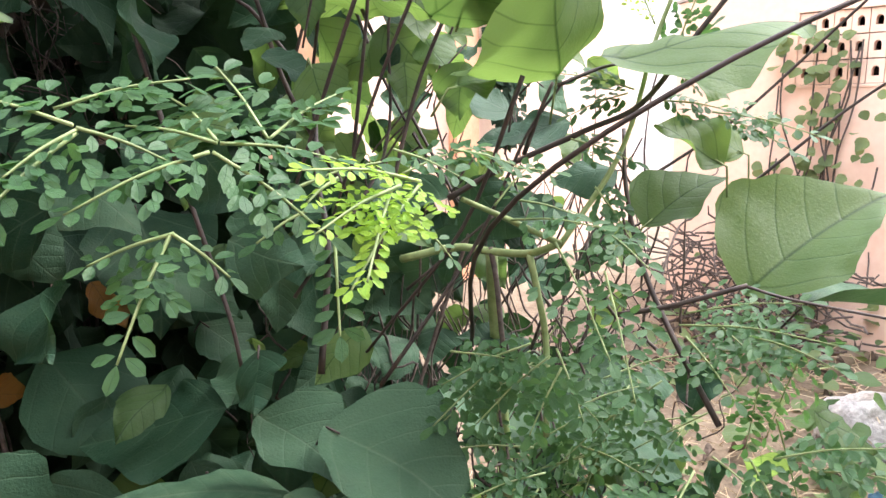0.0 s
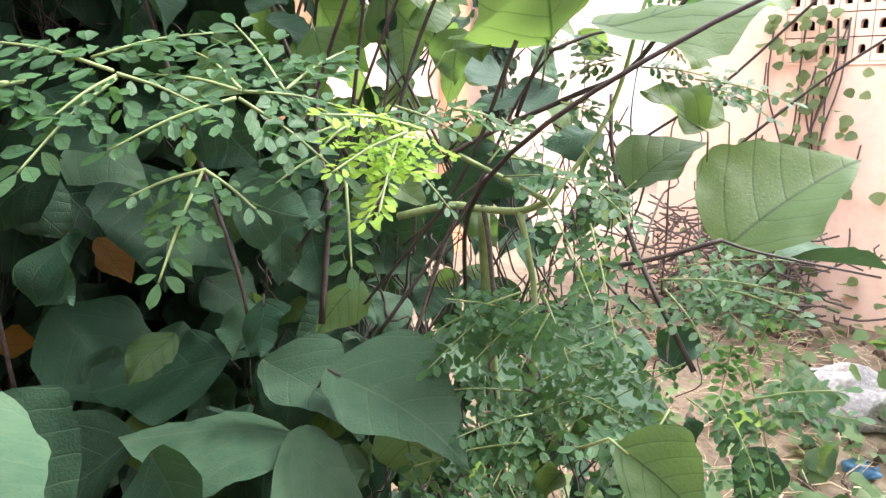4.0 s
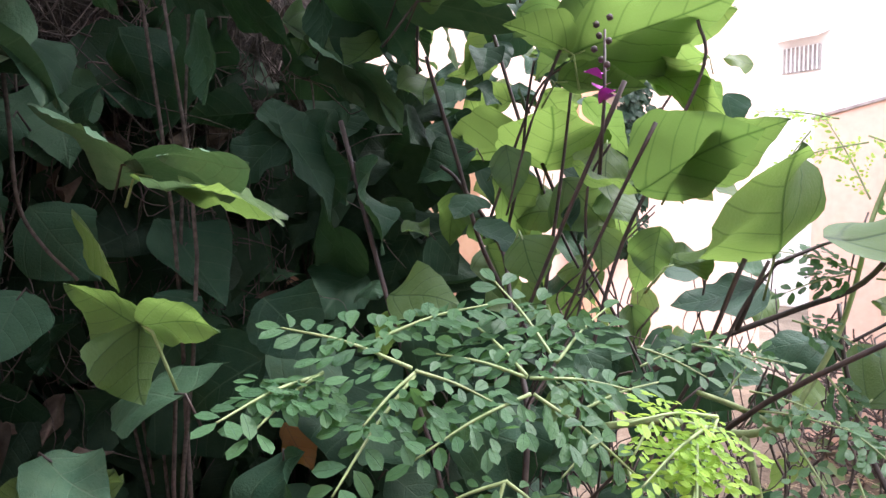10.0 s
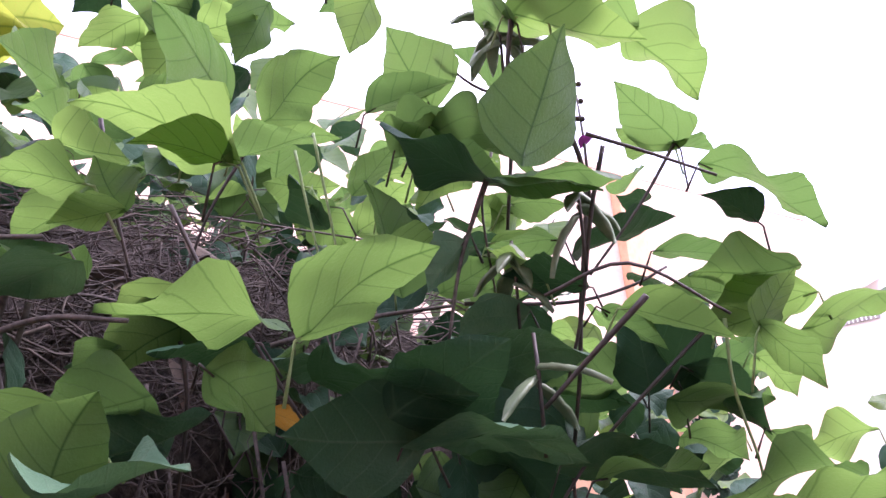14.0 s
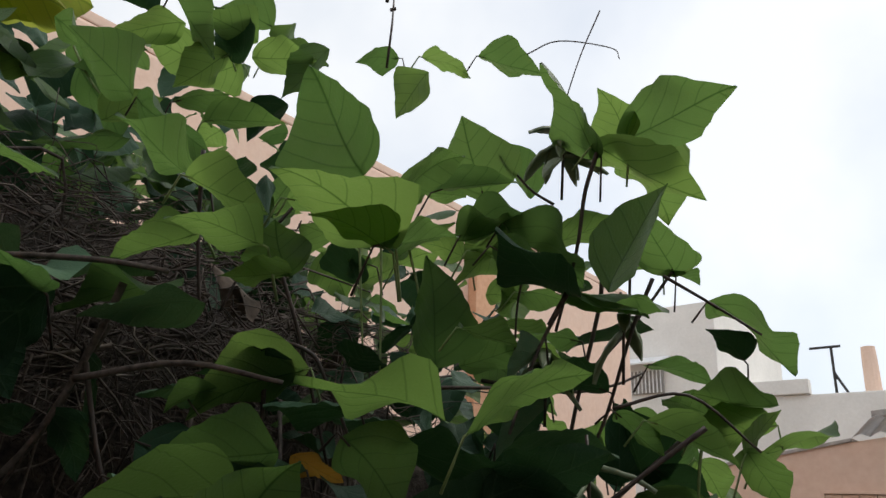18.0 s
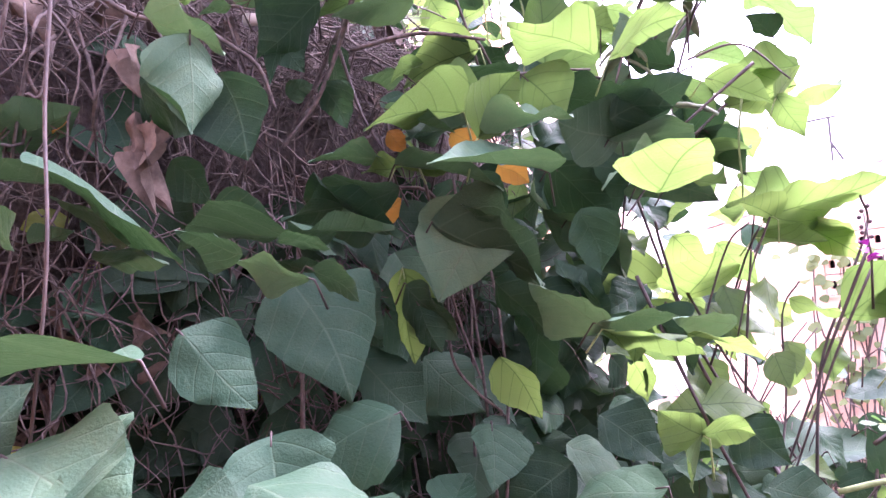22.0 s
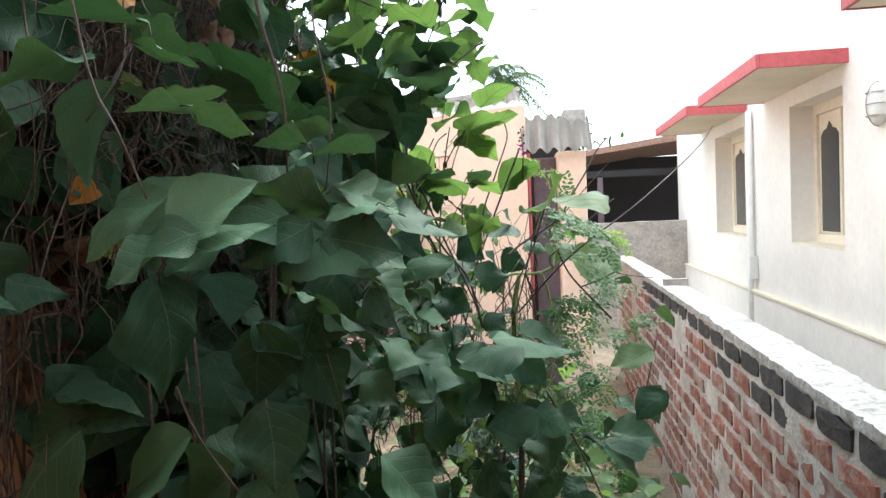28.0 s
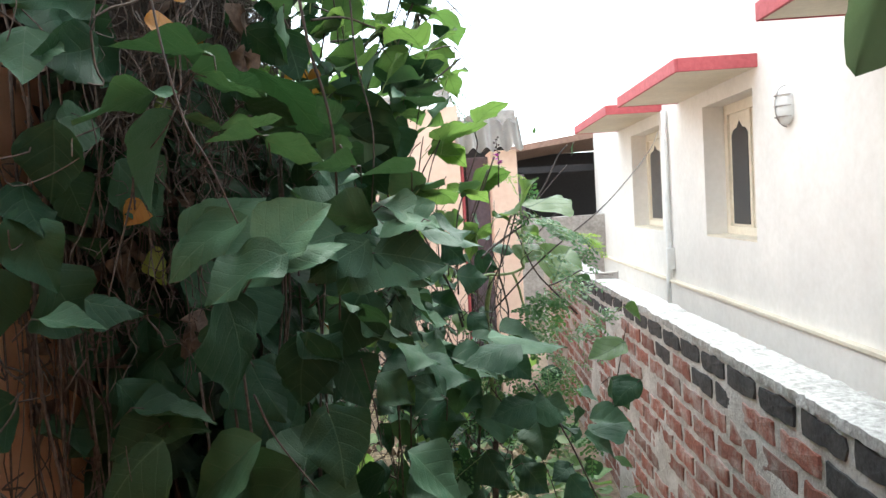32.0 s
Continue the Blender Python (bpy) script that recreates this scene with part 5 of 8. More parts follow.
leaf("mid", "R", (-0.381, 0.923, 2.138), (-0.438, 0.911, 2.042), (-0.856, -0.033, 0.516), 0.96)
leaf("mid", "S", (-0.399, 1.035, 2.128), (-0.407, 1.001, 2.174), (-0.304, 0.793, 0.528), 0.95)
leaf("mid", "L", (-0.399, 1.035, 2.128), (-0.341, 1.096, 2.134), (0.057, -0.162, 0.985), 0.92)
leaf("mid", "S", (-0.342, 1.103, 2.029), (-0.312, 1.048, 2.053), (-0.159, 0.318, 0.935), 1.17)
leaf("mid", "D", (-0.342, 1.103, 2.029), (-0.405, 1.071, 1.96), (-0.677, -0.211, 0.706), 0.92)
leaf("mid", "P", (-0.3, 1.196, 2.033), (-0.356, 1.137, 2.026), (-0.13, -0.001, 0.992), 0.92)
leaf("mid", "P", (-0.373, 0.943, 1.968), (-0.338, 0.996, 1.941), (0.097, 0.394, 0.914), 0.92)
leaf("mid", "L", (-0.334, 1.204, 2.097), (-0.383, 1.16, 2.077), (-0.214, -0.196, 0.957), 0.92)
leaf("mid", "S", (-0.361, 1.22, 2.159), (-0.395, 1.155, 2.209), (0.244, 0.504, 0.829), 0.92)
leaf("mid", "P", (-0.353, 1.243, 1.983), (-0.386, 1.208, 1.98), (-0.225, 0.119, 0.967), 0.92)
leaf("mid", "D", (-0.299, 1.297, 1.993), (-0.353, 1.237, 1.994), (-0.222, 0.215, 0.951), 0.92)
leaf("mid", "D", (-0.426, 1.039, 2.063), (-0.452, 1.021, 2.044), (-0.667, 0.19, 0.72), 0.92)
leaf("mid", "P", (-0.387, 1.033, 2.009), (-0.407, 1.01, 2.008), (0.002, -0.028, 1), 0.92)
leaf("mid", "P", (-0.567, 1.025, 2.244), (-0.61, 0.97, 2.259), (0.251, 0.077, 0.965), 0.92)
leaf("mid", "D", (-0.383, 1.147, 1.951), (-0.375, 1.177, 1.911), (-0.302, 0.791, 0.531), 0.92)
leaf("mid", "D", (-0.343, 1.201, 1.933), (-0.296, 1.265, 1.91), (0.681, -0.251, 0.687), 0.92)
leaf("mid", "L", (-0.416, 0.998, 2.013), (-0.405, 1.009, 2.016), (-0.456, 0.234, 0.859), 0.99)
leaf("top", "S", (-0.542, 1.256, 2.458), (-0.519, 1.312, 2.399), (0.221, 0.654, 0.724), 0.92)
leaf("top", "D", (-0.59, 1.253, 2.511), (-0.639, 1.216, 2.479), (-0.401, -0.24, 0.884), 0.92)
leaf("top", "L", (-0.586, 1.285, 2.458), (-0.647, 1.226, 2.443), (-0.061, -0.19, 0.98), 0.92)
leaf("top", "L", (-0.557, 1.336, 2.425), (-0.608, 1.302, 2.383), (-0.523, -0.242, 0.817), 0.92)
leaf("top", "L", (-0.491, 1.342, 2.402), (-0.442, 1.388, 2.419), (-0.338, 0.021, 0.941), 1.01)
leaf("top", "S", (-0.434, 1.398, 2.415), (-0.482, 1.375, 2.358), (-0.607, -0.421, 0.674), 0.92)
leaf("top", "L", (-0.504, 1.302, 2.301), (-0.444, 1.358, 2.322), (-0.134, -0.222, 0.966), 0.92)
leaf("top", "S", (-0.564, 1.292, 2.343), (-0.522, 1.33, 2.361), (-0.197, -0.219, 0.955), 0.92)
leaf("top", "S", (-0.595, 1.156, 2.385), (-0.571, 1.216, 2.323), (0.324, 0.615, 0.719), 0.92)
leaf("top", "L", (-0.913, 0.914, 2.474), (-0.837, 0.98, 2.512), (-0.2, -0.296, 0.934), 0.92)
leaf("top", "Y", (-0.75, 1.091, 2.482), (-0.662, 1.199, 2.463), (-0.06, 0.222, 0.973), 0.92)
leaf("top", "Y", (-0.75, 1.091, 2.482), (-0.854, 0.987, 2.46), (-0.111, -0.095, 0.989), 0.92)
leaf("top", "O", (-0.797, 1.009, 2.537), (-0.794, 1.042, 2.484), (-0.643, 0.672, 0.366), 0.90)
leaf("top", "L", (-0.581, 1.221, 2.293), (-0.536, 1.252, 2.328), (-0.501, -0.207, 0.84), 0.92)
leaf("top", "S", (-0.207, 1.468, 2.161), (-0.163, 1.541, 2.117), (0.388, 0.288, 0.875), 0.92)
leaf("top", "S", (-0.246, 1.456, 2.162), (-0.186, 1.515, 2.177), (-0.159, -0.088, 0.983), 0.92)
leaf("top", "S", (-0.278, 1.442, 2.21), (-0.219, 1.492, 2.24), (-0.189, -0.328, 0.926), 0.92)
leaf("top", "L", (-0.264, 1.488, 2.154), (-0.217, 1.539, 2.157), (-0.083, 0.024, 0.996), 0.92)
leaf("top", "L", (-0.293, 1.619, 2.145), (-0.254, 1.664, 2.143), (-0.163, 0.194, 0.967), 0.92)
leaf("mid", "B", (-0.339, 0.96, 1.94), (-0.346, 0.963, 1.862), (-0.996, 0.002, 0.09), 0.92)
leaf("mid", "D", (-0.346, 0.996, 1.916), (-0.334, 1.015, 1.842), (-0.525, 0.841, 0.132), 1.03)
leaf("mid", "G", (-0.305, 1.16, 1.826), (-0.392, 1.09, 1.802), (-0.404, 0.195, 0.894), 0.92)
leaf("mid", "G", (-0.269, 1.195, 1.786), (-0.193, 1.266, 1.725), (-0.058, 0.684, 0.727), 0.92)
leaf("mid", "D", (-0.309, 1.037, 1.732), (-0.237, 1.039, 1.644), (0.691, -0.466, 0.552), 0.95)
leaf("mid", "L", (-0.337, 1.209, 1.74), (-0.333, 1.224, 1.646), (0.131, 0.978, 0.163), 0.92)
leaf("mid", "L", (-0.265, 1.282, 1.642), (-0.236, 1.313, 1.582), (-0.029, 0.891, 0.453), 0.92)
leaf("mid", "D", (-0.367, 1.215, 1.698), (-0.349, 1.237, 1.647), (0.945, -0.043, 0.323), 0.92)
leaf("mid", "L", (-0.199, 1.178, 1.866), (-0.17, 1.196, 1.924), (-0.899, 0.128, 0.418), 1.03)
leaf("mid", "P", (-0.195, 1.182, 1.867), (-0.131, 1.234, 1.882), (-0.105, -0.155, 0.982), 0.92)
leaf("mid", "D", (-0.322, 1.085, 2.003), (-0.371, 1.05, 1.956), (-0.68, -0.024, 0.732), 0.92)
leaf("mid", "L", (-0.289, 1.171, 1.851), (-0.325, 1.14, 1.847), (-0.169, 0.069, 0.983), 0.92)
leaf("mid", "L", (-0.289, 1.171, 1.851), (-0.244, 1.208, 1.851), (-0.074, 0.086, 0.994), 0.92)
leaf("mid", "P", (-0.31, 1.152, 1.859), (-0.36, 1.108, 1.877), (0.189, 0.196, 0.962), 0.92)
leaf("mid", "P", (-0.263, 1.01, 1.733), (-0.308, 0.97, 1.752), (-0.055, 0.486, 0.872), 0.92)
leaf("mid", "G", (-0.289, 1.011, 1.764), (-0.257, 1.037, 1.764), (-0.222, 0.264, 0.939), 0.92)
leaf("mid", "G", (-0.269, 1.03, 1.738), (-0.241, 1.057, 1.717), (-0.161, 0.713, 0.682), 0.92)
leaf("mid", "G", (-0.284, 0.963, 1.754), (-0.316, 0.933, 1.778), (-0.127, 0.69, 0.712), 0.92)
leaf("mid", "D", (-0.362, 0.849, 1.827), (-0.283, 0.924, 1.755), (0.233, 0.531, 0.815), 0.92)
leaf("mid", "L", (-0.285, 1.287, 1.997), (-0.352, 1.233, 1.976), (-0.447, 0.217, 0.868), 0.92)
leaf("mid", "D", (-0.424, 0.951, 1.965), (-0.43, 0.952, 1.916), (-0.936, -0.342, 0.086), 0.92)
leaf("mid", "D", (-0.251, 1.398, 1.865), (-0.202, 1.447, 1.796), (0.041, 0.801, 0.597), 0.92)
leaf("mid", "G", (-0.213, 1.485, 1.95), (-0.141, 1.545, 1.96), (-0.322, 0.249, 0.914), 0.92)
leaf("mid", "P", (-0.296, 1.158, 1.906), (-0.246, 1.203, 1.885), (0.242, 0.174, 0.955), 0.92)
leaf("mid", "G", (-0.412, 1.121, 1.945), (-0.39, 1.138, 1.953), (-0.578, 0.423, 0.698), 1.03)
leaf("mid", "O", (-0.333, 1.194, 1.896), (-0.321, 1.206, 1.874), (-0.383, 0.876, 0.293), 0.89)
leaf("mid", "O", (-0.392, 1.22, 1.81), (-0.365, 1.24, 1.834), (-0.743, 0.541, 0.395), 0.96)
leaf("mid", "G", (-0.493, 0.865, 1.87), (-0.436, 0.909, 1.901), (-0.519, 0.076, 0.851), 0.92)
leaf("mid", "G", (-0.442, 0.848, 1.825), (-0.392, 0.889, 1.83), (-0.144, 0.044, 0.989), 0.92)
leaf("mid", "G", (-0.405, 0.859, 1.77), (-0.38, 0.879, 1.782), (-0.43, 0.021, 0.903), 0.92)
leaf("mid", "G", (-0.366, 0.894, 1.754), (-0.325, 0.929, 1.755), (-0.209, 0.212, 0.955), 0.92)
leaf("mid", "G", (-0.385, 1.164, 1.996), (-0.374, 1.18, 1.935), (0.244, 0.925, 0.291), 0.92)
leaf("mid", "D", (-0.423, 0.992, 1.853), (-0.398, 1.017, 1.814), (-0.412, 0.86, 0.3), 0.92)
leaf("mid", "G", (-0.377, 1.01, 1.81), (-0.334, 1.047, 1.796), (-0.137, 0.473, 0.871), 0.92)
leaf("mid", "D", (-0.292, 1.298, 1.854), (-0.272, 1.321, 1.814), (-0.085, 0.891, 0.447), 0.92)
leaf("low", "D", (-0.212, 0.936, 1.615), (-0.173, 0.905, 1.571), (0.315, -0.63, 0.71), 1.13)
leaf("low", "D", (-0.221, 1.06, 1.615), (-0.285, 1.011, 1.578), (0.304, -0.79, 0.532), 0.92)
leaf("low", "D", (-0.251, 1.236, 1.578), (-0.221, 1.199, 1.535), (0.63, -0.311, 0.711), 1.02)
leaf("low", "D", (-0.257, 1.173, 1.513), (-0.268, 1.216, 1.545), (0.325, -0.511, 0.796), 0.95)
leaf("low", "D", (-0.359, 1.268, 1.644), (-0.316, 1.312, 1.582), (0.86, -0.398, 0.32), 0.92)
leaf("low", "D", (-0.382, 1.182, 1.651), (-0.333, 1.232, 1.58), (0.871, -0.313, 0.379), 0.92)
leaf("low", "D", (-0.294, 0.923, 1.689), (-0.258, 0.961, 1.635), (0.872, -0.305, 0.382), 0.92)
leaf("right", "L", (-0.344, 1.873, 1.734), (-0.439, 1.795, 1.729), (-0.482, 0.533, 0.695), 0.95)
leaf("right", "L", (-0.504, 2.029, 1.618), (-0.464, 2.076, 1.507), (0.353, 0.806, 0.475), 0.92)
leaf("right", "L", (-0.361, 2.047, 1.702), (-0.285, 2.122, 1.607), (0.278, 0.633, 0.722), 0.92)
leaf("right", "L", (-0.319, 2.166, 1.767), (-0.353, 2.136, 1.781), (-0.227, 0.609, 0.76), 1.30)
leaf("right", "L", (-0.261, 2.2, 1.891), (-0.343, 2.133, 1.874), (-0.41, 0.28, 0.868), 0.92)
leaf("right", "L", (-0.402, 1.907, 1.813), (-0.448, 1.865, 1.837), (-0.176, 0.637, 0.75), 1.08)
leaf("low", "P", (-0.16, 0.776, 1.614), (-0.184, 0.817, 1.662), (0.21, -0.685, 0.697), 1.30)
leaf("low", "P", (-0.145, 0.761, 1.615), (-0.205, 0.728, 1.613), (0.134, -0.321, 0.938), 0.92)
leaf("low", "P", (-0.141, 0.764, 1.614), (-0.124, 0.773, 1.606), (0.559, -0.48, 0.676), 1.10)
leaf("low", "G", (-0.146, 0.807, 1.601), (-0.079, 0.844, 1.597), (0.159, -0.178, 0.971), 0.92)
leaf("low", "G", (-0.17, 0.814, 1.681), (-0.254, 0.768, 1.692), (0.05, 0.138, 0.989), 0.92)
leaf("low", "G", (-0.287, 0.775, 1.607), (-0.309, 0.761, 1.674), (0.935, 0.13, 0.33), 0.92)
leaf("low", "G", (-0.228, 0.751, 1.593), (-0.257, 0.737, 1.529), (0.434, -0.901, 0.004), 1.00)
leaf("low", "G", (-0.201, 0.881, 1.532), (-0.144, 0.912, 1.544), (0.014, -0.39, 0.921), 0.92)
leaf("low", "P", (-0.174, 1.24, 1.469), (-0.122, 1.27, 1.445), (0.445, -0.064, 0.893), 0.92)
leaf("low", "G", (-0.232, 0.747, 1.595), (-0.143, 0.732, 1.547), (0.307, -0.581, 0.754), 0.99)
leaf("low", "G", (-0.26, 0.736, 1.602), (-0.376, 0.686, 1.552), (-0.058, -0.642, 0.764), 0.92)
leaf("low", "G", (-0.282, 0.748, 1.613), (-0.257, 0.802, 1.67), (0.473, -0.726, 0.5), 0.99)
leaf("low", "G", (-0.43, 0.717, 1.608), (-0.348, 0.752, 1.67), (-0.067, -0.828, 0.557), 0.92)
leaf("low", "P", (-0.38, 0.717, 1.737), (-0.315, 0.744, 1.754), (-0.327, 0.198, 0.924), 0.92)
leaf("low", "P", (-0.416, 0.701, 1.752), (-0.375, 0.719, 1.743), (0.101, 0.263, 0.96), 0.92)
leaf("low", "G", (-0.422, 0.775, 1.819), (-0.343, 0.809, 1.796), (0.165, 0.268, 0.949), 0.92)
leaf("low", "G", (-0.465, 0.811, 1.845), (-0.409, 0.835, 1.863), (-0.405, 0.281, 0.87), 0.92)
leaf("low", "G", (-0.234, 0.757, 1.689), (-0.287, 0.735, 1.691), (-0.101, 0.333, 0.937), 0.92)
leaf("low", "G", (-0.257, 0.791, 1.75), (-0.273, 0.784, 1.785), (0.231, 0.928, 0.291), 0.92)
leaf("low", "G", (-0.221, 0.969, 1.557), (-0.256, 0.954, 1.582), (0.639, -0.437, 0.633), 0.92)
leaf("low", "G", (-0.213, 0.973, 1.565), (-0.137, 1.005, 1.519), (0.534, -0.046, 0.844), 0.92)
leaf("low", "P", (-0.229, 0.912, 1.548), (-0.171, 0.937, 1.51), (0.538, 0.033, 0.842), 0.92)
leaf("low", "G", (-0.194, 0.981, 1.512), (-0.133, 1.007, 1.447), (0.743, -0.08, 0.664), 0.92)
leaf("low", "G", (-0.193, 0.927, 1.498), (-0.171, 0.937, 1.442), (0.801, -0.552, 0.229), 1.05)
leaf("low", "P", (-0.267, 0.895, 1.5), (-0.21, 0.92, 1.439), (0.693, 0.142, 0.707), 0.92)
leaf("low", "G", (-0.278, 0.804, 1.522), (-0.23, 0.824, 1.497), (0.379, 0.241, 0.893), 0.92)
leaf("low", "G", (-0.232, 0.802, 1.506), (-0.17, 0.828, 1.447), (0.564, 0.356, 0.745), 0.92)
leaf("low", "D", (-0.366, 1.473, 1.316), (-0.25, 1.523, 1.229), (0.616, -0.059, 0.786), 0.92)
leaf("low", "P", (-0.315, 1.495, 1.513), (-0.241, 1.527, 1.479), (0.486, -0.246, 0.839), 0.92)
leaf("low", "G", (-0.296, 1.59, 1.404), (-0.222, 1.622, 1.366), (0.471, -0.057, 0.88), 0.92)
leaf("low", "G", (-0.266, 1.603, 1.35), (-0.201, 1.631, 1.313), (0.509, -0.039, 0.86), 0.92)
leaf("low", "P", (-0.113, 1.831, 1.249), (0.009, 1.883, 1.2), (0.381, -0.022, 0.924), 0.92)
leaf("low", "G", (-0.007, 1.877, 1.254), (0.153, 1.945, 1.212), (0.29, -0.094, 0.952), 0.92)
leaf("low", "D", (-0.236, 1.692, 1.245), (-0.153, 1.727, 1.142), (0.76, -0.468, 0.45), 0.92)
leaf("low", "D", (-0.273, 1.676, 1.302), (-0.197, 1.709, 1.232), (0.7, -0.449, 0.555), 0.92)
leaf("low", "D", (-0.397, 0.731, 1.507), (-0.4, 0.7, 1.461), (0.525, -0.716, 0.46), 0.95)
leaf("low", "D", (-0.324, 0.871, 1.465), (-0.266, 0.835, 1.426), (0.367, -0.343, 0.864), 0.97)
leaf("low", "D", (-0.288, 0.941, 1.443), (-0.28, 0.944, 1.391), (0.821, -0.564, 0.087), 1.02)
leaf("mid", "G", (-0.269, 1.221, 1.803), (-0.176, 1.261, 1.747), (0.265, 0.521, 0.811), 0.92)
leaf("mid", "G", (-0.347, 1.079, 1.773), (-0.259, 1.116, 1.783), (-0.145, 0.065, 0.987), 0.92)
leaf("mid", "G", (-0.35, 1.056, 1.747), (-0.282, 1.085, 1.743), (-0.006, 0.154, 0.988), 0.92)
leaf("mid", "G", (-0.32, 1.036, 1.775), (-0.413, 0.996, 1.797), (0.104, 0.284, 0.953), 0.92)
leaf("mid", "G", (-0.283, 1.16, 1.848), (-0.189, 1.201, 1.84), (0.033, 0.118, 0.992), 0.92)
leaf("mid", "D", (-0.379, 1.12, 1.821), (-0.287, 1.159, 1.779), (0.165, 0.515, 0.841), 0.92)
leaf("mid", "D", (-0.215, 1.353, 1.936), (-0.099, 1.402, 1.912), (0.033, 0.373, 0.927), 0.92)
leaf("mid", "D", (-0.198, 1.36, 1.8), (-0.179, 1.368, 1.732), (0.063, 0.988, 0.14), 0.98)
leaf("mid", "D", (-0.313, 1.202, 1.71), (-0.288, 1.213, 1.658), (-0.108, 0.982, 0.155), 0.96)
leaf("mid", "G", (-0.319, 1.199, 1.725), (-0.273, 1.219, 1.669), (0.144, 0.891, 0.431), 0.92)
leaf("mid", "D", (-0.261, 1.279, 1.725), (-0.212, 1.3, 1.666), (0.037, 0.933, 0.358), 0.92)
leaf("mid", "D", (-0.357, 1.129, 1.725), (-0.306, 1.151, 1.671), (-0.131, 0.956, 0.261), 0.92)
leaf("right", "L", (-0.097, 1.718, 1.809), (0.04, 1.777, 1.852), (-0.392, 0.271, 0.879), 0.92)
leaf("right", "L", (-0.113, 1.711, 1.78), (-0.035, 1.745, 1.775), (-0.098, 0.361, 0.927), 0.92)
leaf("right", "L", (-0.285, 1.866, 1.709), (-0.213, 1.798, 1.782), (-0.418, 0.418, 0.807), 1.22)
leaf("right", "L", (-0.258, 1.878, 1.685), (-0.194, 1.905, 1.62), (0.684, -0.593, 0.424), 0.96)
leaf("right", "L", (-0.265, 1.875, 1.649), (-0.328, 1.848, 1.64), (0.206, -0.699, 0.685), 1.25)
leaf("right", "L", (-0.011, 1.711, 1.671), (0.075, 1.748, 1.729), (-0.6, 0.635, 0.487), 0.93)
leaf("right", "L", (-0.072, 1.685, 1.691), (-0.016, 1.709, 1.666), (0.202, 0.42, 0.885), 0.92)
leaf("right", "L", (-0.238, 1.81, 1.53), (-0.308, 1.78, 1.529), (0.253, -0.632, 0.733), 1.05)
leaf("right", "G", (-0.143, 1.851, 1.477), (-0.263, 1.8, 1.461), (0.016, -0.337, 0.941), 0.92)
leaf("right", "G", (-0.164, 1.918, 1.434), (-0.029, 1.976, 1.462), (-0.001, -0.445, 0.896), 0.92)
leaf("right", "G", (-0.233, 1.813, 1.424), (-0.149, 1.849, 1.334), (0.718, -0.518, 0.465), 0.92)
leaf("right", "G", (-0.202, 1.75, 1.399), (-0.304, 1.706, 1.417), (0.367, -0.566, 0.738), 0.92)
leaf("right", "L", (-0.086, 1.625, 1.62), (-0.07, 1.632, 1.579), (0.769, -0.606, 0.202), 1.20)
leaf("right", "L", (0.041, 1.68, 1.602), (0.059, 1.71, 1.611), (0.273, -0.397, 0.876), 1.30)
leaf("right", "L", (-0.267, 1.939, 1.572), (-0.314, 1.919, 1.562), (0.142, -0.682, 0.717), 1.30)
leaf("right", "L", (-0.3, 1.86, 1.97), (-0.339, 1.79, 2.012), (0.047, 0.488, 0.872), 1.22)
leaf("right", "L", (-0.046, 1.696, 2.01), (-0.121, 1.664, 2.025), (-0.013, 0.445, 0.895), 0.92)
leaf("right", "L", (-0.064, 1.743, 1.993), (-0.154, 1.705, 1.977), (-0.298, 0.322, 0.899), 0.92)
leaf("hang", "G", (-0.3, 0.588, 1.589), (-0.375, 0.567, 1.547), (-0.211, -0.677, 0.705), 0.92)
leaf("hang", "P", (-0.315, 0.609, 1.59), (-0.253, 0.626, 1.649), (-0.117, -0.911, 0.394), 0.92)
leaf("hang", "G", (-0.313, 0.61, 1.588), (-0.233, 0.631, 1.604), (-0.08, -0.36, 0.93), 0.92)
leaf("hang", "G", (-0.224, 0.71, 1.594), (-0.29, 0.692, 1.553), (-0.145, -0.801, 0.581), 0.92)
leaf("hang", "G", (-0.206, 0.74, 1.578), (-0.122, 0.762, 1.56), (0.327, -0.777, 0.538), 0.92)
leaf("hang", "G", (-0.216, 0.763, 1.616), (-0.298, 0.741, 1.643), (-0.007, 0.788, 0.616), 0.92)
leaf("hang", "P", (-0.193, 0.769, 1.634), (-0.119, 0.789, 1.605), (0.423, -0.41, 0.808), 0.92)
leaf("hang", "G", (-0.149, 0.882, 1.602), (-0.061, 0.906, 1.579), (0.297, -0.162, 0.941), 0.92)
leaf("hang", "G", (-0.313, 0.648, 1.714), (-0.257, 0.664, 1.703), (-0.005, 0.574, 0.819), 0.92)
leaf("hang", "P", (-0.325, 0.645, 1.72), (-0.381, 0.63, 1.719), (-0.044, 0.094, 0.995), 0.92)
leaf("hang", "D", (-0.381, 0.692, 1.539), (-0.365, 0.695, 1.407), (0.962, -0.25, 0.107), 0.92)
leaf("hang", "G", (-0.35, 0.638, 1.629), (-0.434, 0.615, 1.582), (-0.228, -0.648, 0.727), 0.92)
leaf("hang", "G", (-0.448, 0.738, 1.757), (-0.498, 0.724, 1.656), (-0.897, 0.069, 0.436), 0.92)
leaf("hang", "G", (-0.389, 0.692, 1.821), (-0.487, 0.665, 1.838), (0.166, 0.004, 0.986), 0.92)
leaf("hang", "G", (-0.411, 0.622, 1.766), (-0.504, 0.597, 1.742), (-0.223, -0.113, 0.968), 0.92)
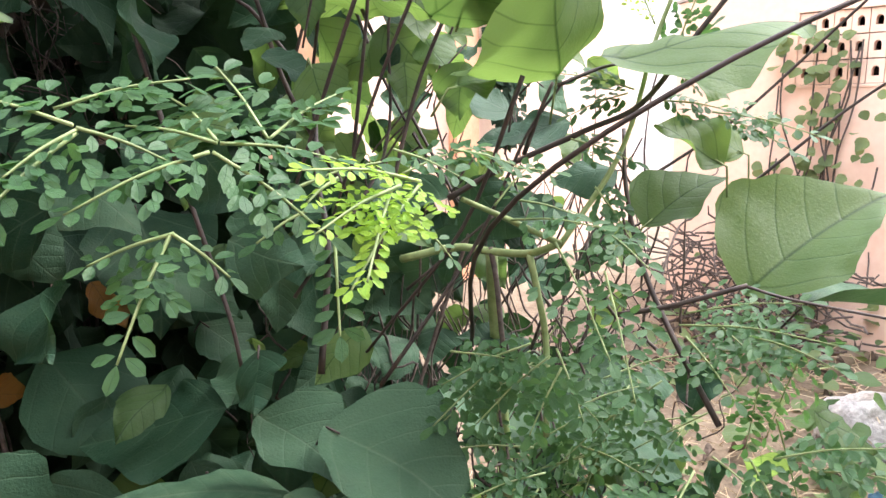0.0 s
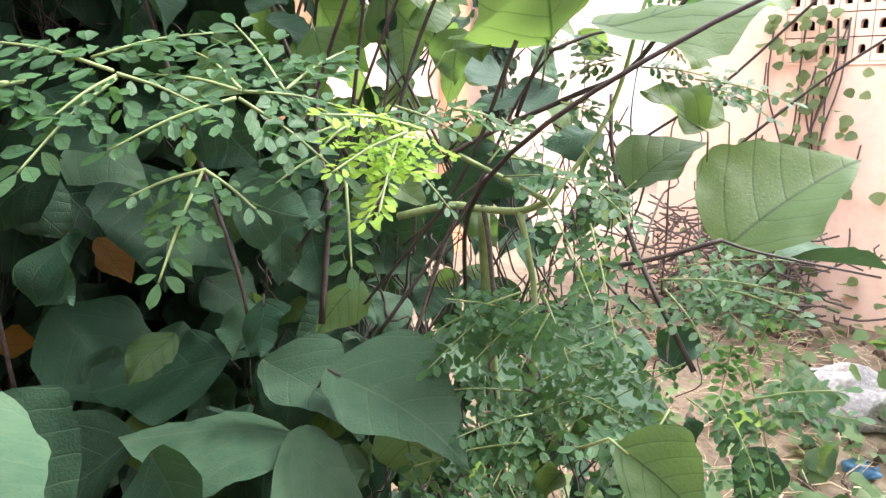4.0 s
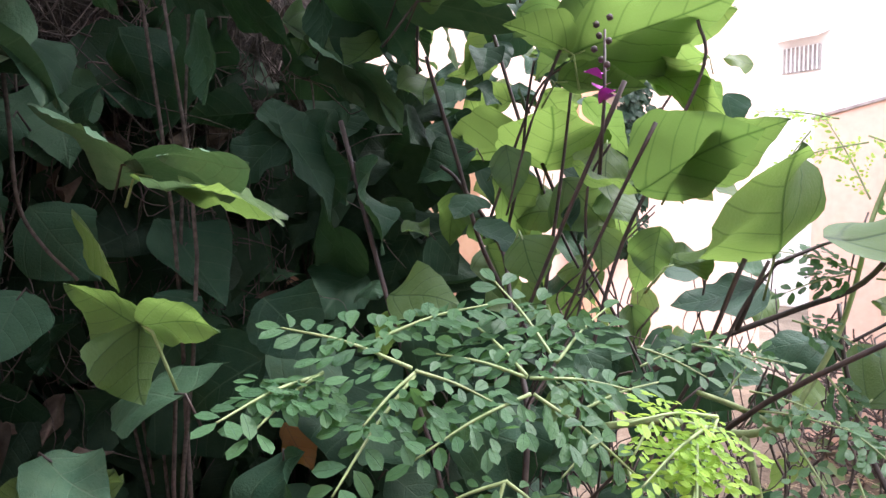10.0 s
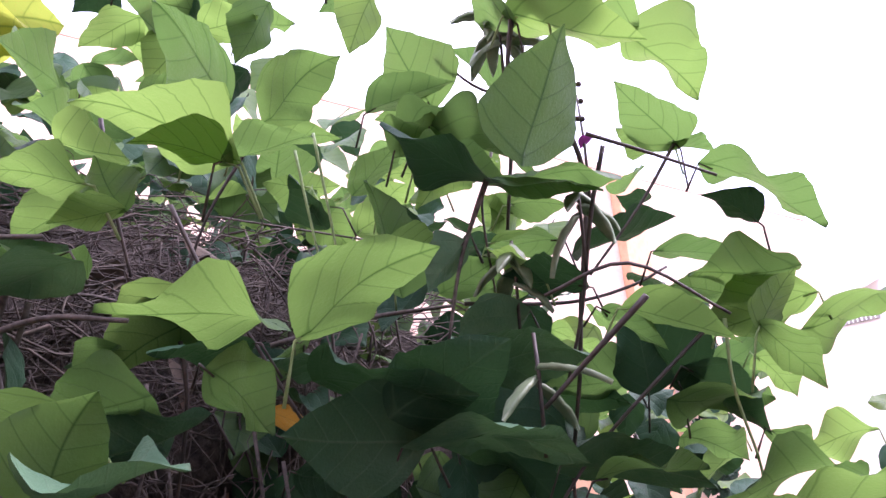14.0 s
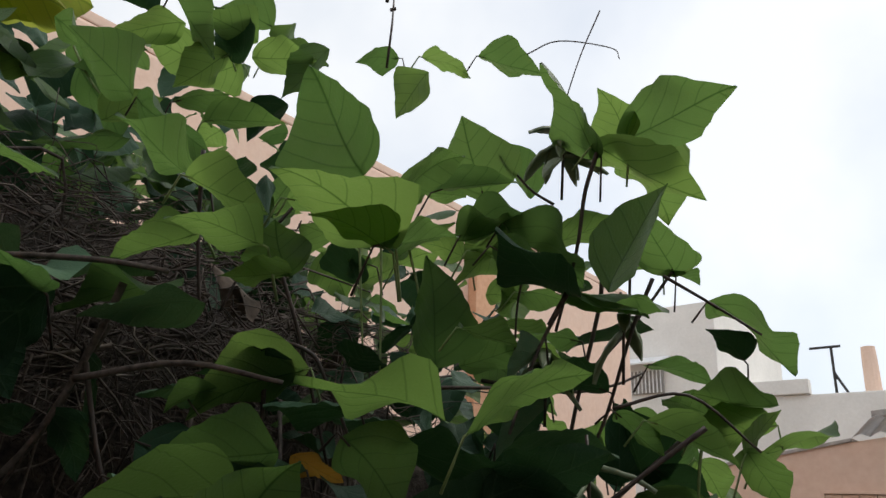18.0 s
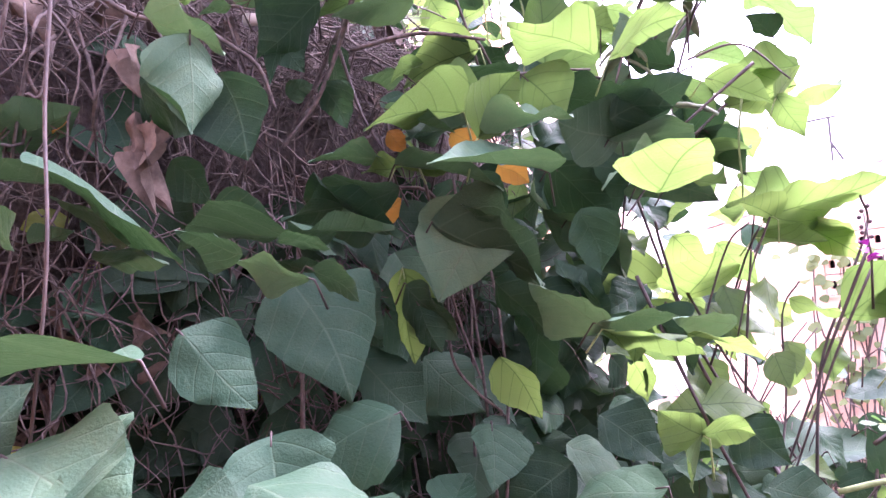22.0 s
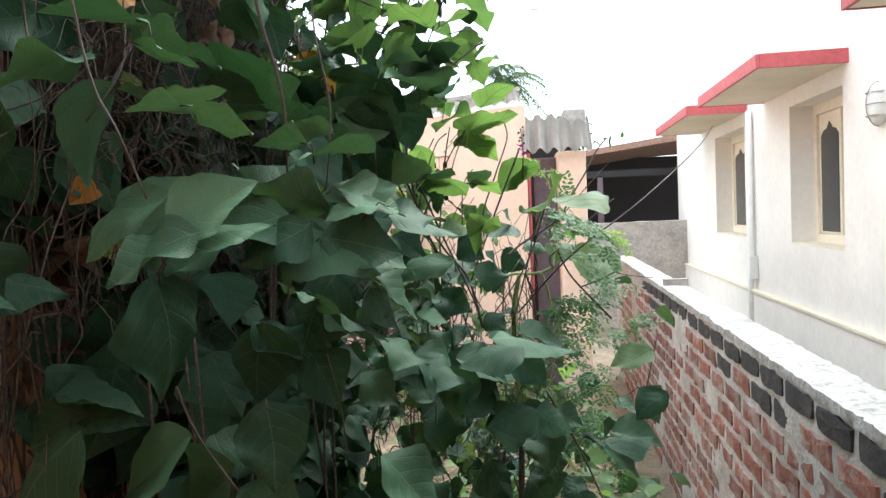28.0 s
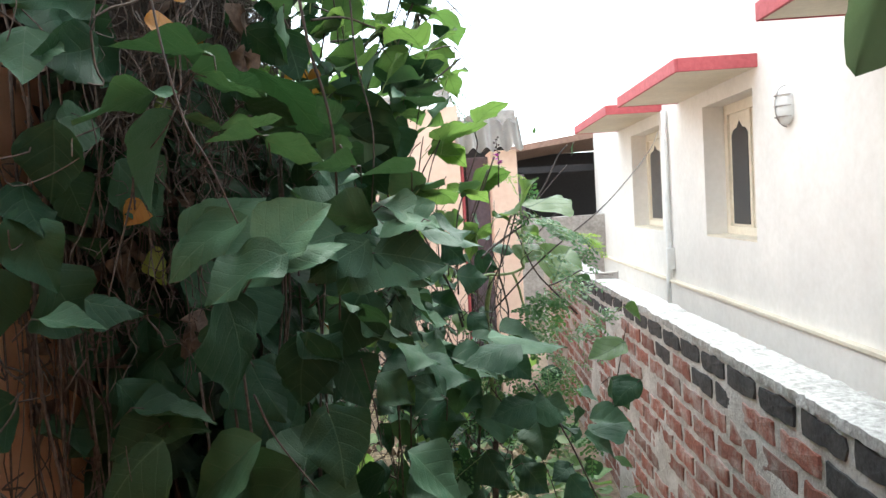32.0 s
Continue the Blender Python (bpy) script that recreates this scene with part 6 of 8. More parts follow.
leaf("hang", "G", (-0.391, 0.691, 1.796), (-0.33, 0.707, 1.773), (0.302, 0.219, 0.928), 0.92)
leaf("hang", "D", (-0.318, 0.835, 1.464), (-0.332, 0.831, 1.368), (0.047, -0.998, 0.039), 0.92)
leaf("hang", "D", (-0.278, 0.909, 1.417), (-0.243, 0.918, 1.337), (0.651, -0.733, 0.2), 0.92)
leaf("hang", "D", (-0.482, 0.664, 1.424), (-0.403, 0.685, 1.406), (0.241, -0.081, 0.967), 0.92)
leaf("hang", "D", (-0.28, 0.718, 1.393), (-0.26, 0.658, 1.327), (0.007, -0.738, 0.675), 0.95)
leaf("hang", "D", (-0.464, 0.668, 1.4), (-0.521, 0.653, 1.371), (0.08, -0.935, 0.346), 0.98)
leaf("hang", "P", (-0.25, 0.917, 1.478), (-0.17, 0.938, 1.435), (0.499, -0.125, 0.857), 0.92)
leaf("hang", "G", (-0.213, 0.965, 1.503), (-0.143, 0.984, 1.433), (0.714, -0.118, 0.69), 0.92)
leaf("hang", "G", (-0.206, 1.055, 1.416), (-0.133, 1.074, 1.366), (0.586, -0.166, 0.793), 0.92)
leaf("hang", "D", (-0.165, 1.129, 1.376), (-0.071, 1.154, 1.316), (0.561, -0.182, 0.807), 0.92)
leaf("hang", "D", (0.009, 1.176, 1.37), (-0.094, 1.148, 1.353), (-0.051, -0.366, 0.929), 0.92)
leaf("hang", "P", (-0.021, 1.231, 1.376), (0.126, 1.271, 1.357), (0.141, -0.037, 0.989), 0.92)
leaf("hang", "D", (0.033, 1.182, 1.258), (-0.046, 1.16, 1.246), (0.062, -0.644, 0.763), 0.92)
leaf("hang", "D", (0.041, 1.184, 1.253), (0.104, 1.201, 1.219), (0.5, -0.625, 0.599), 0.92)
leaf("hang", "D", (0.182, 1.348, 1.152), (0.274, 1.373, 1.163), (-0.058, -0.223, 0.973), 0.92)
leaf("hang", "D", (0.293, 1.379, 1.237), (0.233, 1.362, 1.195), (-0.281, -0.681, 0.676), 0.92)
leaf("hang", "L", (0.279, 1.439, 1.31), (0.195, 1.416, 1.29), (-0.063, -0.503, 0.862), 0.92)
leaf("hang", "L", (0.312, 1.511, 1.377), (0.357, 1.523, 1.348), (0.541, -0.624, 0.564), 0.92)
leaf("hang", "G", (-0.382, 0.883, 1.792), (-0.319, 0.9, 1.769), (0.15, 0.552, 0.821), 0.92)
leaf("hang", "D", (-0.391, 0.945, 1.908), (-0.337, 0.959, 1.859), (0.174, 0.878, 0.446), 0.92)
leaf("hang", "D", (-0.524, 0.653, 1.551), (-0.47, 0.668, 1.536), (0.368, -0.526, 0.767), 0.92)
leaf("hang", "G", (-0.543, 0.585, 1.54), (-0.484, 0.601, 1.529), (0.204, -0.142, 0.969), 0.92)
leaf("hang", "G", (-0.46, 0.643, 1.385), (-0.532, 0.635, 1.312), (-0.326, -0.849, 0.415), 0.92)
leaf("hang", "G", (-0.366, 0.696, 1.364), (-0.453, 0.689, 1.31), (-0.37, -0.621, 0.692), 0.92)
leaf("hang", "G", (-0.323, 0.708, 1.323), (-0.404, 0.699, 1.241), (-0.502, -0.646, 0.575), 0.92)
leaf("hang", "G", (-0.304, 0.707, 1.302), (-0.23, 0.708, 1.259), (0.384, -0.657, 0.648), 1.01)
leaf("hang", "G", (-0.314, 0.721, 1.319), (-0.302, 0.791, 1.375), (-0.049, -0.617, 0.786), 0.99)
leaf("hang", "G", (-0.475, 0.669, 1.395), (-0.412, 0.672, 1.402), (-0.073, -0.533, 0.843), 0.92)
leaf("hang", "G", (-0.243, 0.9, 1.517), (-0.293, 0.892, 1.42), (-0.271, -0.936, 0.225), 0.92)
leaf("hang", "D", (-0.341, 0.891, 1.445), (-0.293, 0.888, 1.371), (0.485, -0.802, 0.348), 0.96)
leaf("hang", "D", (-0.406, 0.887, 1.422), (-0.352, 0.837, 1.357), (0.291, -0.624, 0.725), 0.95)
leaf("hang", "D", (-0.076, 1.208, 1.325), (-0.109, 1.201, 1.241), (-0.345, -0.914, 0.212), 0.98)
leaf("hang", "G", (-0.187, 0.947, 1.254), (-0.11, 0.945, 1.175), (0.632, -0.451, 0.63), 0.92)
leaf("hang", "G", (-0.238, 1.077, 1.351), (-0.181, 1.076, 1.302), (0.467, -0.685, 0.559), 0.92)
leaf("hang", "G", (-0.133, 1.079, 1.311), (-0.18, 1.08, 1.35), (0.433, -0.723, 0.539), 0.92)
leaf("right", "L", (0.221, 1.893, 1.42), (0.3, 1.996, 1.522), (0.112, -0.741, 0.662), 0.92)
leaf("right", "G", (-0.111, 1.31, 1.518), (-0.212, 1.285, 1.501), (-0.049, -0.43, 0.902), 0.92)
leaf("right", "D", (-0.137, 1.404, 1.446), (-0.075, 1.374, 1.413), (-0.066, -0.796, 0.601), 0.95)
leaf("right", "G", (-0.069, 1.525, 1.477), (0.001, 1.542, 1.464), (0.291, -0.838, 0.462), 0.94)
leaf("right", "P", (-0.158, 1.192, 1.431), (-0.11, 1.204, 1.414), (0.383, -0.407, 0.829), 0.92)
leaf("right", "G", (-0.097, 1.306, 1.327), (0.001, 1.329, 1.289), (0.412, -0.457, 0.788), 0.92)
leaf("right", "G", (-0.162, 1.188, 1.359), (-0.072, 1.208, 1.302), (0.553, -0.424, 0.717), 0.92)
leaf("right", "G", (-0.092, 1.406, 1.196), (-0.042, 1.483, 1.229), (0.199, -0.485, 0.851), 0.99)
leaf("right", "G", (-0.05, 1.415, 1.168), (0.041, 1.438, 1.179), (0.098, -0.726, 0.68), 1.11)
leaf("right", "G", (0.049, 1.439, 1.162), (0.13, 1.458, 1.131), (0.386, -0.726, 0.57), 0.94)
leaf("right", "D", (-0.164, 1.285, 1.213), (-0.086, 1.239, 1.219), (-0.443, -0.658, 0.609), 0.95)
leaf("right", "G", (0.03, 1.545, 1.334), (0.153, 1.574, 1.308), (0.253, -0.225, 0.941), 0.92)
leaf("right", "G", (-0.041, 1.527, 1.33), (0.047, 1.548, 1.306), (0.303, -0.223, 0.927), 0.92)
leaf("right", "L", (0.015, 1.641, 1.26), (0.061, 1.611, 1.216), (0.362, -0.547, 0.755), 1.22)
leaf("right", "D", (-0.047, 1.527, 1.384), (-0.011, 1.498, 1.351), (-0.001, -0.738, 0.675), 0.95)
leaf("right", "D", (-0.183, 1.505, 1.684), (-0.143, 1.512, 1.609), (0.563, 0.739, 0.369), 0.92)
leaf("right", "D", (-0.232, 1.437, 1.561), (-0.166, 1.451, 1.514), (0.541, -0.628, 0.559), 0.92)
leaf("right", "L", (-0.136, 1.513, 1.572), (-0.073, 1.528, 1.578), (0.102, -0.657, 0.747), 0.92)
leaf("right", "D", (-0.101, 1.52, 1.552), (-0.05, 1.531, 1.504), (0.392, -0.894, 0.217), 0.93)
leaf("right", "D", (-0.005, 1.749, 1.51), (0.053, 1.762, 1.466), (0.365, -0.904, 0.223), 0.91)
leaf("right", "G", (0.058, 1.275, 1.233), (-0.029, 1.276, 1.213), (-0.161, -0.719, 0.677), 0.92)
leaf("right", "G", (0.056, 1.269, 1.197), (0.051, 1.2, 1.149), (-0.438, -0.492, 0.752), 0.99)
leaf("right", "G", (0.076, 1.274, 1.233), (0.126, 1.267, 1.208), (0.248, -0.687, 0.683), 0.92)
leaf("right", "D", (0.025, 1.257, 1.113), (0.069, 1.246, 1.061), (0.28, -0.865, 0.416), 0.96)
leaf("right", "D", (0.116, 1.248, 1.087), (0.163, 1.236, 1.031), (0.279, -0.867, 0.412), 0.92)
leaf("right", "D", (0.123, 1.299, 1.094), (0.084, 1.26, 1.088), (0.414, -0.515, 0.75), 0.97)
leaf("right", "G", (0.273, 1.514, 1.211), (0.319, 1.501, 1.146), (0.374, -0.825, 0.424), 0.92)
leaf("right", "G", (0.21, 1.455, 1.139), (0.308, 1.448, 1.125), (0.088, -0.471, 0.878), 0.92)
leaf("right", "G", (0.183, 1.402, 1.121), (0.251, 1.392, 1.08), (0.402, -0.479, 0.78), 0.92)
leaf("right", "D", (0.009, 1.391, 1.308), (0.068, 1.38, 1.258), (0.178, -0.896, 0.407), 0.98)
leaf("right", "D", (-0.046, 1.265, 1.141), (-0.003, 1.251, 1.072), (0.401, -0.82, 0.407), 0.92)
stem("top", "P", 0.0028, 0.00182, (-0.184, 1.602, 2.192), (-0.195, 1.63, 2.131), (-0.232, 1.639, 2.02), (-0.254, 1.646, 1.953), (-0.283, 1.65, 1.87), (-0.301, 1.662, 1.809))
stem("top", "P", 0.0022, 0.00143, (-0.295, 1.544, 2.029), (-0.254, 1.645, 2.028), (-0.224, 1.705, 2.042), (-0.202, 1.742, 2.061))
stem("mid", "P", 0.0022, 0.00143, (-0.311, 1.274, 1.999), (-0.329, 1.289, 1.933), (-0.362, 1.29, 1.842))
stem("top", "P", 0.0022, 0.00143, (-0.133, 1.714, 1.99), (-0.162, 1.678, 1.953), (-0.212, 1.616, 1.884), (-0.252, 1.579, 1.82))
stem("top", "G", 0.0018, 0.00117, (-0.117, 1.696, 1.982), (-0.132, 1.712, 1.923), (-0.142, 1.742, 1.864), (-0.151, 1.756, 1.825))
stem("top", "P", 0.0022, 0.00143, (-0.358, 1.216, 2.185), (-0.376, 1.234, 2.118), (-0.39, 1.255, 2.055))
stem("top", "P", 0.002, 0.0013, (-0.396, 1.363, 2.208), (-0.433, 1.333, 2.139), (-0.461, 1.321, 2.077))
stem("mid", "T", 0.002, 0.0013, (-0.139, 1.458, 2.08), (-0.164, 1.446, 2.025), (-0.189, 1.444, 1.96))
stem("top", "P", 0.002, 0.0013, (-0.146, 1.715, 2.172), (-0.179, 1.687, 2.113), (-0.22, 1.645, 2.047))
stem("top", "P", 0.0016, 0.00104, (-0.223, 1.538, 2.16), (-0.242, 1.535, 2.111), (-0.262, 1.557, 2.033))
stem("mid", "T", 0.0026, 0.00169, (-0.312, 1.351, 1.982), (-0.276, 1.42, 2.001), (-0.244, 1.491, 2.01))
stem("mid", "P", 0.002, 0.0013, (-0.298, 1.262, 2.089), (-0.293, 1.292, 2.024), (-0.293, 1.333, 1.928))
stem("top", "P", 0.0024, 0.00156, (-0.04, 1.5, 1.966), (-0.084, 1.483, 1.931), (-0.117, 1.47, 1.904))
stem("top", "P", 0.0024, 0.00156, (-0.12, 1.488, 2.228), (-0.137, 1.492, 2.189), (-0.153, 1.502, 2.136), (-0.183, 1.512, 2.063))
stem("top", "P", 0.0022, 0.00143, (-0.099, 1.551, 2.113), (-0.125, 1.554, 2.064), (-0.157, 1.561, 1.99), (-0.185, 1.563, 1.938))
stem("top", "P", 0.0018, 0.00117, (-0.201, 1.541, 2.21), (-0.22, 1.521, 2.227), (-0.238, 1.493, 2.261))
stem("top", "P", 0.0009, 0.000585, (-0.243, 1.552, 2.422), (-0.209, 1.57, 2.437), (-0.16, 1.609, 2.429), (-0.154, 1.618, 2.416))
stem("top", "P", 0.001, 0.00065, (-0.182, 1.627, 2.504), (-0.219, 1.629, 2.435), (-0.271, 1.641, 2.317))
stem("top", "G", 0.0016, 0.00104, (-0.319, 1.398, 2.194), (-0.333, 1.42, 2.118), (-0.351, 1.446, 2.025))
stem("top", "G", 0.0015, 0.000975, (-0.34, 1.388, 2.183), (-0.351, 1.409, 2.112), (-0.361, 1.429, 2.047))
stem("top", "G", 0.0015, 0.000975, (-0.337, 1.464, 2.162), (-0.338, 1.487, 2.104), (-0.356, 1.503, 2.034))
stem("top", "P", 0.0016, 0.00104, (-0.064, 1.493, 2.094), (-0.034, 1.524, 2.071), (-0.006, 1.554, 2.048))
stem("top", "P", 0.0016, 0.00104, (-0.106, 1.472, 1.981), (-0.054, 1.504, 1.993), (-0.015, 1.55, 1.951))
stem("top", "G", 0.0016, 0.00104, (-0.661, 1.186, 2.422), (-0.642, 1.228, 2.354), (-0.599, 1.282, 2.299))
stem("mid", "T", 0.004, 0.0026, (-0.468, 0.872, 2.024), (-0.432, 0.907, 2.032), (-0.412, 0.931, 2.029), (-0.394, 0.957, 2.018))
stem("mid", "T", 0.0028, 0.00182, (-0.457, 0.871, 2.017), (-0.429, 0.91, 2.004), (-0.406, 0.948, 1.98), (-0.379, 0.979, 1.978), (-0.359, 1.012, 1.957), (-0.347, 1.036, 1.937), (-0.348, 1.054, 1.9))
stem("mid", "T", 0.0026, 0.00169, (-0.39, 1.179, 2.025), (-0.432, 1.169, 1.957), (-0.47, 1.157, 1.902))
stem("mid", "P", 0.002, 0.0013, (-0.328, 1.247, 2.026), (-0.291, 1.294, 2.017), (-0.283, 1.316, 1.992), (-0.277, 1.362, 1.917))
stem("mid", "T", 0.0034, 0.00221, (-0.526, 0.898, 1.972), (-0.505, 0.935, 1.948), (-0.499, 0.958, 1.915))
stem("mid", "T", 0.003, 0.00195, (-0.436, 1.041, 2.039), (-0.392, 1.082, 2.055), (-0.34, 1.138, 2.058), (-0.308, 1.176, 2.054))
stem("right", "P", 0.0028, 0.00182, (-0.357, 1.829, 1.905), (-0.328, 1.873, 1.743), (-0.29, 1.923, 1.59), (-0.206, 2.021, 1.374))
stem("mid", "T", 0.0022, 0.00143, (-0.339, 1.196, 1.838), (-0.303, 1.228, 1.823), (-0.303, 1.239, 1.731), (-0.307, 1.246, 1.652), (-0.292, 1.263, 1.614), (-0.271, 1.283, 1.588))
stem("mid", "T", 0.0032, 0.00208, (-0.347, 1.163, 2.048), (-0.365, 1.155, 1.994), (-0.39, 1.141, 1.934), (-0.423, 1.119, 1.886))
stem("mid", "P", 0.0022, 0.00143, (-0.365, 1.155, 1.988), (-0.354, 1.173, 1.919), (-0.336, 1.195, 1.866))
stem("right", "P", 0.002, 0.0013, (-0.197, 2.038, 1.827), (-0.247, 2.009, 1.727), (-0.294, 1.987, 1.585))
stem("mid", "T", 0.0026, 0.00169, (-0.321, 1.129, 1.969), (-0.266, 1.173, 1.982), (-0.215, 1.218, 1.972))
stem("low", "P", 0.0022, 0.00143, (-0.297, 0.752, 1.992), (-0.28, 0.759, 1.848), (-0.265, 0.766, 1.781), (-0.257, 0.769, 1.727), (-0.257, 0.769, 1.665), (-0.258, 0.769, 1.589), (-0.264, 0.766, 1.496))
stem("low", "P", 0.0014, 0.00091, (-0.25, 0.772, 1.718), (-0.239, 0.777, 1.695), (-0.225, 0.783, 1.675))
stem("low", "P", 0.0013, 0.000845, (-0.251, 0.761, 1.59), (-0.273, 0.751, 1.601), (-0.285, 0.747, 1.614))
stem("right", "P", 0.0026, 0.00169, (-0.29, 1.864, 1.712), (-0.24, 1.886, 1.598), (-0.168, 1.916, 1.459), (-0.097, 1.947, 1.307))
stem("right", "P", 0.002, 0.0013, (0.025, 1.672, 1.723), (-0.022, 1.652, 1.616), (-0.086, 1.625, 1.45))
stem("right", "P", 0.0022, 0.00143, (0.092, 1.701, 1.609), (0.044, 1.681, 1.482), (-0.045, 1.643, 1.358))
stem("right", "P", 0.0018, 0.00117, (-0.09, 1.678, 1.804), (-0.117, 1.666, 1.735), (-0.141, 1.656, 1.643))
stem("low", "T", 0.0018, 0.00117, (-0.299, 1.208, 1.839), (-0.278, 1.217, 1.715), (-0.254, 1.227, 1.629))
stem("hang", "P", 0.0014, 0.00091, (-0.352, 0.652, 1.434), (-0.33, 0.649, 1.383), (-0.287, 0.647, 1.321))
stem("hang", "P", 0.0014, 0.00091, (-0.427, 0.608, 1.942), (-0.408, 0.6, 1.816), (-0.389, 0.595, 1.735), (-0.366, 0.593, 1.689), (-0.341, 0.59, 1.626))
stem("hang", "P", 0.0014, 0.00091, (-0.238, 0.81, 2.027), (-0.228, 0.803, 1.912), (-0.224, 0.797, 1.826), (-0.208, 0.791, 1.733), (-0.217, 0.784, 1.625), (-0.227, 0.777, 1.532))
stem("hang", "P", 0.0013, 0.000845, (-0.252, 0.893, 1.42), (-0.235, 0.889, 1.346), (-0.229, 0.885, 1.289))
stem("right", "P", 0.0016, 0.00104, (-0.017, 1.455, 1.227), (0.081, 1.449, 1.076), (0.129, 1.44, 0.927))
stem("right", "P", 0.0026, 0.00169, (-0.207, 1.501, 1.732), (-0.145, 1.51, 1.573), (-0.08, 1.52, 1.423), (-0.065, 1.522, 1.371))
stem("right", "P", 0.0022, 0.00143, (0.036, 1.614, 1.75), (-0.022, 1.594, 1.612), (-0.084, 1.573, 1.456))
stem("right", "P", 0.0022, 0.00143, (0.062, 1.33, 1.261), (0.123, 1.308, 1.146), (0.182, 1.282, 1.005), (0.261, 1.252, 0.844))
stem("right", "P", 0.0018, 0.00117, (0.251, 1.496, 1.095), (0.283, 1.514, 1.213), (0.315, 1.532, 1.331))
stem("right", "P", 0.0030, 0.0020, (0, 1.71, 1.501), (0.036, 1.743, 1.528), (0.097, 1.787, 1.562), (0.136, 1.819, 1.586), (0.169, 1.844, 1.64), (0.208, 1.864, 1.698), (0.243, 1.884, 1.759), (0.272, 1.886, 1.791))
stem("right", "P", 0.0023, 0.0016, (0.062, 1.744, 1.542), (0.076, 1.747, 1.579), (0.085, 1.754, 1.605))
stem("right", "P", 0.0020, 0.0013, (0.089, 1.756, 1.602), (0.108, 1.787, 1.616), (0.113, 1.817, 1.622))
stem("right", "P", 0.0027, 0.0013, (-0.165, 1.733, 1.503), (-0.165, 1.741, 1.564), (-0.154, 1.752, 1.684), (-0.14, 1.75, 1.774), (-0.13, 1.746, 1.822))
stem("right", "P", 0.0030, 0.0020, (-0.16, 1.724, 1.491), (-0.206, 1.684, 1.603), (-0.221, 1.659, 1.699), (-0.228, 1.63, 1.783), (-0.228, 1.619, 1.812))
stem("right", "P", 0.0020, 0.0013, (-0.212, 1.689, 1.616), (-0.193, 1.707, 1.696), (-0.164, 1.724, 1.779), (-0.138, 1.743, 1.807))
stem("right", "P", 0.0020, 0.0013, (0.049, 1.984, 1.496), (0.135, 2.03, 1.567), (0.229, 2.06, 1.666), (0.306, 2.071, 1.744))
stem("right", "P", 0.0020, 0.0013, (0.154, 2.029, 1.493), (0.214, 2.055, 1.554), (0.256, 2.068, 1.592), (0.313, 2.08, 1.635))
stem("right", "P", 0.0023, 0.0020, (0.171, 1.723, 1.417), (0.212, 1.738, 1.429), (0.263, 1.755, 1.45))
stem("right", "P", 0.0013, 0.0010, (0.263, 1.755, 1.449), (0.289, 1.777, 1.439), (0.366, 1.817, 1.425))
stem("right", "P", 0.0027, 0.0020, (0.249, 1.753, 1.334), (0.197, 1.774, 1.392), (0.154, 1.797, 1.445), (0.126, 1.815, 1.508), (0.108, 1.839, 1.563))
stem("right", "G", 0.0040, 0.0034, (-0.043, 1.689, 1.441), (0.01, 1.708, 1.456), (0.042, 1.722, 1.454), (0.08, 1.729, 1.456), (0.11, 1.732, 1.468))
stem("right", "G", 0.0034, 0.0027, (0.08, 1.729, 1.456), (0.093, 1.726, 1.418), (0.102, 1.726, 1.375), (0.12, 1.702, 1.303))
stem("right", "T", 0.0028, 0.0023, (0.041, 1.722, 1.458), (0.05, 1.72, 1.428), (0.061, 1.716, 1.37), (0.061, 1.722, 1.337))
stem("right", "T", 0.0023, 0.0019, (-0.007, 1.748, 1.462), (-0.016, 1.714, 1.38), (-0.017, 1.681, 1.314), (-0.021, 1.653, 1.274))
stem("right", "G", 0.0030, 0.0020, (0.11, 1.732, 1.468), (0.098, 1.681, 1.492), (0.116, 1.599, 1.519))
stem("right", "G", 0.0027, 0.0020, (0.11, 1.731, 1.465), (0.12, 1.796, 1.526), (0.124, 1.83, 1.577), (0.129, 1.852, 1.641), (0.142, 1.871, 1.699))
stem("right", "P", 0.0013, 0.0013, (-0.036, 1.841, 1.534), (-0.033, 1.846, 1.567), (-0.03, 1.85, 1.601))
stem("right", "T", 0.0012, 0.0009, (-0.152, 1.752, 1.537), (-0.12, 1.787, 1.592), (-0.08, 1.822, 1.647))
stem("right", "T", 0.0014, 0.0009, (-0.172, 1.782, 1.519), (-0.13, 1.828, 1.612), (-0.101, 1.852, 1.655))
stem("right", "P", 0.0034, 0.0020, (-0.063, 1.603, 1.343), (-0.094, 1.641, 1.455), (-0.142, 1.668, 1.514), (-0.202, 1.709, 1.601), (-0.229, 1.668, 1.678), (-0.235, 1.645, 1.697))
stem("right", "P", 0.0020, 0.0013, (-0.202, 1.709, 1.601), (-0.157, 1.691, 1.692), (-0.122, 1.665, 1.754), (-0.095, 1.647, 1.79))
stem("right", "P", 0.0023, 0.0016, (-0.067, 1.671, 1.415), (-0.058, 1.724, 1.592), (-0.025, 1.75, 1.693), (0.009, 1.769, 1.786), (0.005, 1.763, 1.828))
stem("right", "P", 0.0020, 0.0013, (0.004, 1.616, 1.345), (0.041, 1.696, 1.458), (0.068, 1.74, 1.56), (0.089, 1.764, 1.605))
stem("right", "P", 0.0020, 0.0013, (-0.106, 1.608, 1.408), (-0.109, 1.73, 1.536), (-0.103, 1.736, 1.67), (-0.077, 1.74, 1.716))
stem("right", "P", 0.0016, 0.0013, (-0.026, 1.679, 1.415), (0.029, 1.749, 1.487))

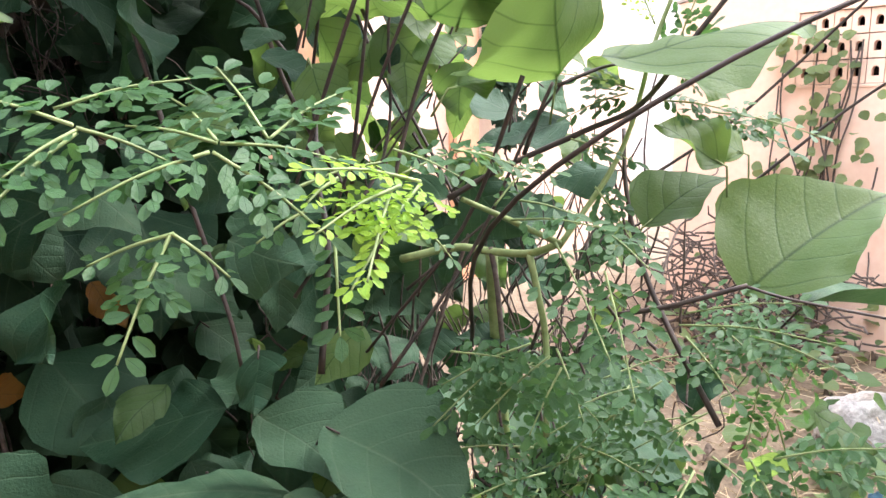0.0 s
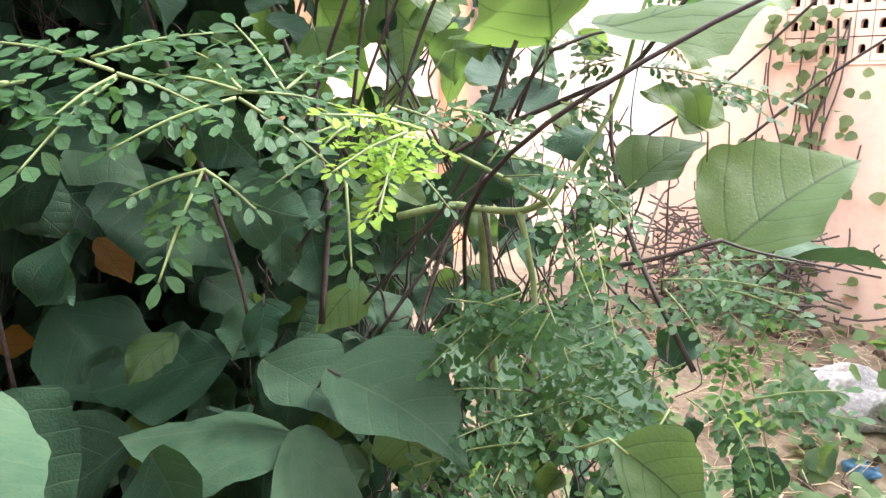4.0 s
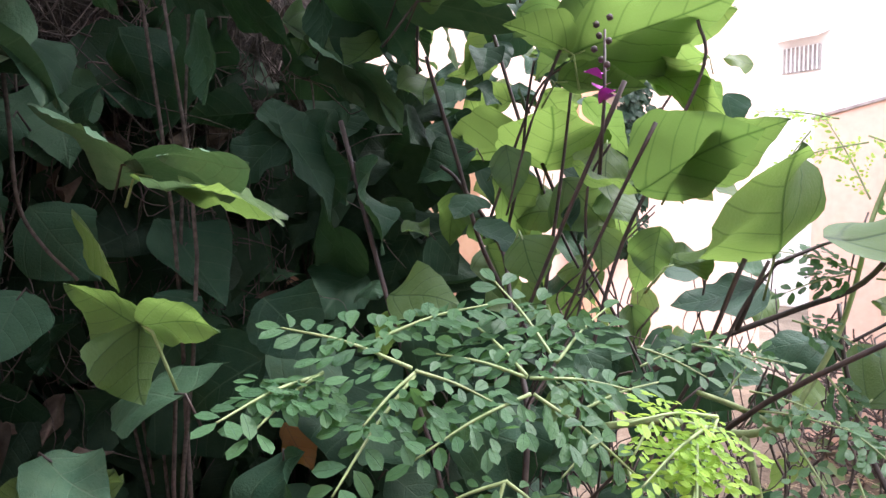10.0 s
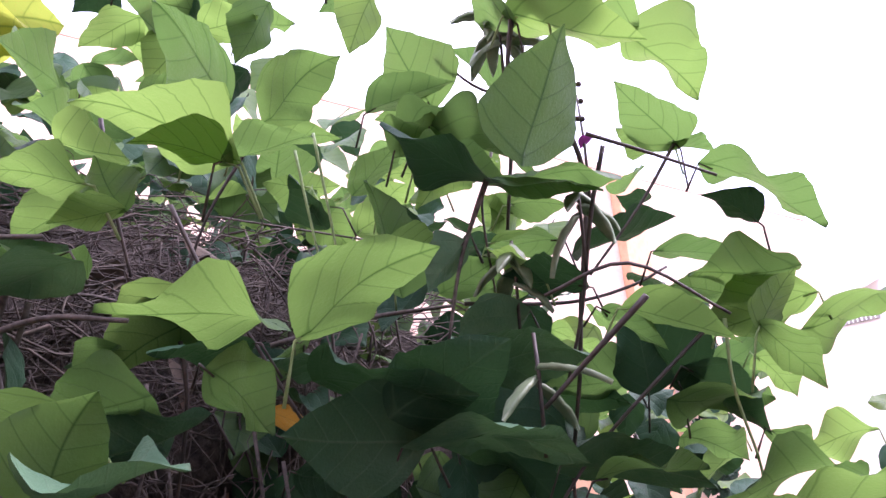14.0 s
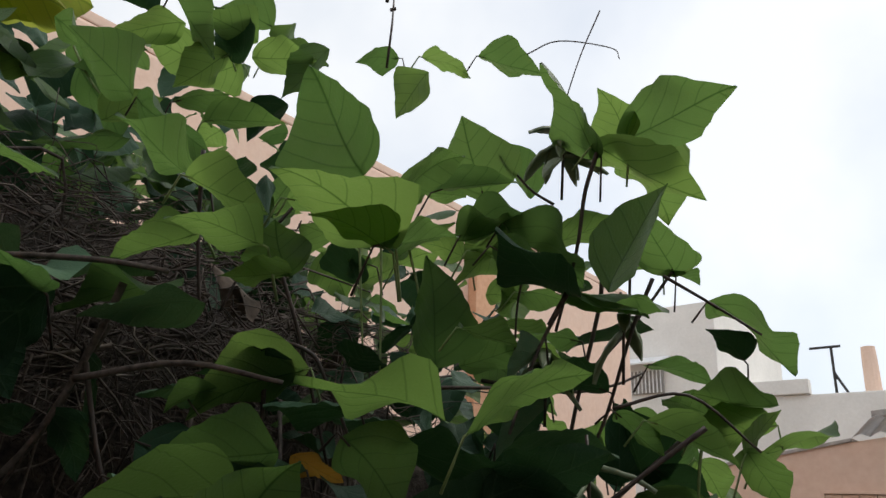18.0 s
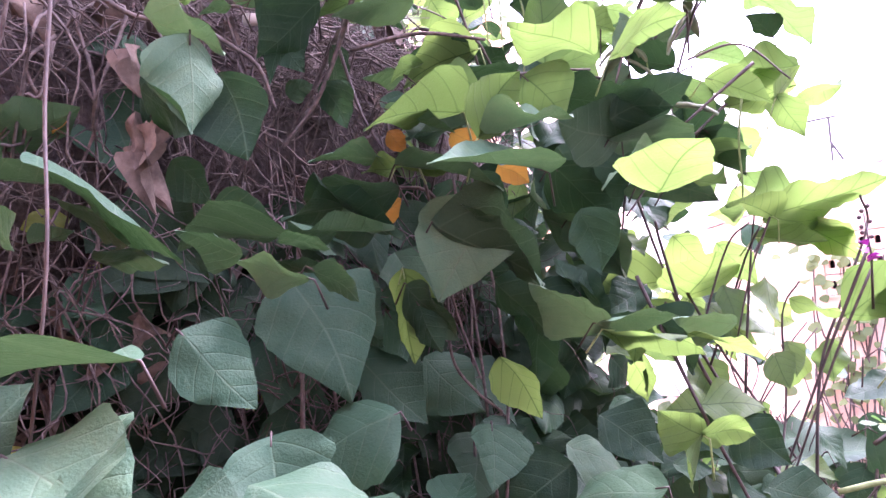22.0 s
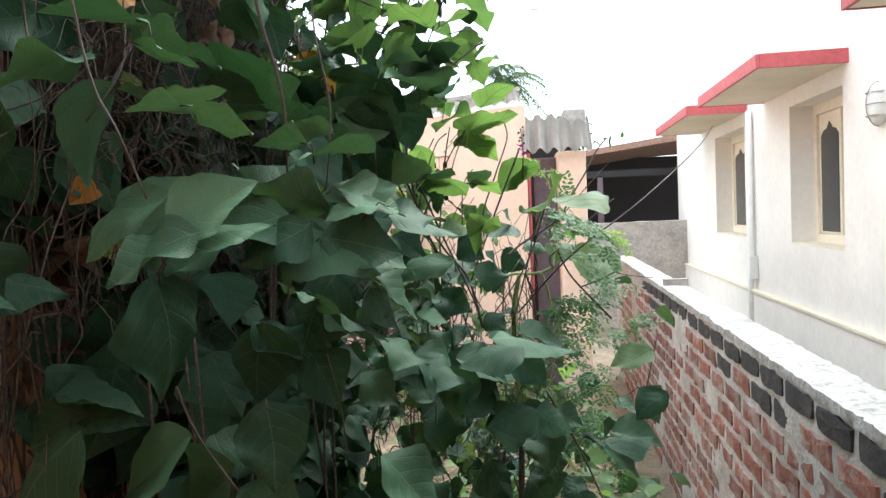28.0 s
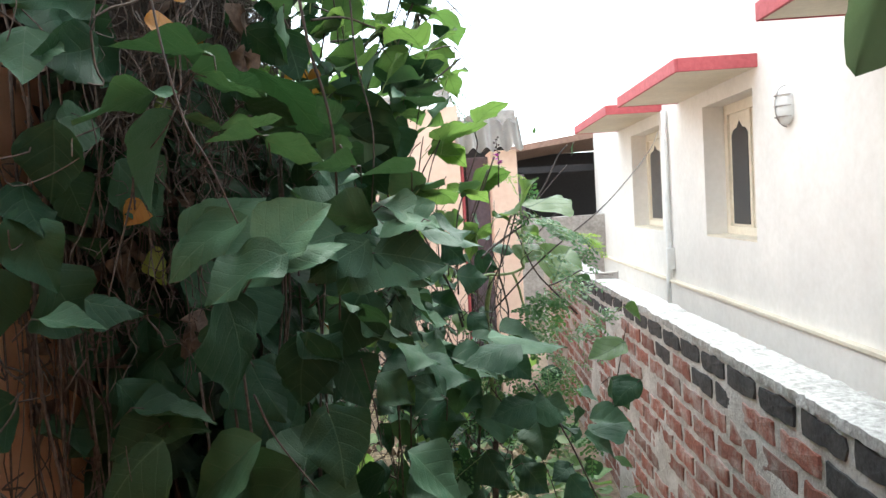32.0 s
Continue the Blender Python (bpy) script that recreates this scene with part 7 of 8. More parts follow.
# ---- moringa fronds ----
frond("M", (0.185, 1.344, 1.534), (0.197, 1.313, 1.49), 7)
frond("M", (0.186, 1.344, 1.534), (0.202, 1.359, 1.516), 4)
frond("M", (0.186, 1.345, 1.534), (0.17, 1.316, 1.523), 5)
frond("M", (0.145, 1.327, 1.574), (0.16, 1.276, 1.536), 7)
frond("M", (0.145, 1.327, 1.575), (0.151, 1.296, 1.558), 5)
frond("M", (0.111, 1.299, 1.572), (0.129, 1.243, 1.564), 7)
frond("M", (0.111, 1.3, 1.573), (0.133, 1.254, 1.557), 6)
frond("M", (0.145, 1.327, 1.576), (0.166, 1.356, 1.561), 5)
frond("M", (0.175, 1.369, 1.565), (0.163, 1.312, 1.543), 7)
frond("M", (0.176, 1.37, 1.565), (0.212, 1.401, 1.529), 6)
frond("M", (0.144, 1.326, 1.577), (0.086, 1.292, 1.591), 7)
frond("M", (0.106, 1.333, 1.584), (0.121, 1.392, 1.598), 6)
frond("M", (0.161, 1.381, 1.568), (0.121, 1.358, 1.576), 5)
frond("M", (0.161, 1.381, 1.569), (0.099, 1.393, 1.589), 5)
frond("M", (0.162, 1.382, 1.568), (0.183, 1.431, 1.559), 6)
frond("M", (0.145, 1.419, 1.568), (0.092, 1.424, 1.606), 5)
frond("M", (0.145, 1.419, 1.568), (0.134, 1.472, 1.591), 5)
frond("M", (0.156, 1.427, 1.544), (0.171, 1.471, 1.555), 6)
frond("M", (0.187, 1.425, 1.522), (0.211, 1.407, 1.482), 6)
frond("M", (0.176, 1.418, 1.535), (0.177, 1.388, 1.523), 4)
frond("Y", (0.214, 1.457, 1.548), (0.215, 1.387, 1.558), 6)
frond("Y", (0.214, 1.457, 1.547), (0.237, 1.393, 1.51), 7)
frond("Y", (0.22, 1.438, 1.548), (0.222, 1.387, 1.532), 6)
frond("Y", (0.217, 1.435, 1.546), (0.241, 1.398, 1.513), 6)
frond("Y", (0.212, 1.408, 1.553), (0.218, 1.387, 1.545), 4)
frond("M", (0.101, 1.65, 1.537), (0.141, 1.677, 1.534), 5)
frond("M", (0.12, 1.585, 1.555), (0.141, 1.63, 1.542), 5)
frond("M", (0.106, 1.541, 1.557), (0.141, 1.567, 1.539), 5)
frond("M", (0.094, 1.561, 1.539), (0.115, 1.614, 1.555), 5)
frond("M", (0.117, 1.654, 1.498), (0.194, 1.655, 1.5), 5)
frond("M", (0.155, 1.659, 1.484), (0.228, 1.617, 1.419), 7)
frond("M", (0.202, 1.651, 1.47), (0.248, 1.616, 1.395), 7)
frond("M", (0.177, 1.675, 1.499), (0.229, 1.666, 1.472), 5)
frond("M", (0.127, 1.648, 1.515), (0.164, 1.669, 1.505), 4)
frond("M", (0.097, 1.605, 1.4), (0.166, 1.648, 1.387), 7)
frond("M", (0.145, 1.643, 1.407), (0.098, 1.594, 1.376), 7)
frond("M", (0.159, 1.649, 1.399), (0.126, 1.601, 1.35), 7)
frond("M", (0.162, 1.653, 1.404), (0.203, 1.627, 1.366), 7)
frond("M", (0.116, 1.653, 1.387), (0.095, 1.587, 1.344), 6)
frond("M", (0.182, 1.63, 1.4), (0.174, 1.603, 1.355), 6)
frond("M", (0.196, 1.788, 1.399), (0.322, 1.778, 1.41), 8)
frond("M", (0.187, 1.821, 1.401), (0.278, 1.858, 1.418), 7)
frond("M", (0.223, 1.801, 1.403), (0.274, 1.785, 1.373), 6)
frond("M", (0.243, 1.806, 1.396), (0.326, 1.773, 1.393), 6)
frond("M", (0.21, 1.77, 1.396), (0.264, 1.743, 1.362), 6)
frond("Y", (0.121, 1.86, 1.711), (0.052, 1.824, 1.691), 5)
frond("Y", (0.121, 1.859, 1.717), (0.162, 1.881, 1.691), 4)
frond("Y", (0.094, 1.861, 1.735), (0.033, 1.823, 1.744), 6)
frond("Y", (0.073, 1.851, 1.725), (0.052, 1.843, 1.692), 4)
frond("Y", (0.122, 1.865, 1.659), (0.084, 1.855, 1.736), 6)
frond("M", (0.145, 1.859, 1.629), (0.166, 1.865, 1.689), 5)
frond("M", (0.145, 1.86, 1.623), (0.174, 1.871, 1.653), 4)
frond("M", (0.14, 1.798, 1.598), (0.084, 1.767, 1.613), 6)
frond("M", (0.135, 1.796, 1.595), (0.093, 1.771, 1.577), 5)
frond("M", (0.141, 1.833, 1.589), (0.206, 1.861, 1.577), 6)
frond("M", (0.178, 1.873, 1.578), (0.261, 1.9, 1.557), 7)
frond("M", (0.183, 1.875, 1.575), (0.246, 1.894, 1.542), 6)
frond("M", (0.159, 1.843, 1.612), (0.173, 1.848, 1.598), 3)
frond("M", (0.153, 1.716, 1.521), (0.184, 1.724, 1.478), 5)
frond("M", (0.111, 1.744, 1.557), (0.158, 1.768, 1.538), 5)
frond("M", (0.107, 1.695, 1.38), (0.085, 1.61, 1.338), 8)
frond("M", (0.116, 1.7, 1.376), (0.107, 1.634, 1.352), 6)
frond("M", (0.118, 1.698, 1.366), (0.164, 1.713, 1.327), 7)
frond("M", (0.134, 1.732, 1.326), (0.166, 1.778, 1.339), 7)
frond("M", (0.128, 1.78, 1.336), (0.181, 1.848, 1.356), 7)
frond("M", (0.131, 1.668, 1.309), (0.087, 1.601, 1.316), 8)
frond("M", (0.15, 1.658, 1.297), (0.126, 1.586, 1.293), 8)
frond("M", (0.149, 1.653, 1.288), (0.159, 1.589, 1.255), 8)
frond("M", (0.159, 1.639, 1.281), (0.107, 1.556, 1.273), 8)
frond("M", (0.182, 1.601, 1.249), (0.144, 1.541, 1.259), 8)
frond("M", (0.184, 1.592, 1.235), (0.162, 1.534, 1.229), 7)
frond("M", (0.192, 1.603, 1.243), (0.235, 1.585, 1.227), 6)
frond("M", (0.156, 1.7, 1.307), (0.212, 1.697, 1.303), 7)
frond("M", (0.191, 1.681, 1.292), (0.249, 1.659, 1.284), 7)
frond("M", (0.26, 1.684, 1.326), (0.263, 1.6, 1.276), 8)
frond("M", (0.267, 1.653, 1.315), (0.227, 1.602, 1.314), 7)
frond("M", (0.263, 1.639, 1.292), (0.306, 1.599, 1.268), 7)
frond("M", (0.264, 1.599, 1.273), (0.257, 1.548, 1.251), 6)
frond("M", (0.261, 1.713, 1.327), (0.298, 1.717, 1.303), 6)
frond("M", (0.284, 1.723, 1.33), (0.319, 1.714, 1.283), 6)
frond("M", (0.167, 1.878, 1.36), (0.246, 1.936, 1.387), 8)
frond("M", (0.184, 1.883, 1.35), (0.289, 1.916, 1.347), 8)
frond("M", (0.183, 1.909, 1.363), (0.284, 1.943, 1.37), 8)
frond("M", (0.289, 1.763, 1.316), (0.356, 1.787, 1.337), 7)
frond("M", (0.31, 1.767, 1.311), (0.368, 1.783, 1.318), 6)
frond("M", (0.112, 1.64, 1.51), (0.12, 1.678, 1.541), 6)
frond("M", (0.136, 1.533, 1.513), (0.153, 1.547, 1.488), 5)

HEDGE = Vector((0, 0.19, 0))  # the hedge's place along the wall

# main stems down to the soil
for key, top in (("low", (-0.2, 1.36, 1.15)), ("right", (0.02, 1.62, 1.2)), ("left", (-0.5, 1.2, 1.5)), ("top", (-0.38, 1.2, 1.9)), ("mid", (-0.42, 0.95, 1.8)), ("hang", (-0.42, 0.62, 1.5))):
    foot = PLANTS[key].location
    for k in range(3):
        a = Vector((foot.x + R.uniform(-0.05, 0.05), foot.y + R.uniform(-0.06, 0.06), -0.02))
        b = HEDGE + Vector(top) + Vector((R.uniform(-0.04, 0.04), R.uniform(-0.05, 0.05), R.uniform(-0.1, 0.1)))
        part("stem", local(tube(bmesh.new(), smooth_line(bend(a, b, 0, 6, 0.03, R), 3), (0.004, 0.0018), 7), PLANTS[key]), M_TWIG, PLANTS[key], smooth=True)
part("trunk", local(tube(bmesh.new(), smooth_line([(0.02, 1.8, -0.02), (0.0, 1.82, 0.5), (0.02, 1.8, 1.05)]), (0.010, 0.008), 8), MORINGA), M_TWIG, MORINGA, "thin brown bark", True)
twig(0.008, 0.006, (0.02, 1.8, 1.05), (0.014, 1.785, 1.2), (0.01, 1.77, 1.35), (0.026, 1.742, 1.449))


# ---- leaves between the large ones ----
def scatter(plant, kinds, n, where, size, seed, up=(0.6, -0.4, 0.8), hang=0.5):
    """Leaves of a vine strewn through a volume; where gives a place from a random source."""
    rng = random.Random(seed)
    p = PLANTS[plant]
    for k in range(n):
        c = HEDGE + Vector(where(rng))
        s = rng.uniform(*size)
        face = Vector(up) + Vector((rng.gauss(0, 0.4), rng.gauss(0, 0.4), rng.gauss(0, 0.3)))
        d = Vector((rng.uniform(-0.5, 0.9), rng.uniform(-1, 0.8), rng.uniform(-0.8, 0.5) - hang))
        m = Matrix.Translation(-p.location) @ aim(c, c + d, face, s) @ Matrix.Diagonal((rng.uniform(0.85, 1.15), 1, 1, 1))
        part("leaf", rng.choice(BLADES[rng.choice(kinds)]), None, p, m=m)


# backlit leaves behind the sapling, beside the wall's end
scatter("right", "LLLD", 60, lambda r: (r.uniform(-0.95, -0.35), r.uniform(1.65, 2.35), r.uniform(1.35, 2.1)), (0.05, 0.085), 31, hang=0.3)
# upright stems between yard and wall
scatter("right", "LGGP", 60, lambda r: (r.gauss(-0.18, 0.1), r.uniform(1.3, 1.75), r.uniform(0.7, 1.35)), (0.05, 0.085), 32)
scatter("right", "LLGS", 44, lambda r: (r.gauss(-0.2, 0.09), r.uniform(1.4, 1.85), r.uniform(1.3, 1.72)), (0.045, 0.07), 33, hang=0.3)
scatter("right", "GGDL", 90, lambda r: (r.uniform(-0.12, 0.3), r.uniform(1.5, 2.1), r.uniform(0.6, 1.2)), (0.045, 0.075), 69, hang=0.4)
# leaves over the dead stems near the alley
scatter("hang", "DDDDG", 60, lambda r: (r.uniform(-0.66, -0.5), r.uniform(0.45, 0.8), r.uniform(1.35, 2.12)), (0.07, 0.11), 57, up=(1, -0.8, 0.5))
# withered leaves near the thatch
scatter("mid", "OOY", 20, lambda r: (r.uniform(-0.6, -0.46), r.uniform(0.6, 1.35), r.uniform(1.45, 1.95)), (0.03, 0.055), 59, up=(1, -0.6, 0.4))
# leaves behind the stems beside the wall's end
scatter("right", "DDDL", 100, lambda r: (r.uniform(-0.5, 0.0), r.uniform(1.75, 2.2), r.uniform(0.5, 1.45)), (0.06, 0.095), 50)
# vines piled behind the wall top
scatter("top", "LSD", 170, lambda r: (r.uniform(-1.7, -0.95), r.uniform(0.5, 1.8), 2.2 + 0.55 * r.random()), (0.06, 0.1), 48, up=(0.3, -0.3, 1), hang=0.1)
# deep crest behind the thatch
scatter("top", "LLSD", 170, lambda r: (r.uniform(-1.25, -0.72), r.uniform(0.6, 1.5), 2.24 + 0.3 * r.random() ** 1.3), (0.045, 0.08), 44, up=(0.2, -0.2, 1), hang=0.1)
scatter("top", "SDD", 30, lambda r: (r.uniform(-0.6, -0.35), r.uniform(1.2, 1.5), r.uniform(1.9, 2.15)), (0.05, 0.085), 45, up=(0.2, -0.2, 1), hang=0.1)
scatter("top", "SDDL", 110, lambda r: (r.uniform(-0.9, -0.42), r.uniform(1.15, 1.85), 1.98 + 0.3 * r.random()), (0.05, 0.085), 66, up=(0.2, -0.3, 1), hang=0.2)
scatter("top", "SDL", 110, lambda r: (r.uniform(-1.25, -0.75), r.uniform(0.7, 1.5), 2.2 + 0.35 * r.random()), (0.06, 0.09), 67, up=(0.3, -0.3, 1), hang=0.2)
scatter("top", "SSD", 70, lambda r: (r.uniform(-0.95, -0.6), r.uniform(0.85, 1.4), 2.16 + 0.26 * r.random()), (0.075, 0.105), 68, up=(0.3, -0.3, 1), hang=0.2)
scatter("top", "DDS", 50, lambda r: (r.uniform(-0.7, -0.36), r.uniform(1.6, 1.9), r.uniform(1.8, 2.0)), (0.05, 0.08), 70, hang=0.2)
# leaves at the foot of the sapling
scatter("right", "DDDL", 110, lambda r: (r.uniform(-0.45, 0.1), r.uniform(1.6, 2.1), r.uniform(0.35, 1.1)), (0.06, 0.095), 46)
scatter("low", "DDDG", 80, lambda r: (r.uniform(-0.45, -0.05), r.uniform(1.15, 1.6), r.uniform(0.3, 1.05)), (0.07, 0.11), 47)
# crest against the sky
scatter("top", "LLSD", 70, lambda r: (r.uniform(-1.0, -0.5), r.uniform(1.3, 1.8), 2.05 + 0.36 * r.random() ** 1.4), (0.05, 0.085), 34, up=(0.2, -0.2, 1), hang=0.1)
scatter("top", "LSDS", 24, lambda r: (r.uniform(-0.45, -0.28), r.uniform(1.3, 1.6), r.uniform(1.8, 2.1)), (0.05, 0.085), 35, hang=0.2)
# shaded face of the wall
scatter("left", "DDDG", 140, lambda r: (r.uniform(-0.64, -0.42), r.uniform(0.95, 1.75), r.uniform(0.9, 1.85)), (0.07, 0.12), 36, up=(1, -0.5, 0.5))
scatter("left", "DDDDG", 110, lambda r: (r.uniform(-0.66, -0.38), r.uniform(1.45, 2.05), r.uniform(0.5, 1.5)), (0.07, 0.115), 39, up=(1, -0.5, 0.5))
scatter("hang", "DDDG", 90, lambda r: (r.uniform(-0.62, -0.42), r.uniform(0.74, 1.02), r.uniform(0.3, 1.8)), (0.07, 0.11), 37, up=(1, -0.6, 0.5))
scatter("low", "DDG", 90, lambda r: (r.uniform(-0.5, -0.15), r.uniform(0.85, 1.5), r.uniform(0.25, 1.15)), (0.07, 0.11), 38, up=(0.8, -0.5, 0.8))

# lower fronds of the sapling
rf = random.Random(61)
for k in range(46):
    a = Vector((rf.uniform(-0.02, 0.3), rf.uniform(1.66, 1.98), rf.uniform(1.0, 1.36)))
    b = a + Vector((rf.uniform(-0.14, 0.06), rf.uniform(-0.1, 0.03), rf.uniform(-0.13, 0.0)))
    frond("M", a, b, rf.randint(7, 10))
# deep leaf mass against the wall, gap shade put into its near-black green
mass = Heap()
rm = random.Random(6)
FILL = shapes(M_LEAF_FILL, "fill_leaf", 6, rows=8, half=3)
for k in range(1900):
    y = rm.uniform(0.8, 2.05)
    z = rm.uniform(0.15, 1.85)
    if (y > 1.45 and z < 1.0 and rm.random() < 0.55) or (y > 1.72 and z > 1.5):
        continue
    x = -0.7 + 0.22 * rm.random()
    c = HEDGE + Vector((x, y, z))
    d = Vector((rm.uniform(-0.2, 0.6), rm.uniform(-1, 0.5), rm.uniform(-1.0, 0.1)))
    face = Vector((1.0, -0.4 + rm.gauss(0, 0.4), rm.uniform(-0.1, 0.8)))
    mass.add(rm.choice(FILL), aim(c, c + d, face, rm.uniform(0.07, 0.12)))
tagged(new("vine_mass", mass.mesh("vine_mass", M_LEAF_FILL)), "dense inner leaves of bean vines on the wall, shade put into their dark colour", "vines", kind="stuff")

# ---- dead vine thatch: hanging on the wall and heaped on its top ----
def twigs(name, label, n, ends, radius, material, seed, wob=0.02):
    rng, bm = random.Random(seed), bmesh.new()
    for k in range(n):
        a, b = ends(rng)
        pts = bend(HEDGE + Vector(a), HEDGE + Vector(b), rng.uniform(-0.03, 0.05), 6, wob, rng)
        r = rng.uniform(*radius)
        tube(bm, smooth_line(pts, 3), (r, r * 0.6), 4)
    ob = new(name, mesh_of(name, bm, material, True))
    return tagged(ob, label, "dead vines", kind="stuff")


twigs("vine_tangle", "tangle of thin brown vine stems beside the sapling", 190,
      lambda r: ((lambda c: (c, (c[0] + r.gauss(0, 0.06), c[1] + r.gauss(0, 0.06), c[2] + r.uniform(0.1, 0.3))))((r.uniform(-0.4, 0.08), r.uniform(1.5, 1.95), r.uniform(0.75, 1.4)))),
      (0.0008, 0.0024), M_TWIG, 56, 0.02)
twigs("hanging_dead_vines", "brown dead vine stems hanging down an orange wall", 210,
      lambda r: ((lambda y, x: ((x, y, r.uniform(1.2, 1.95)), (x + r.uniform(-0.03, 0.05), y + r.uniform(-0.08, 0.08), r.uniform(0.0, 0.9))))(r.uniform(0.84, 1.5), r.uniform(-0.71, -0.58))),
      (0.0012, 0.0032), M_TWIG, 51)
twigs("dead_stems", "grey-brown dead stems hanging close together on an orange wall", 30,
      lambda r: ((lambda y, x: ((x, y, r.uniform(1.5, 2.05)), (x + r.uniform(-0.02, 0.05), y + r.uniform(-0.07, 0.07), r.uniform(0.4, 1.2))))(r.uniform(0.5, 0.72), r.uniform(-0.69, -0.6))),
      (0.001, 0.0026), M_TWIG, 64)
twigs("dead_vine_net", "thin tangled dead stems across an orange wall", 150,
      lambda r: ((lambda c: (c, (c[0] + r.uniform(0, 0.06), c[1] + r.uniform(-0.3, 0.3), c[2] + r.uniform(-0.3, 0.2))))((r.uniform(-0.71, -0.6), r.uniform(0.3, 1.1), r.uniform(0.1, 1.9)))),
      (0.001, 0.002), M_TWIG, 52)


def thatch_mesh():
    """A matted mound over the wall top that hangs down its face."""
    bm = bmesh.new()
    rows = []
    for i in range(34):
        y = 0.80 + 0.028 * i
        top = 2.03 + 0.17 * max(0.0, 1 - ((y - 1.15) / 0.62) ** 2)
        line = [(-1.02, 1.88), (-0.98, top - 0.04), (-0.85, top + 0.02), (-0.72, top + 0.02), (-0.62, top - 0.02), (-0.54, top - 0.11), (-0.51, 1.95), (-0.52, 1.87), (-0.57, 1.76), (-0.64, 1.66), (-0.69, 1.6), (-0.718, 1.55)]
        row = []
        for x, z in line:
            p = Vector((x, y, z))
            row.append(bm.verts.new((max(x + 0.05 * noise.noise(p * 9) + 0.02 * noise.noise(p * 27), -1.05), y, z + 0.04 * noise.noise(p * 11 + Vector((5, 0, 0))) + 0.015 * noise.noise(p * 31))))
        rows.append(row)
    for a, b in zip(rows, rows[1:]):
        for k in range(len(a) - 1):
            bm.faces.new((a[k], b[k], b[k + 1], a[k + 1]))
    return bm


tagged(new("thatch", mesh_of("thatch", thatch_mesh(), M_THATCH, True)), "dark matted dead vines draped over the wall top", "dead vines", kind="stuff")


def heap_ends(r):
    c = Vector((r.uniform(-0.9, -0.46), r.uniform(0.72, 1.38), 0))
    mound = max(0.0, 1 - ((c.y - 0.96) / 0.62) ** 2)
    c.z = 1.97 + 0.2 * mound * min(1.0, (-0.44 - c.x) / 0.18) + r.uniform(-0.04, 0.05)
    d = Vector((r.gauss(0.02, 0.06), r.gauss(0, 0.16), r.gauss(-0.02, 0.03)))
    a, b = c - d, c + d
    a.x, b.x = min(a.x, -0.42), min(b.x, -0.42)
    a.z, b.z = min(a.z, 2.24), min(b.z, 2.24)
    return a, b


twigs("dead_vine_heap", "heap of grey-brown dead vines on the wall top", 420, heap_ends, (0.0007, 0.0021), M_TWIG, 53, 0.035)
twigs("dead_tendrils", "fine curled dead tendrils on the heap of vines", 900, heap_ends, (0.0004, 0.0009), M_TWIG, 63, 0.03)
twigs("thatch_fibres", "fine brown fibres matted in the dead vines", 1300,
      lambda r: ((lambda c: (c, (c[0] + r.gauss(0.02, 0.04), c[1] + r.gauss(0, 0.09), c[2] + r.gauss(-0.06, 0.08))))((r.uniform(-0.6, -0.45), r.uniform(0.6, 1.4), r.uniform(1.5, 2.14)))),
      (0.0005, 0.0013), M_TWIG, 55, 0.015)
twigs("dead_vine_fringe", "dead vines sagging from the wall top", 130,
      lambda r: ((lambda y: ((-0.46 + r.uniform(-0.15, 0.05), y, 2.0 + r.uniform(-0.05, 0.08)), (-0.5 + r.uniform(-0.1, 0.06), y + r.uniform(-0.15, 0.15), r.uniform(1.45, 1.85))))(r.uniform(0.5, 1.4))),
      (0.0008, 0.0022), M_TWIG, 54)
dry = Heap()
rd = random.Random(9)
CRUMPLED = [leaf_data("dry_leaf", M_DRYLEAF, width=0.5, cup=0.9, droop=0.5, wave=0.22, seed=k, rows=9, half=3) for k in range(4)]
for k in range(420):
    c = HEDGE + Vector((rd.uniform(-0.75, -0.48), rd.uniform(0.66, 1.4), rd.uniform(1.35, 2.12)))
    dry.add(rd.choice(CRUMPLED), aim(c, c + Vector((rd.gauss(0, 1), rd.gauss(0, 1), rd.gauss(-0.8, 0.6))), (rd.gauss(0.6, 1), rd.gauss(0, 1), rd.gauss(0, 1)), rd.uniform(0.03, 0.065)))
tagged(new("dry_leaves", dry.mesh("dry_leaves", M_DRYLEAF)), "crumpled brown dry leaves caught in dead vines", "dry leaves", kind="stuff")
dead_leaf = thing("dead_leaf", "withered grey-brown leaf hanging crumpled from the thatch", "dead leaf", (-0.398, 0.952, 1.945))
rl = random.Random(19)
for k in range(9):
    z, q = -0.012 * k, rl.uniform(0, math.tau)
    part("blade", CRUMPLED[k % 4], None, dead_leaf, m=aim((rl.gauss(0, 0.004), rl.gauss(0, 0.006), z), (0.3 * math.cos(q), 0.3 * math.sin(q), z - 1), (math.cos(q), math.sin(q), 0.3), rl.uniform(0.035, 0.06)))
pvc = thing("pipe", "short white plastic pipe stuck in the dead vines", "pipe", (-0.417, 1.113, 2.027))
part("tube", tube(bmesh.new(), [(-0.03, -0.02, 0.004), (0.0, 0.0, 0.0), (0.018, 0.02, 0.0)], 0.007, 12), M_PVC, pvc, smooth=True)

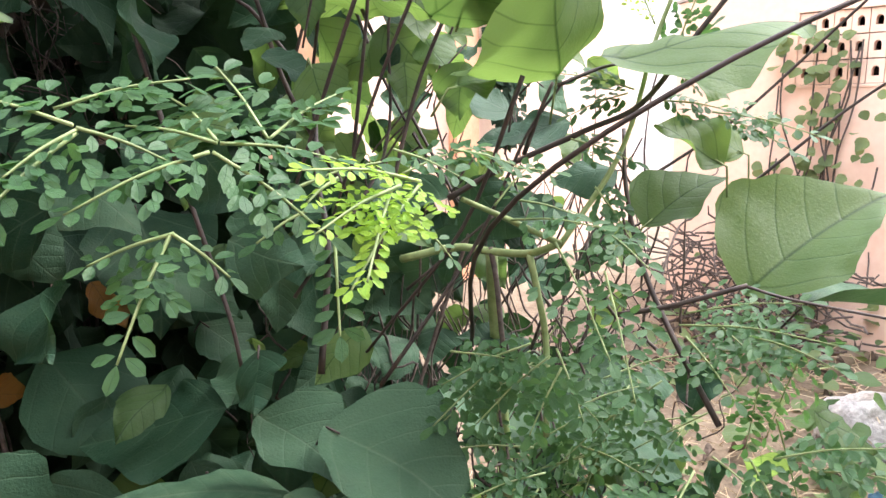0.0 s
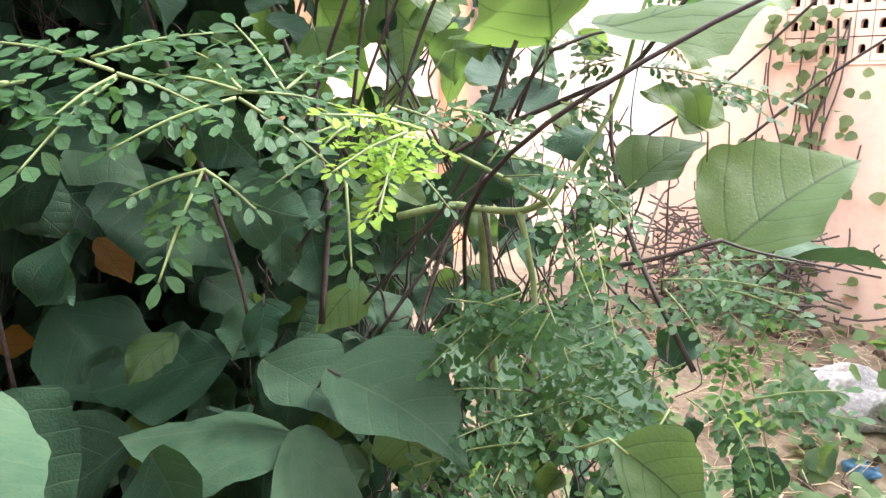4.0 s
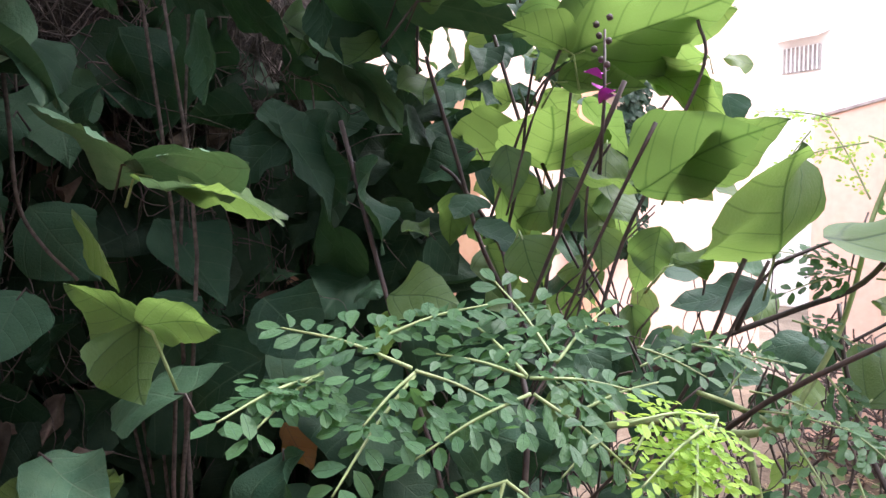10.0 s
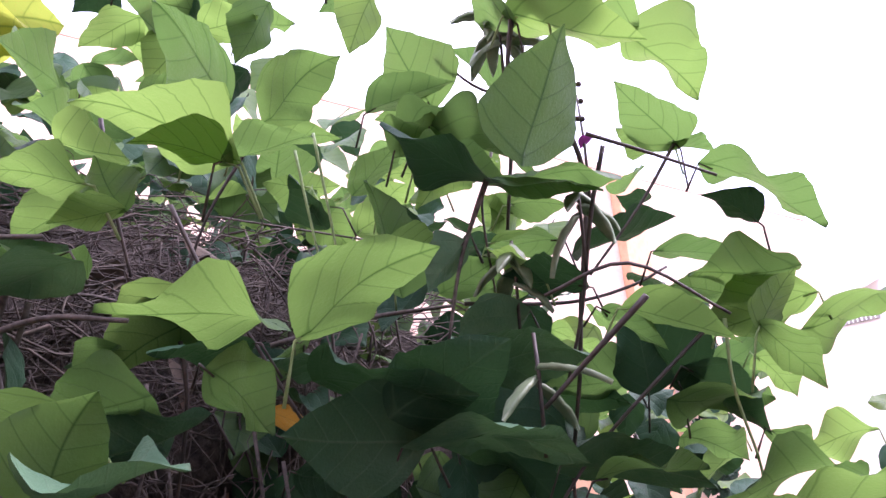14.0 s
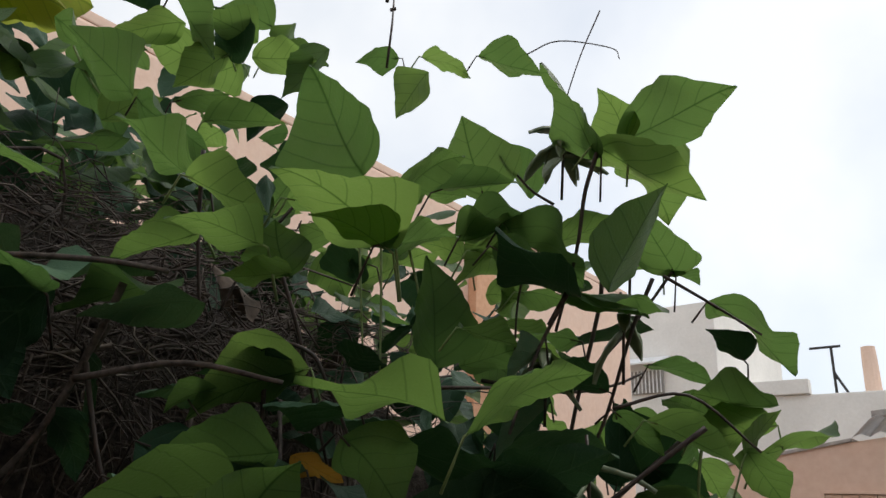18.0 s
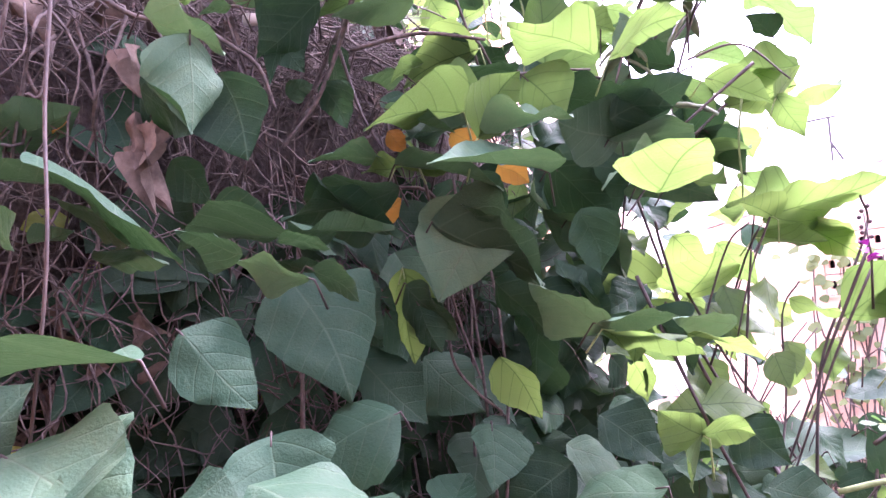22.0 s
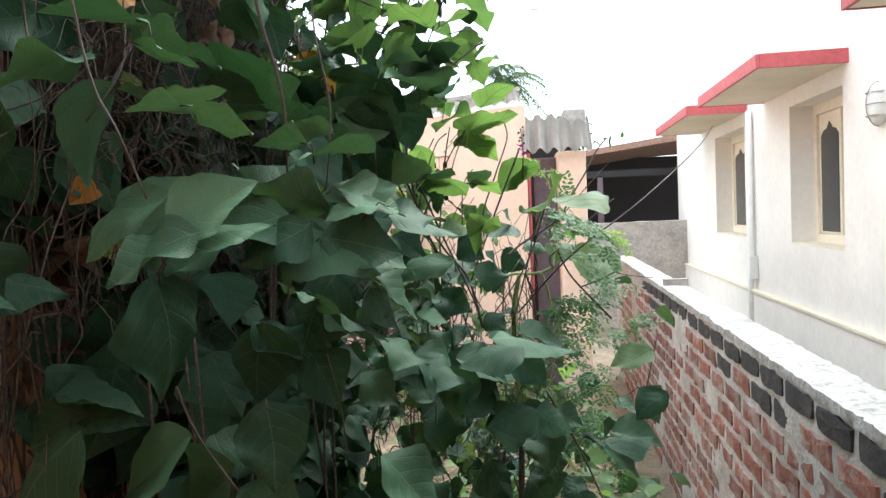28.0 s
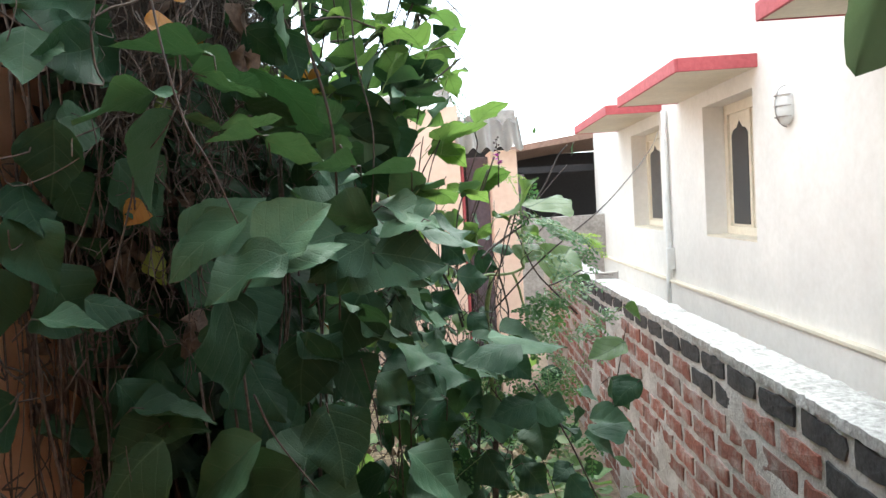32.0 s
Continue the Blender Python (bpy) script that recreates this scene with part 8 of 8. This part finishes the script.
# ---- flowers and pods ----
def flower_head(at, n, seed):
    rng = random.Random(seed)
    head = thing("bean_flower", "magenta bean flower on a dark spike", "flower", at, group="bean flowers")
    part("spike", tube(bmesh.new(), [(0, 0, -0.06), (0.004, 0, 0.0), (0.0, 0.004, 0.05)], (0.0018, 0.001), 5), M_STEM_PURPLE, head, smooth=True)
    petal = leaf_data("petal", M_FLOWER, width=1.0, widest=0.6, tip=0.5, cup=0.5, rows=5, half=2, seed=seed)
    for k in range(n):
        a = k * 2.1
        part("petal", petal, None, head, m=aim((0, 0, rng.uniform(-0.01, 0.02)), (math.cos(a), math.sin(a), 0.4), (0, 0, 1), 0.0145))
    bud = bmesh.new()
    bmesh.ops.create_icosphere(bud, subdivisions=1, radius=0.003)
    me = mesh_of("bud", bud, M_STEM_PURPLE, True)
    for k in range(7):
        part("bud", me, None, head, m=pose(0.006 * math.cos(k * 2.2), 0.006 * math.sin(k * 2.2), 0.022 + 0.006 * k))


def pods(at, n, seed, length=0.055):
    rng = random.Random(seed)
    bunch = thing("bean_pods", "bunch of flat dark green bean pods", "bean pods", at, group="bean pods")
    pod = leaf_data("pod", M_POD, width=0.26, widest=0.4, tip=0.6, cup=0.0, droop=0.35, wave=0, rows=7, half=2, notch=0)
    thick = bmesh.new()
    thick.from_mesh(pod)
    bmesh.ops.solidify(thick, geom=thick.faces, thickness=0.07)
    pod = mesh_of("pod", thick, M_POD, True)
    part("stalk", tube(bmesh.new(), [(0, 0, -0.06), (0.003, 0, 0), (0, 0.002, 0.03)], 0.0016, 5), M_STEM_PURPLE, bunch, smooth=True)
    for k in range(n):
        a = rng.uniform(0, math.tau)
        part("pod", pod, None, bunch, m=aim((0, 0, rng.uniform(-0.01, 0.03)), (math.cos(a), math.sin(a), rng.uniform(-0.9, 0.1)), (math.cos(a), math.sin(a), 1), rng.uniform(0.8, 1.1) * length))

flower_head((0.039, 1.581, 1.735), 5, 1)
flower_head((-0.13, 1.56, 2.13), 1, 3)
flower_head((-0.373, 1.444, 2.456), 0, 4)
pods((-0.185, 1.53, 2.268), 16, 1)
pods((-0.214, 1.54, 2.037), 6, 2)
pods((-0.131, 1.545, 2.073), 4, 3)
pods((-0.139, 1.485, 1.932), 3, 4)
stem("right", "P", 0.0022, 0.001, (0.02, 1.72, 1.36), (0.14, 1.6, 1.5), (0.293, 1.63, 1.609), (0.438, 1.823, 1.704), (0.54, 1.99, 1.775), (0.6, 2.1, 1.83))

# ---- ground cover ----
def on_ground(x, y):
    return Vector((x, y, ground_height(x, y)))


rg = random.Random(77)
stalk_bm = bmesh.new()
straw_bm = bmesh.new()
for k in range(3200):
    x, y = rg.uniform(-1.3, 0.72), 0.3 + 4.6 * rg.random() ** 1.3
    a = rg.uniform(0, math.tau)
    L = rg.uniform(0.05, 0.2)
    p = on_ground(x, y) + Vector((0, 0, rg.uniform(0.0, 0.06)))
    q = p + Vector((math.cos(a) * L, math.sin(a) * L, rg.uniform(-0.02, 0.05)))
    tube(straw_bm, [p, (p + q) / 2 + Vector((0, 0, rg.uniform(0, 0.03))), q], (0.0022, 0.0013), 3)
tagged(new("straw_litter", mesh_of("straw_litter", straw_bm, M_STRAW)), "dry straw and stalks strewn over the soil", "straw", kind="stuff")
for k in range(900):
    x, y = rg.gauss(0.2, 0.2), rg.gauss(2.6, 0.5)
    if x > 0.7:
        continue
    a, L = rg.uniform(0, math.tau), rg.uniform(0.06, 0.22)
    p = on_ground(x, y) + Vector((0, 0, rg.uniform(0.02, 0.16)))
    q = p + Vector((math.cos(a) * L, math.sin(a) * L, rg.uniform(-0.06, 0.06)))
    tube(stalk_bm, [p, (p + q) / 2 + Vector((0, 0, rg.uniform(0, 0.03))), q], (0.003, 0.002), 3)
tagged(new("dry_stalks", mesh_of("dry_stalks", stalk_bm, M_STRAW)), "tumbled pale dry stalks between the vines", "dry stalks", kind="stuff")
gl = Heap()
GROUND_LEAF = [leaf_data("creeper_leaf", M_GROUNDLEAF, width=1.05, tip=0.75, seed=k, rows=6, half=2, wave=0.05) for k in range(4)]
for k in range(1050):
    x, y = rg.uniform(-1.4, 0.73), rg.uniform(0.9, 5.5)
    if rg.random() < 0.35:
        x = rg.uniform(0.1, 0.73)
    h = rg.random() ** 2 * (0.35 if y < 3 else 0.2) * (1.4 if -1.2 < x < -0.2 and y > 1.9 else 1)
    p = on_ground(x, y) + Vector((0, 0, 0.03 + h))
    a = rg.uniform(0, math.tau)
    gl.add(rg.choice(GROUND_LEAF), aim(p, p + Vector((math.cos(a), math.sin(a), rg.uniform(-0.4, 0.2))), (rg.gauss(0, 0.3), rg.gauss(-0.2, 0.3), 1), rg.uniform(0.035, 0.095)))
tagged(new("ground_creeper", gl.mesh("ground_creeper", M_GROUNDLEAF)), "pale green creeper leaves spreading over the yard", "creeper", kind="stuff")
low = Heap()
for k in range(300):
    x, y = rg.uniform(-0.3, 0.66), rg.uniform(1.6, 4.4)
    p = on_ground(x, y) + Vector((0, 0, rg.uniform(0.05, 0.3 + 0.22 * (x > 0.3))))
    a = rg.uniform(0, math.tau)
    low.add(rg.choice(GROUND_LEAF), aim(p, p + Vector((math.cos(a), math.sin(a), rg.uniform(-0.6, 0.1))), (rg.gauss(0, 0.4), rg.gauss(-0.3, 0.4), 1), rg.uniform(0.06, 0.11)))
tagged(new("low_vines", low.mesh("low_vines", M_LEAF_LOW)), "green vines trailing over the litter", "vines", kind="stuff")
brown = Heap()
for k in range(420):
    x, y = rg.uniform(-1.4, 0.72), rg.uniform(0.8, 5.5)
    p = on_ground(x, y) + Vector((0, 0, rg.uniform(0.01, 0.05)))
    a = rg.uniform(0, math.tau)
    brown.add(rg.choice(CRUMPLED), aim(p, p + Vector((math.cos(a), math.sin(a), 0)), (0, rg.gauss(0, 0.5), 1), rg.uniform(0.04, 0.09)))
tagged(new("leaf_litter", brown.mesh("leaf_litter", M_DRYLEAF)), "brown leaf litter on dry soil", "leaf litter", kind="stuff")


def bag(name, at, size, material, label, category, seed):
    """A slack bag: a crumpled, flattened ball."""
    bm = bmesh.new()
    bmesh.ops.create_icosphere(bm, subdivisions=4, radius=1.0)
    for v in bm.verts:
        n = 0.25 * noise.noise(v.co * 1.7 + Vector((seed, 0, 0))) + 0.1 * noise.noise(v.co * 5)
        v.co = Vector((v.co.x * size[0], v.co.y * size[1], max(v.co.z, -0.35) * size[2])) * (1 + n)
    ob = new(name, mesh_of(name, bm, material, True))
    ob.location = on_ground(*at) + Vector((0, 0, 0.33 * size[2]))
    return tagged(ob, label, category)


bag("sack", (-0.15, 4.2), (0.2, 0.15, 0.14), M_LIME, "dirty white plastic sack lying in the litter", "sack", 3)
bag("plastic_bag", (0.0, 3.9), (0.06, 0.05, 0.03), M_BLUE, "crumpled blue plastic bag on the ground", "plastic bag", 8)

# creeper on the outhouse wall
cr = Heap()
rc = random.Random(15)
for k in range(150):
    z = rc.uniform(0.55, 2.0)
    x = rc.gauss(-0.78, 0.12 + 0.12 * (2 - z) / 2) + 0.12 * math.sin(z * 5)
    p = Vector((x, OY - rc.uniform(0.01, 0.12), z))
    cr.add(rc.choice(GROUND_LEAF), aim(p, p + Vector((rc.gauss(0, 0.6), rc.uniform(-0.8, 0), -rc.random())), (0, -1, 0.6), rc.uniform(0.035, 0.075)))
creeper = thing("creeper", "pale creeper climbing a peach wall beside its vent", "creeper", (-0.75, OY - 0.06, 0.3))
part("leaves", cr.mesh("leaves", M_GROUNDLEAF), None, creeper, m=Matrix.Translation(-creeper.location))
for k in range(14):
    x = rc.gauss(-0.75, 0.09)
    part("stem", local(tube(bmesh.new(), smooth_line(bend((x, OY - 0.05, 0.3), (x + rc.gauss(0, 0.15), OY - 0.03, rc.uniform(1.2, 1.95)), 0, 6, 0.04, rc), 3), 0.005, 5), creeper), M_TWIG, creeper, smooth=True)
heap2 = bmesh.new()
for k in range(260):
    p = Vector((rc.gauss(-0.95, 0.26), rc.uniform(4.7, 5.25), rc.uniform(0.4, 0.95)))
    tube(heap2, bend(p, p + Vector((rc.gauss(0, 0.2), rc.gauss(0, 0.12), rc.gauss(0, 0.1))), 0.02, 4, 0.02, rc), 0.005, 4)
tagged(new("brush_heap", mesh_of("brush_heap", heap2, M_TWIG)), "heap of dry brushwood at the foot of a peach wall", "brushwood", kind="stuff")

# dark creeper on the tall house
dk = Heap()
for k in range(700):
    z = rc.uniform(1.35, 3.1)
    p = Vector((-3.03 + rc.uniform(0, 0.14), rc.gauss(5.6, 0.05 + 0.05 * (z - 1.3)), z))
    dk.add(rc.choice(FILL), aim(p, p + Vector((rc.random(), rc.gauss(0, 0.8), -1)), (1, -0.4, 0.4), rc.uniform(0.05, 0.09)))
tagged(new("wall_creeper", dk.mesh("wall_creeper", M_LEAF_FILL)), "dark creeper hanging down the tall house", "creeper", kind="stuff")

# ---- bricks of the boundary wall ----
def brick_data(name, material, seed, length=0.212, height=0.062):
    rng = random.Random(seed)
    bm = bmesh.new()
    n = 5
    front, back = [], []
    outline = [(-length / 2 + length * i / n, -height / 2) for i in range(n)] + [(length / 2, -height / 2), (length / 2, 0)] + [(length / 2 - length * i / n, height / 2) for i in range(n)] + [(-length / 2, height / 2), (-length / 2, 0)]
    for y, z in outline:
        jy, jz = rng.uniform(-0.005, 0.005), rng.uniform(-0.006, 0.006)
        front.append(bm.verts.new((-rng.uniform(0.002, 0.006), y * 0.965 + jy, z * 0.93 + jz)))
        back.append(bm.verts.new((0.02, y + jy, z + jz)))
    mid = bm.verts.new((-0.006, 0, 0))
    for i in range(len(outline)):
        j = (i + 1) % len(outline)
        bm.faces.new((front[i], front[j], mid))
        bm.faces.new((front[j], front[i], back[i], back[j]))
    bmesh.ops.recalc_face_normals(bm, faces=bm.faces)
    return mesh_of(name, bm, material)


RED = [brick_data("brick", M_BRICK, k) for k in range(7)]
BLACK = [brick_data("brick", M_BRICK_BLACK, k + 20) for k in range(4)]
rb = random.Random(41)
far_bricks = Heap()
for c in range(13):
    z = WALL_TOP - 0.05 - COURSE * c
    for k in range(-8, 28):
        y = 0.245 * (k + (0.5 if c % 2 else 0.0)) + rb.uniform(-0.006, 0.006)
        black = c == 0 or (c == 1 and rb.random() < 0.6)
        me = rb.choice(BLACK if black else RED)
        m = pose(WALL_X + rb.uniform(-0.001, 0.003), y, z + rb.uniform(-0.003, 0.003), rb.uniform(-1.2, 1.2))
        if 0.3 < y < 5.3:
            if not black and rb.random() < 0.1:
                continue
            part("brick", me, None, brick_wall, m=m)
        elif not black:
            far_bricks.add(me, m)
rest = part("bricks", far_bricks.mesh("bricks", M_BRICK, False), None, brick_wall)
tagged(rest, kind="stuff")
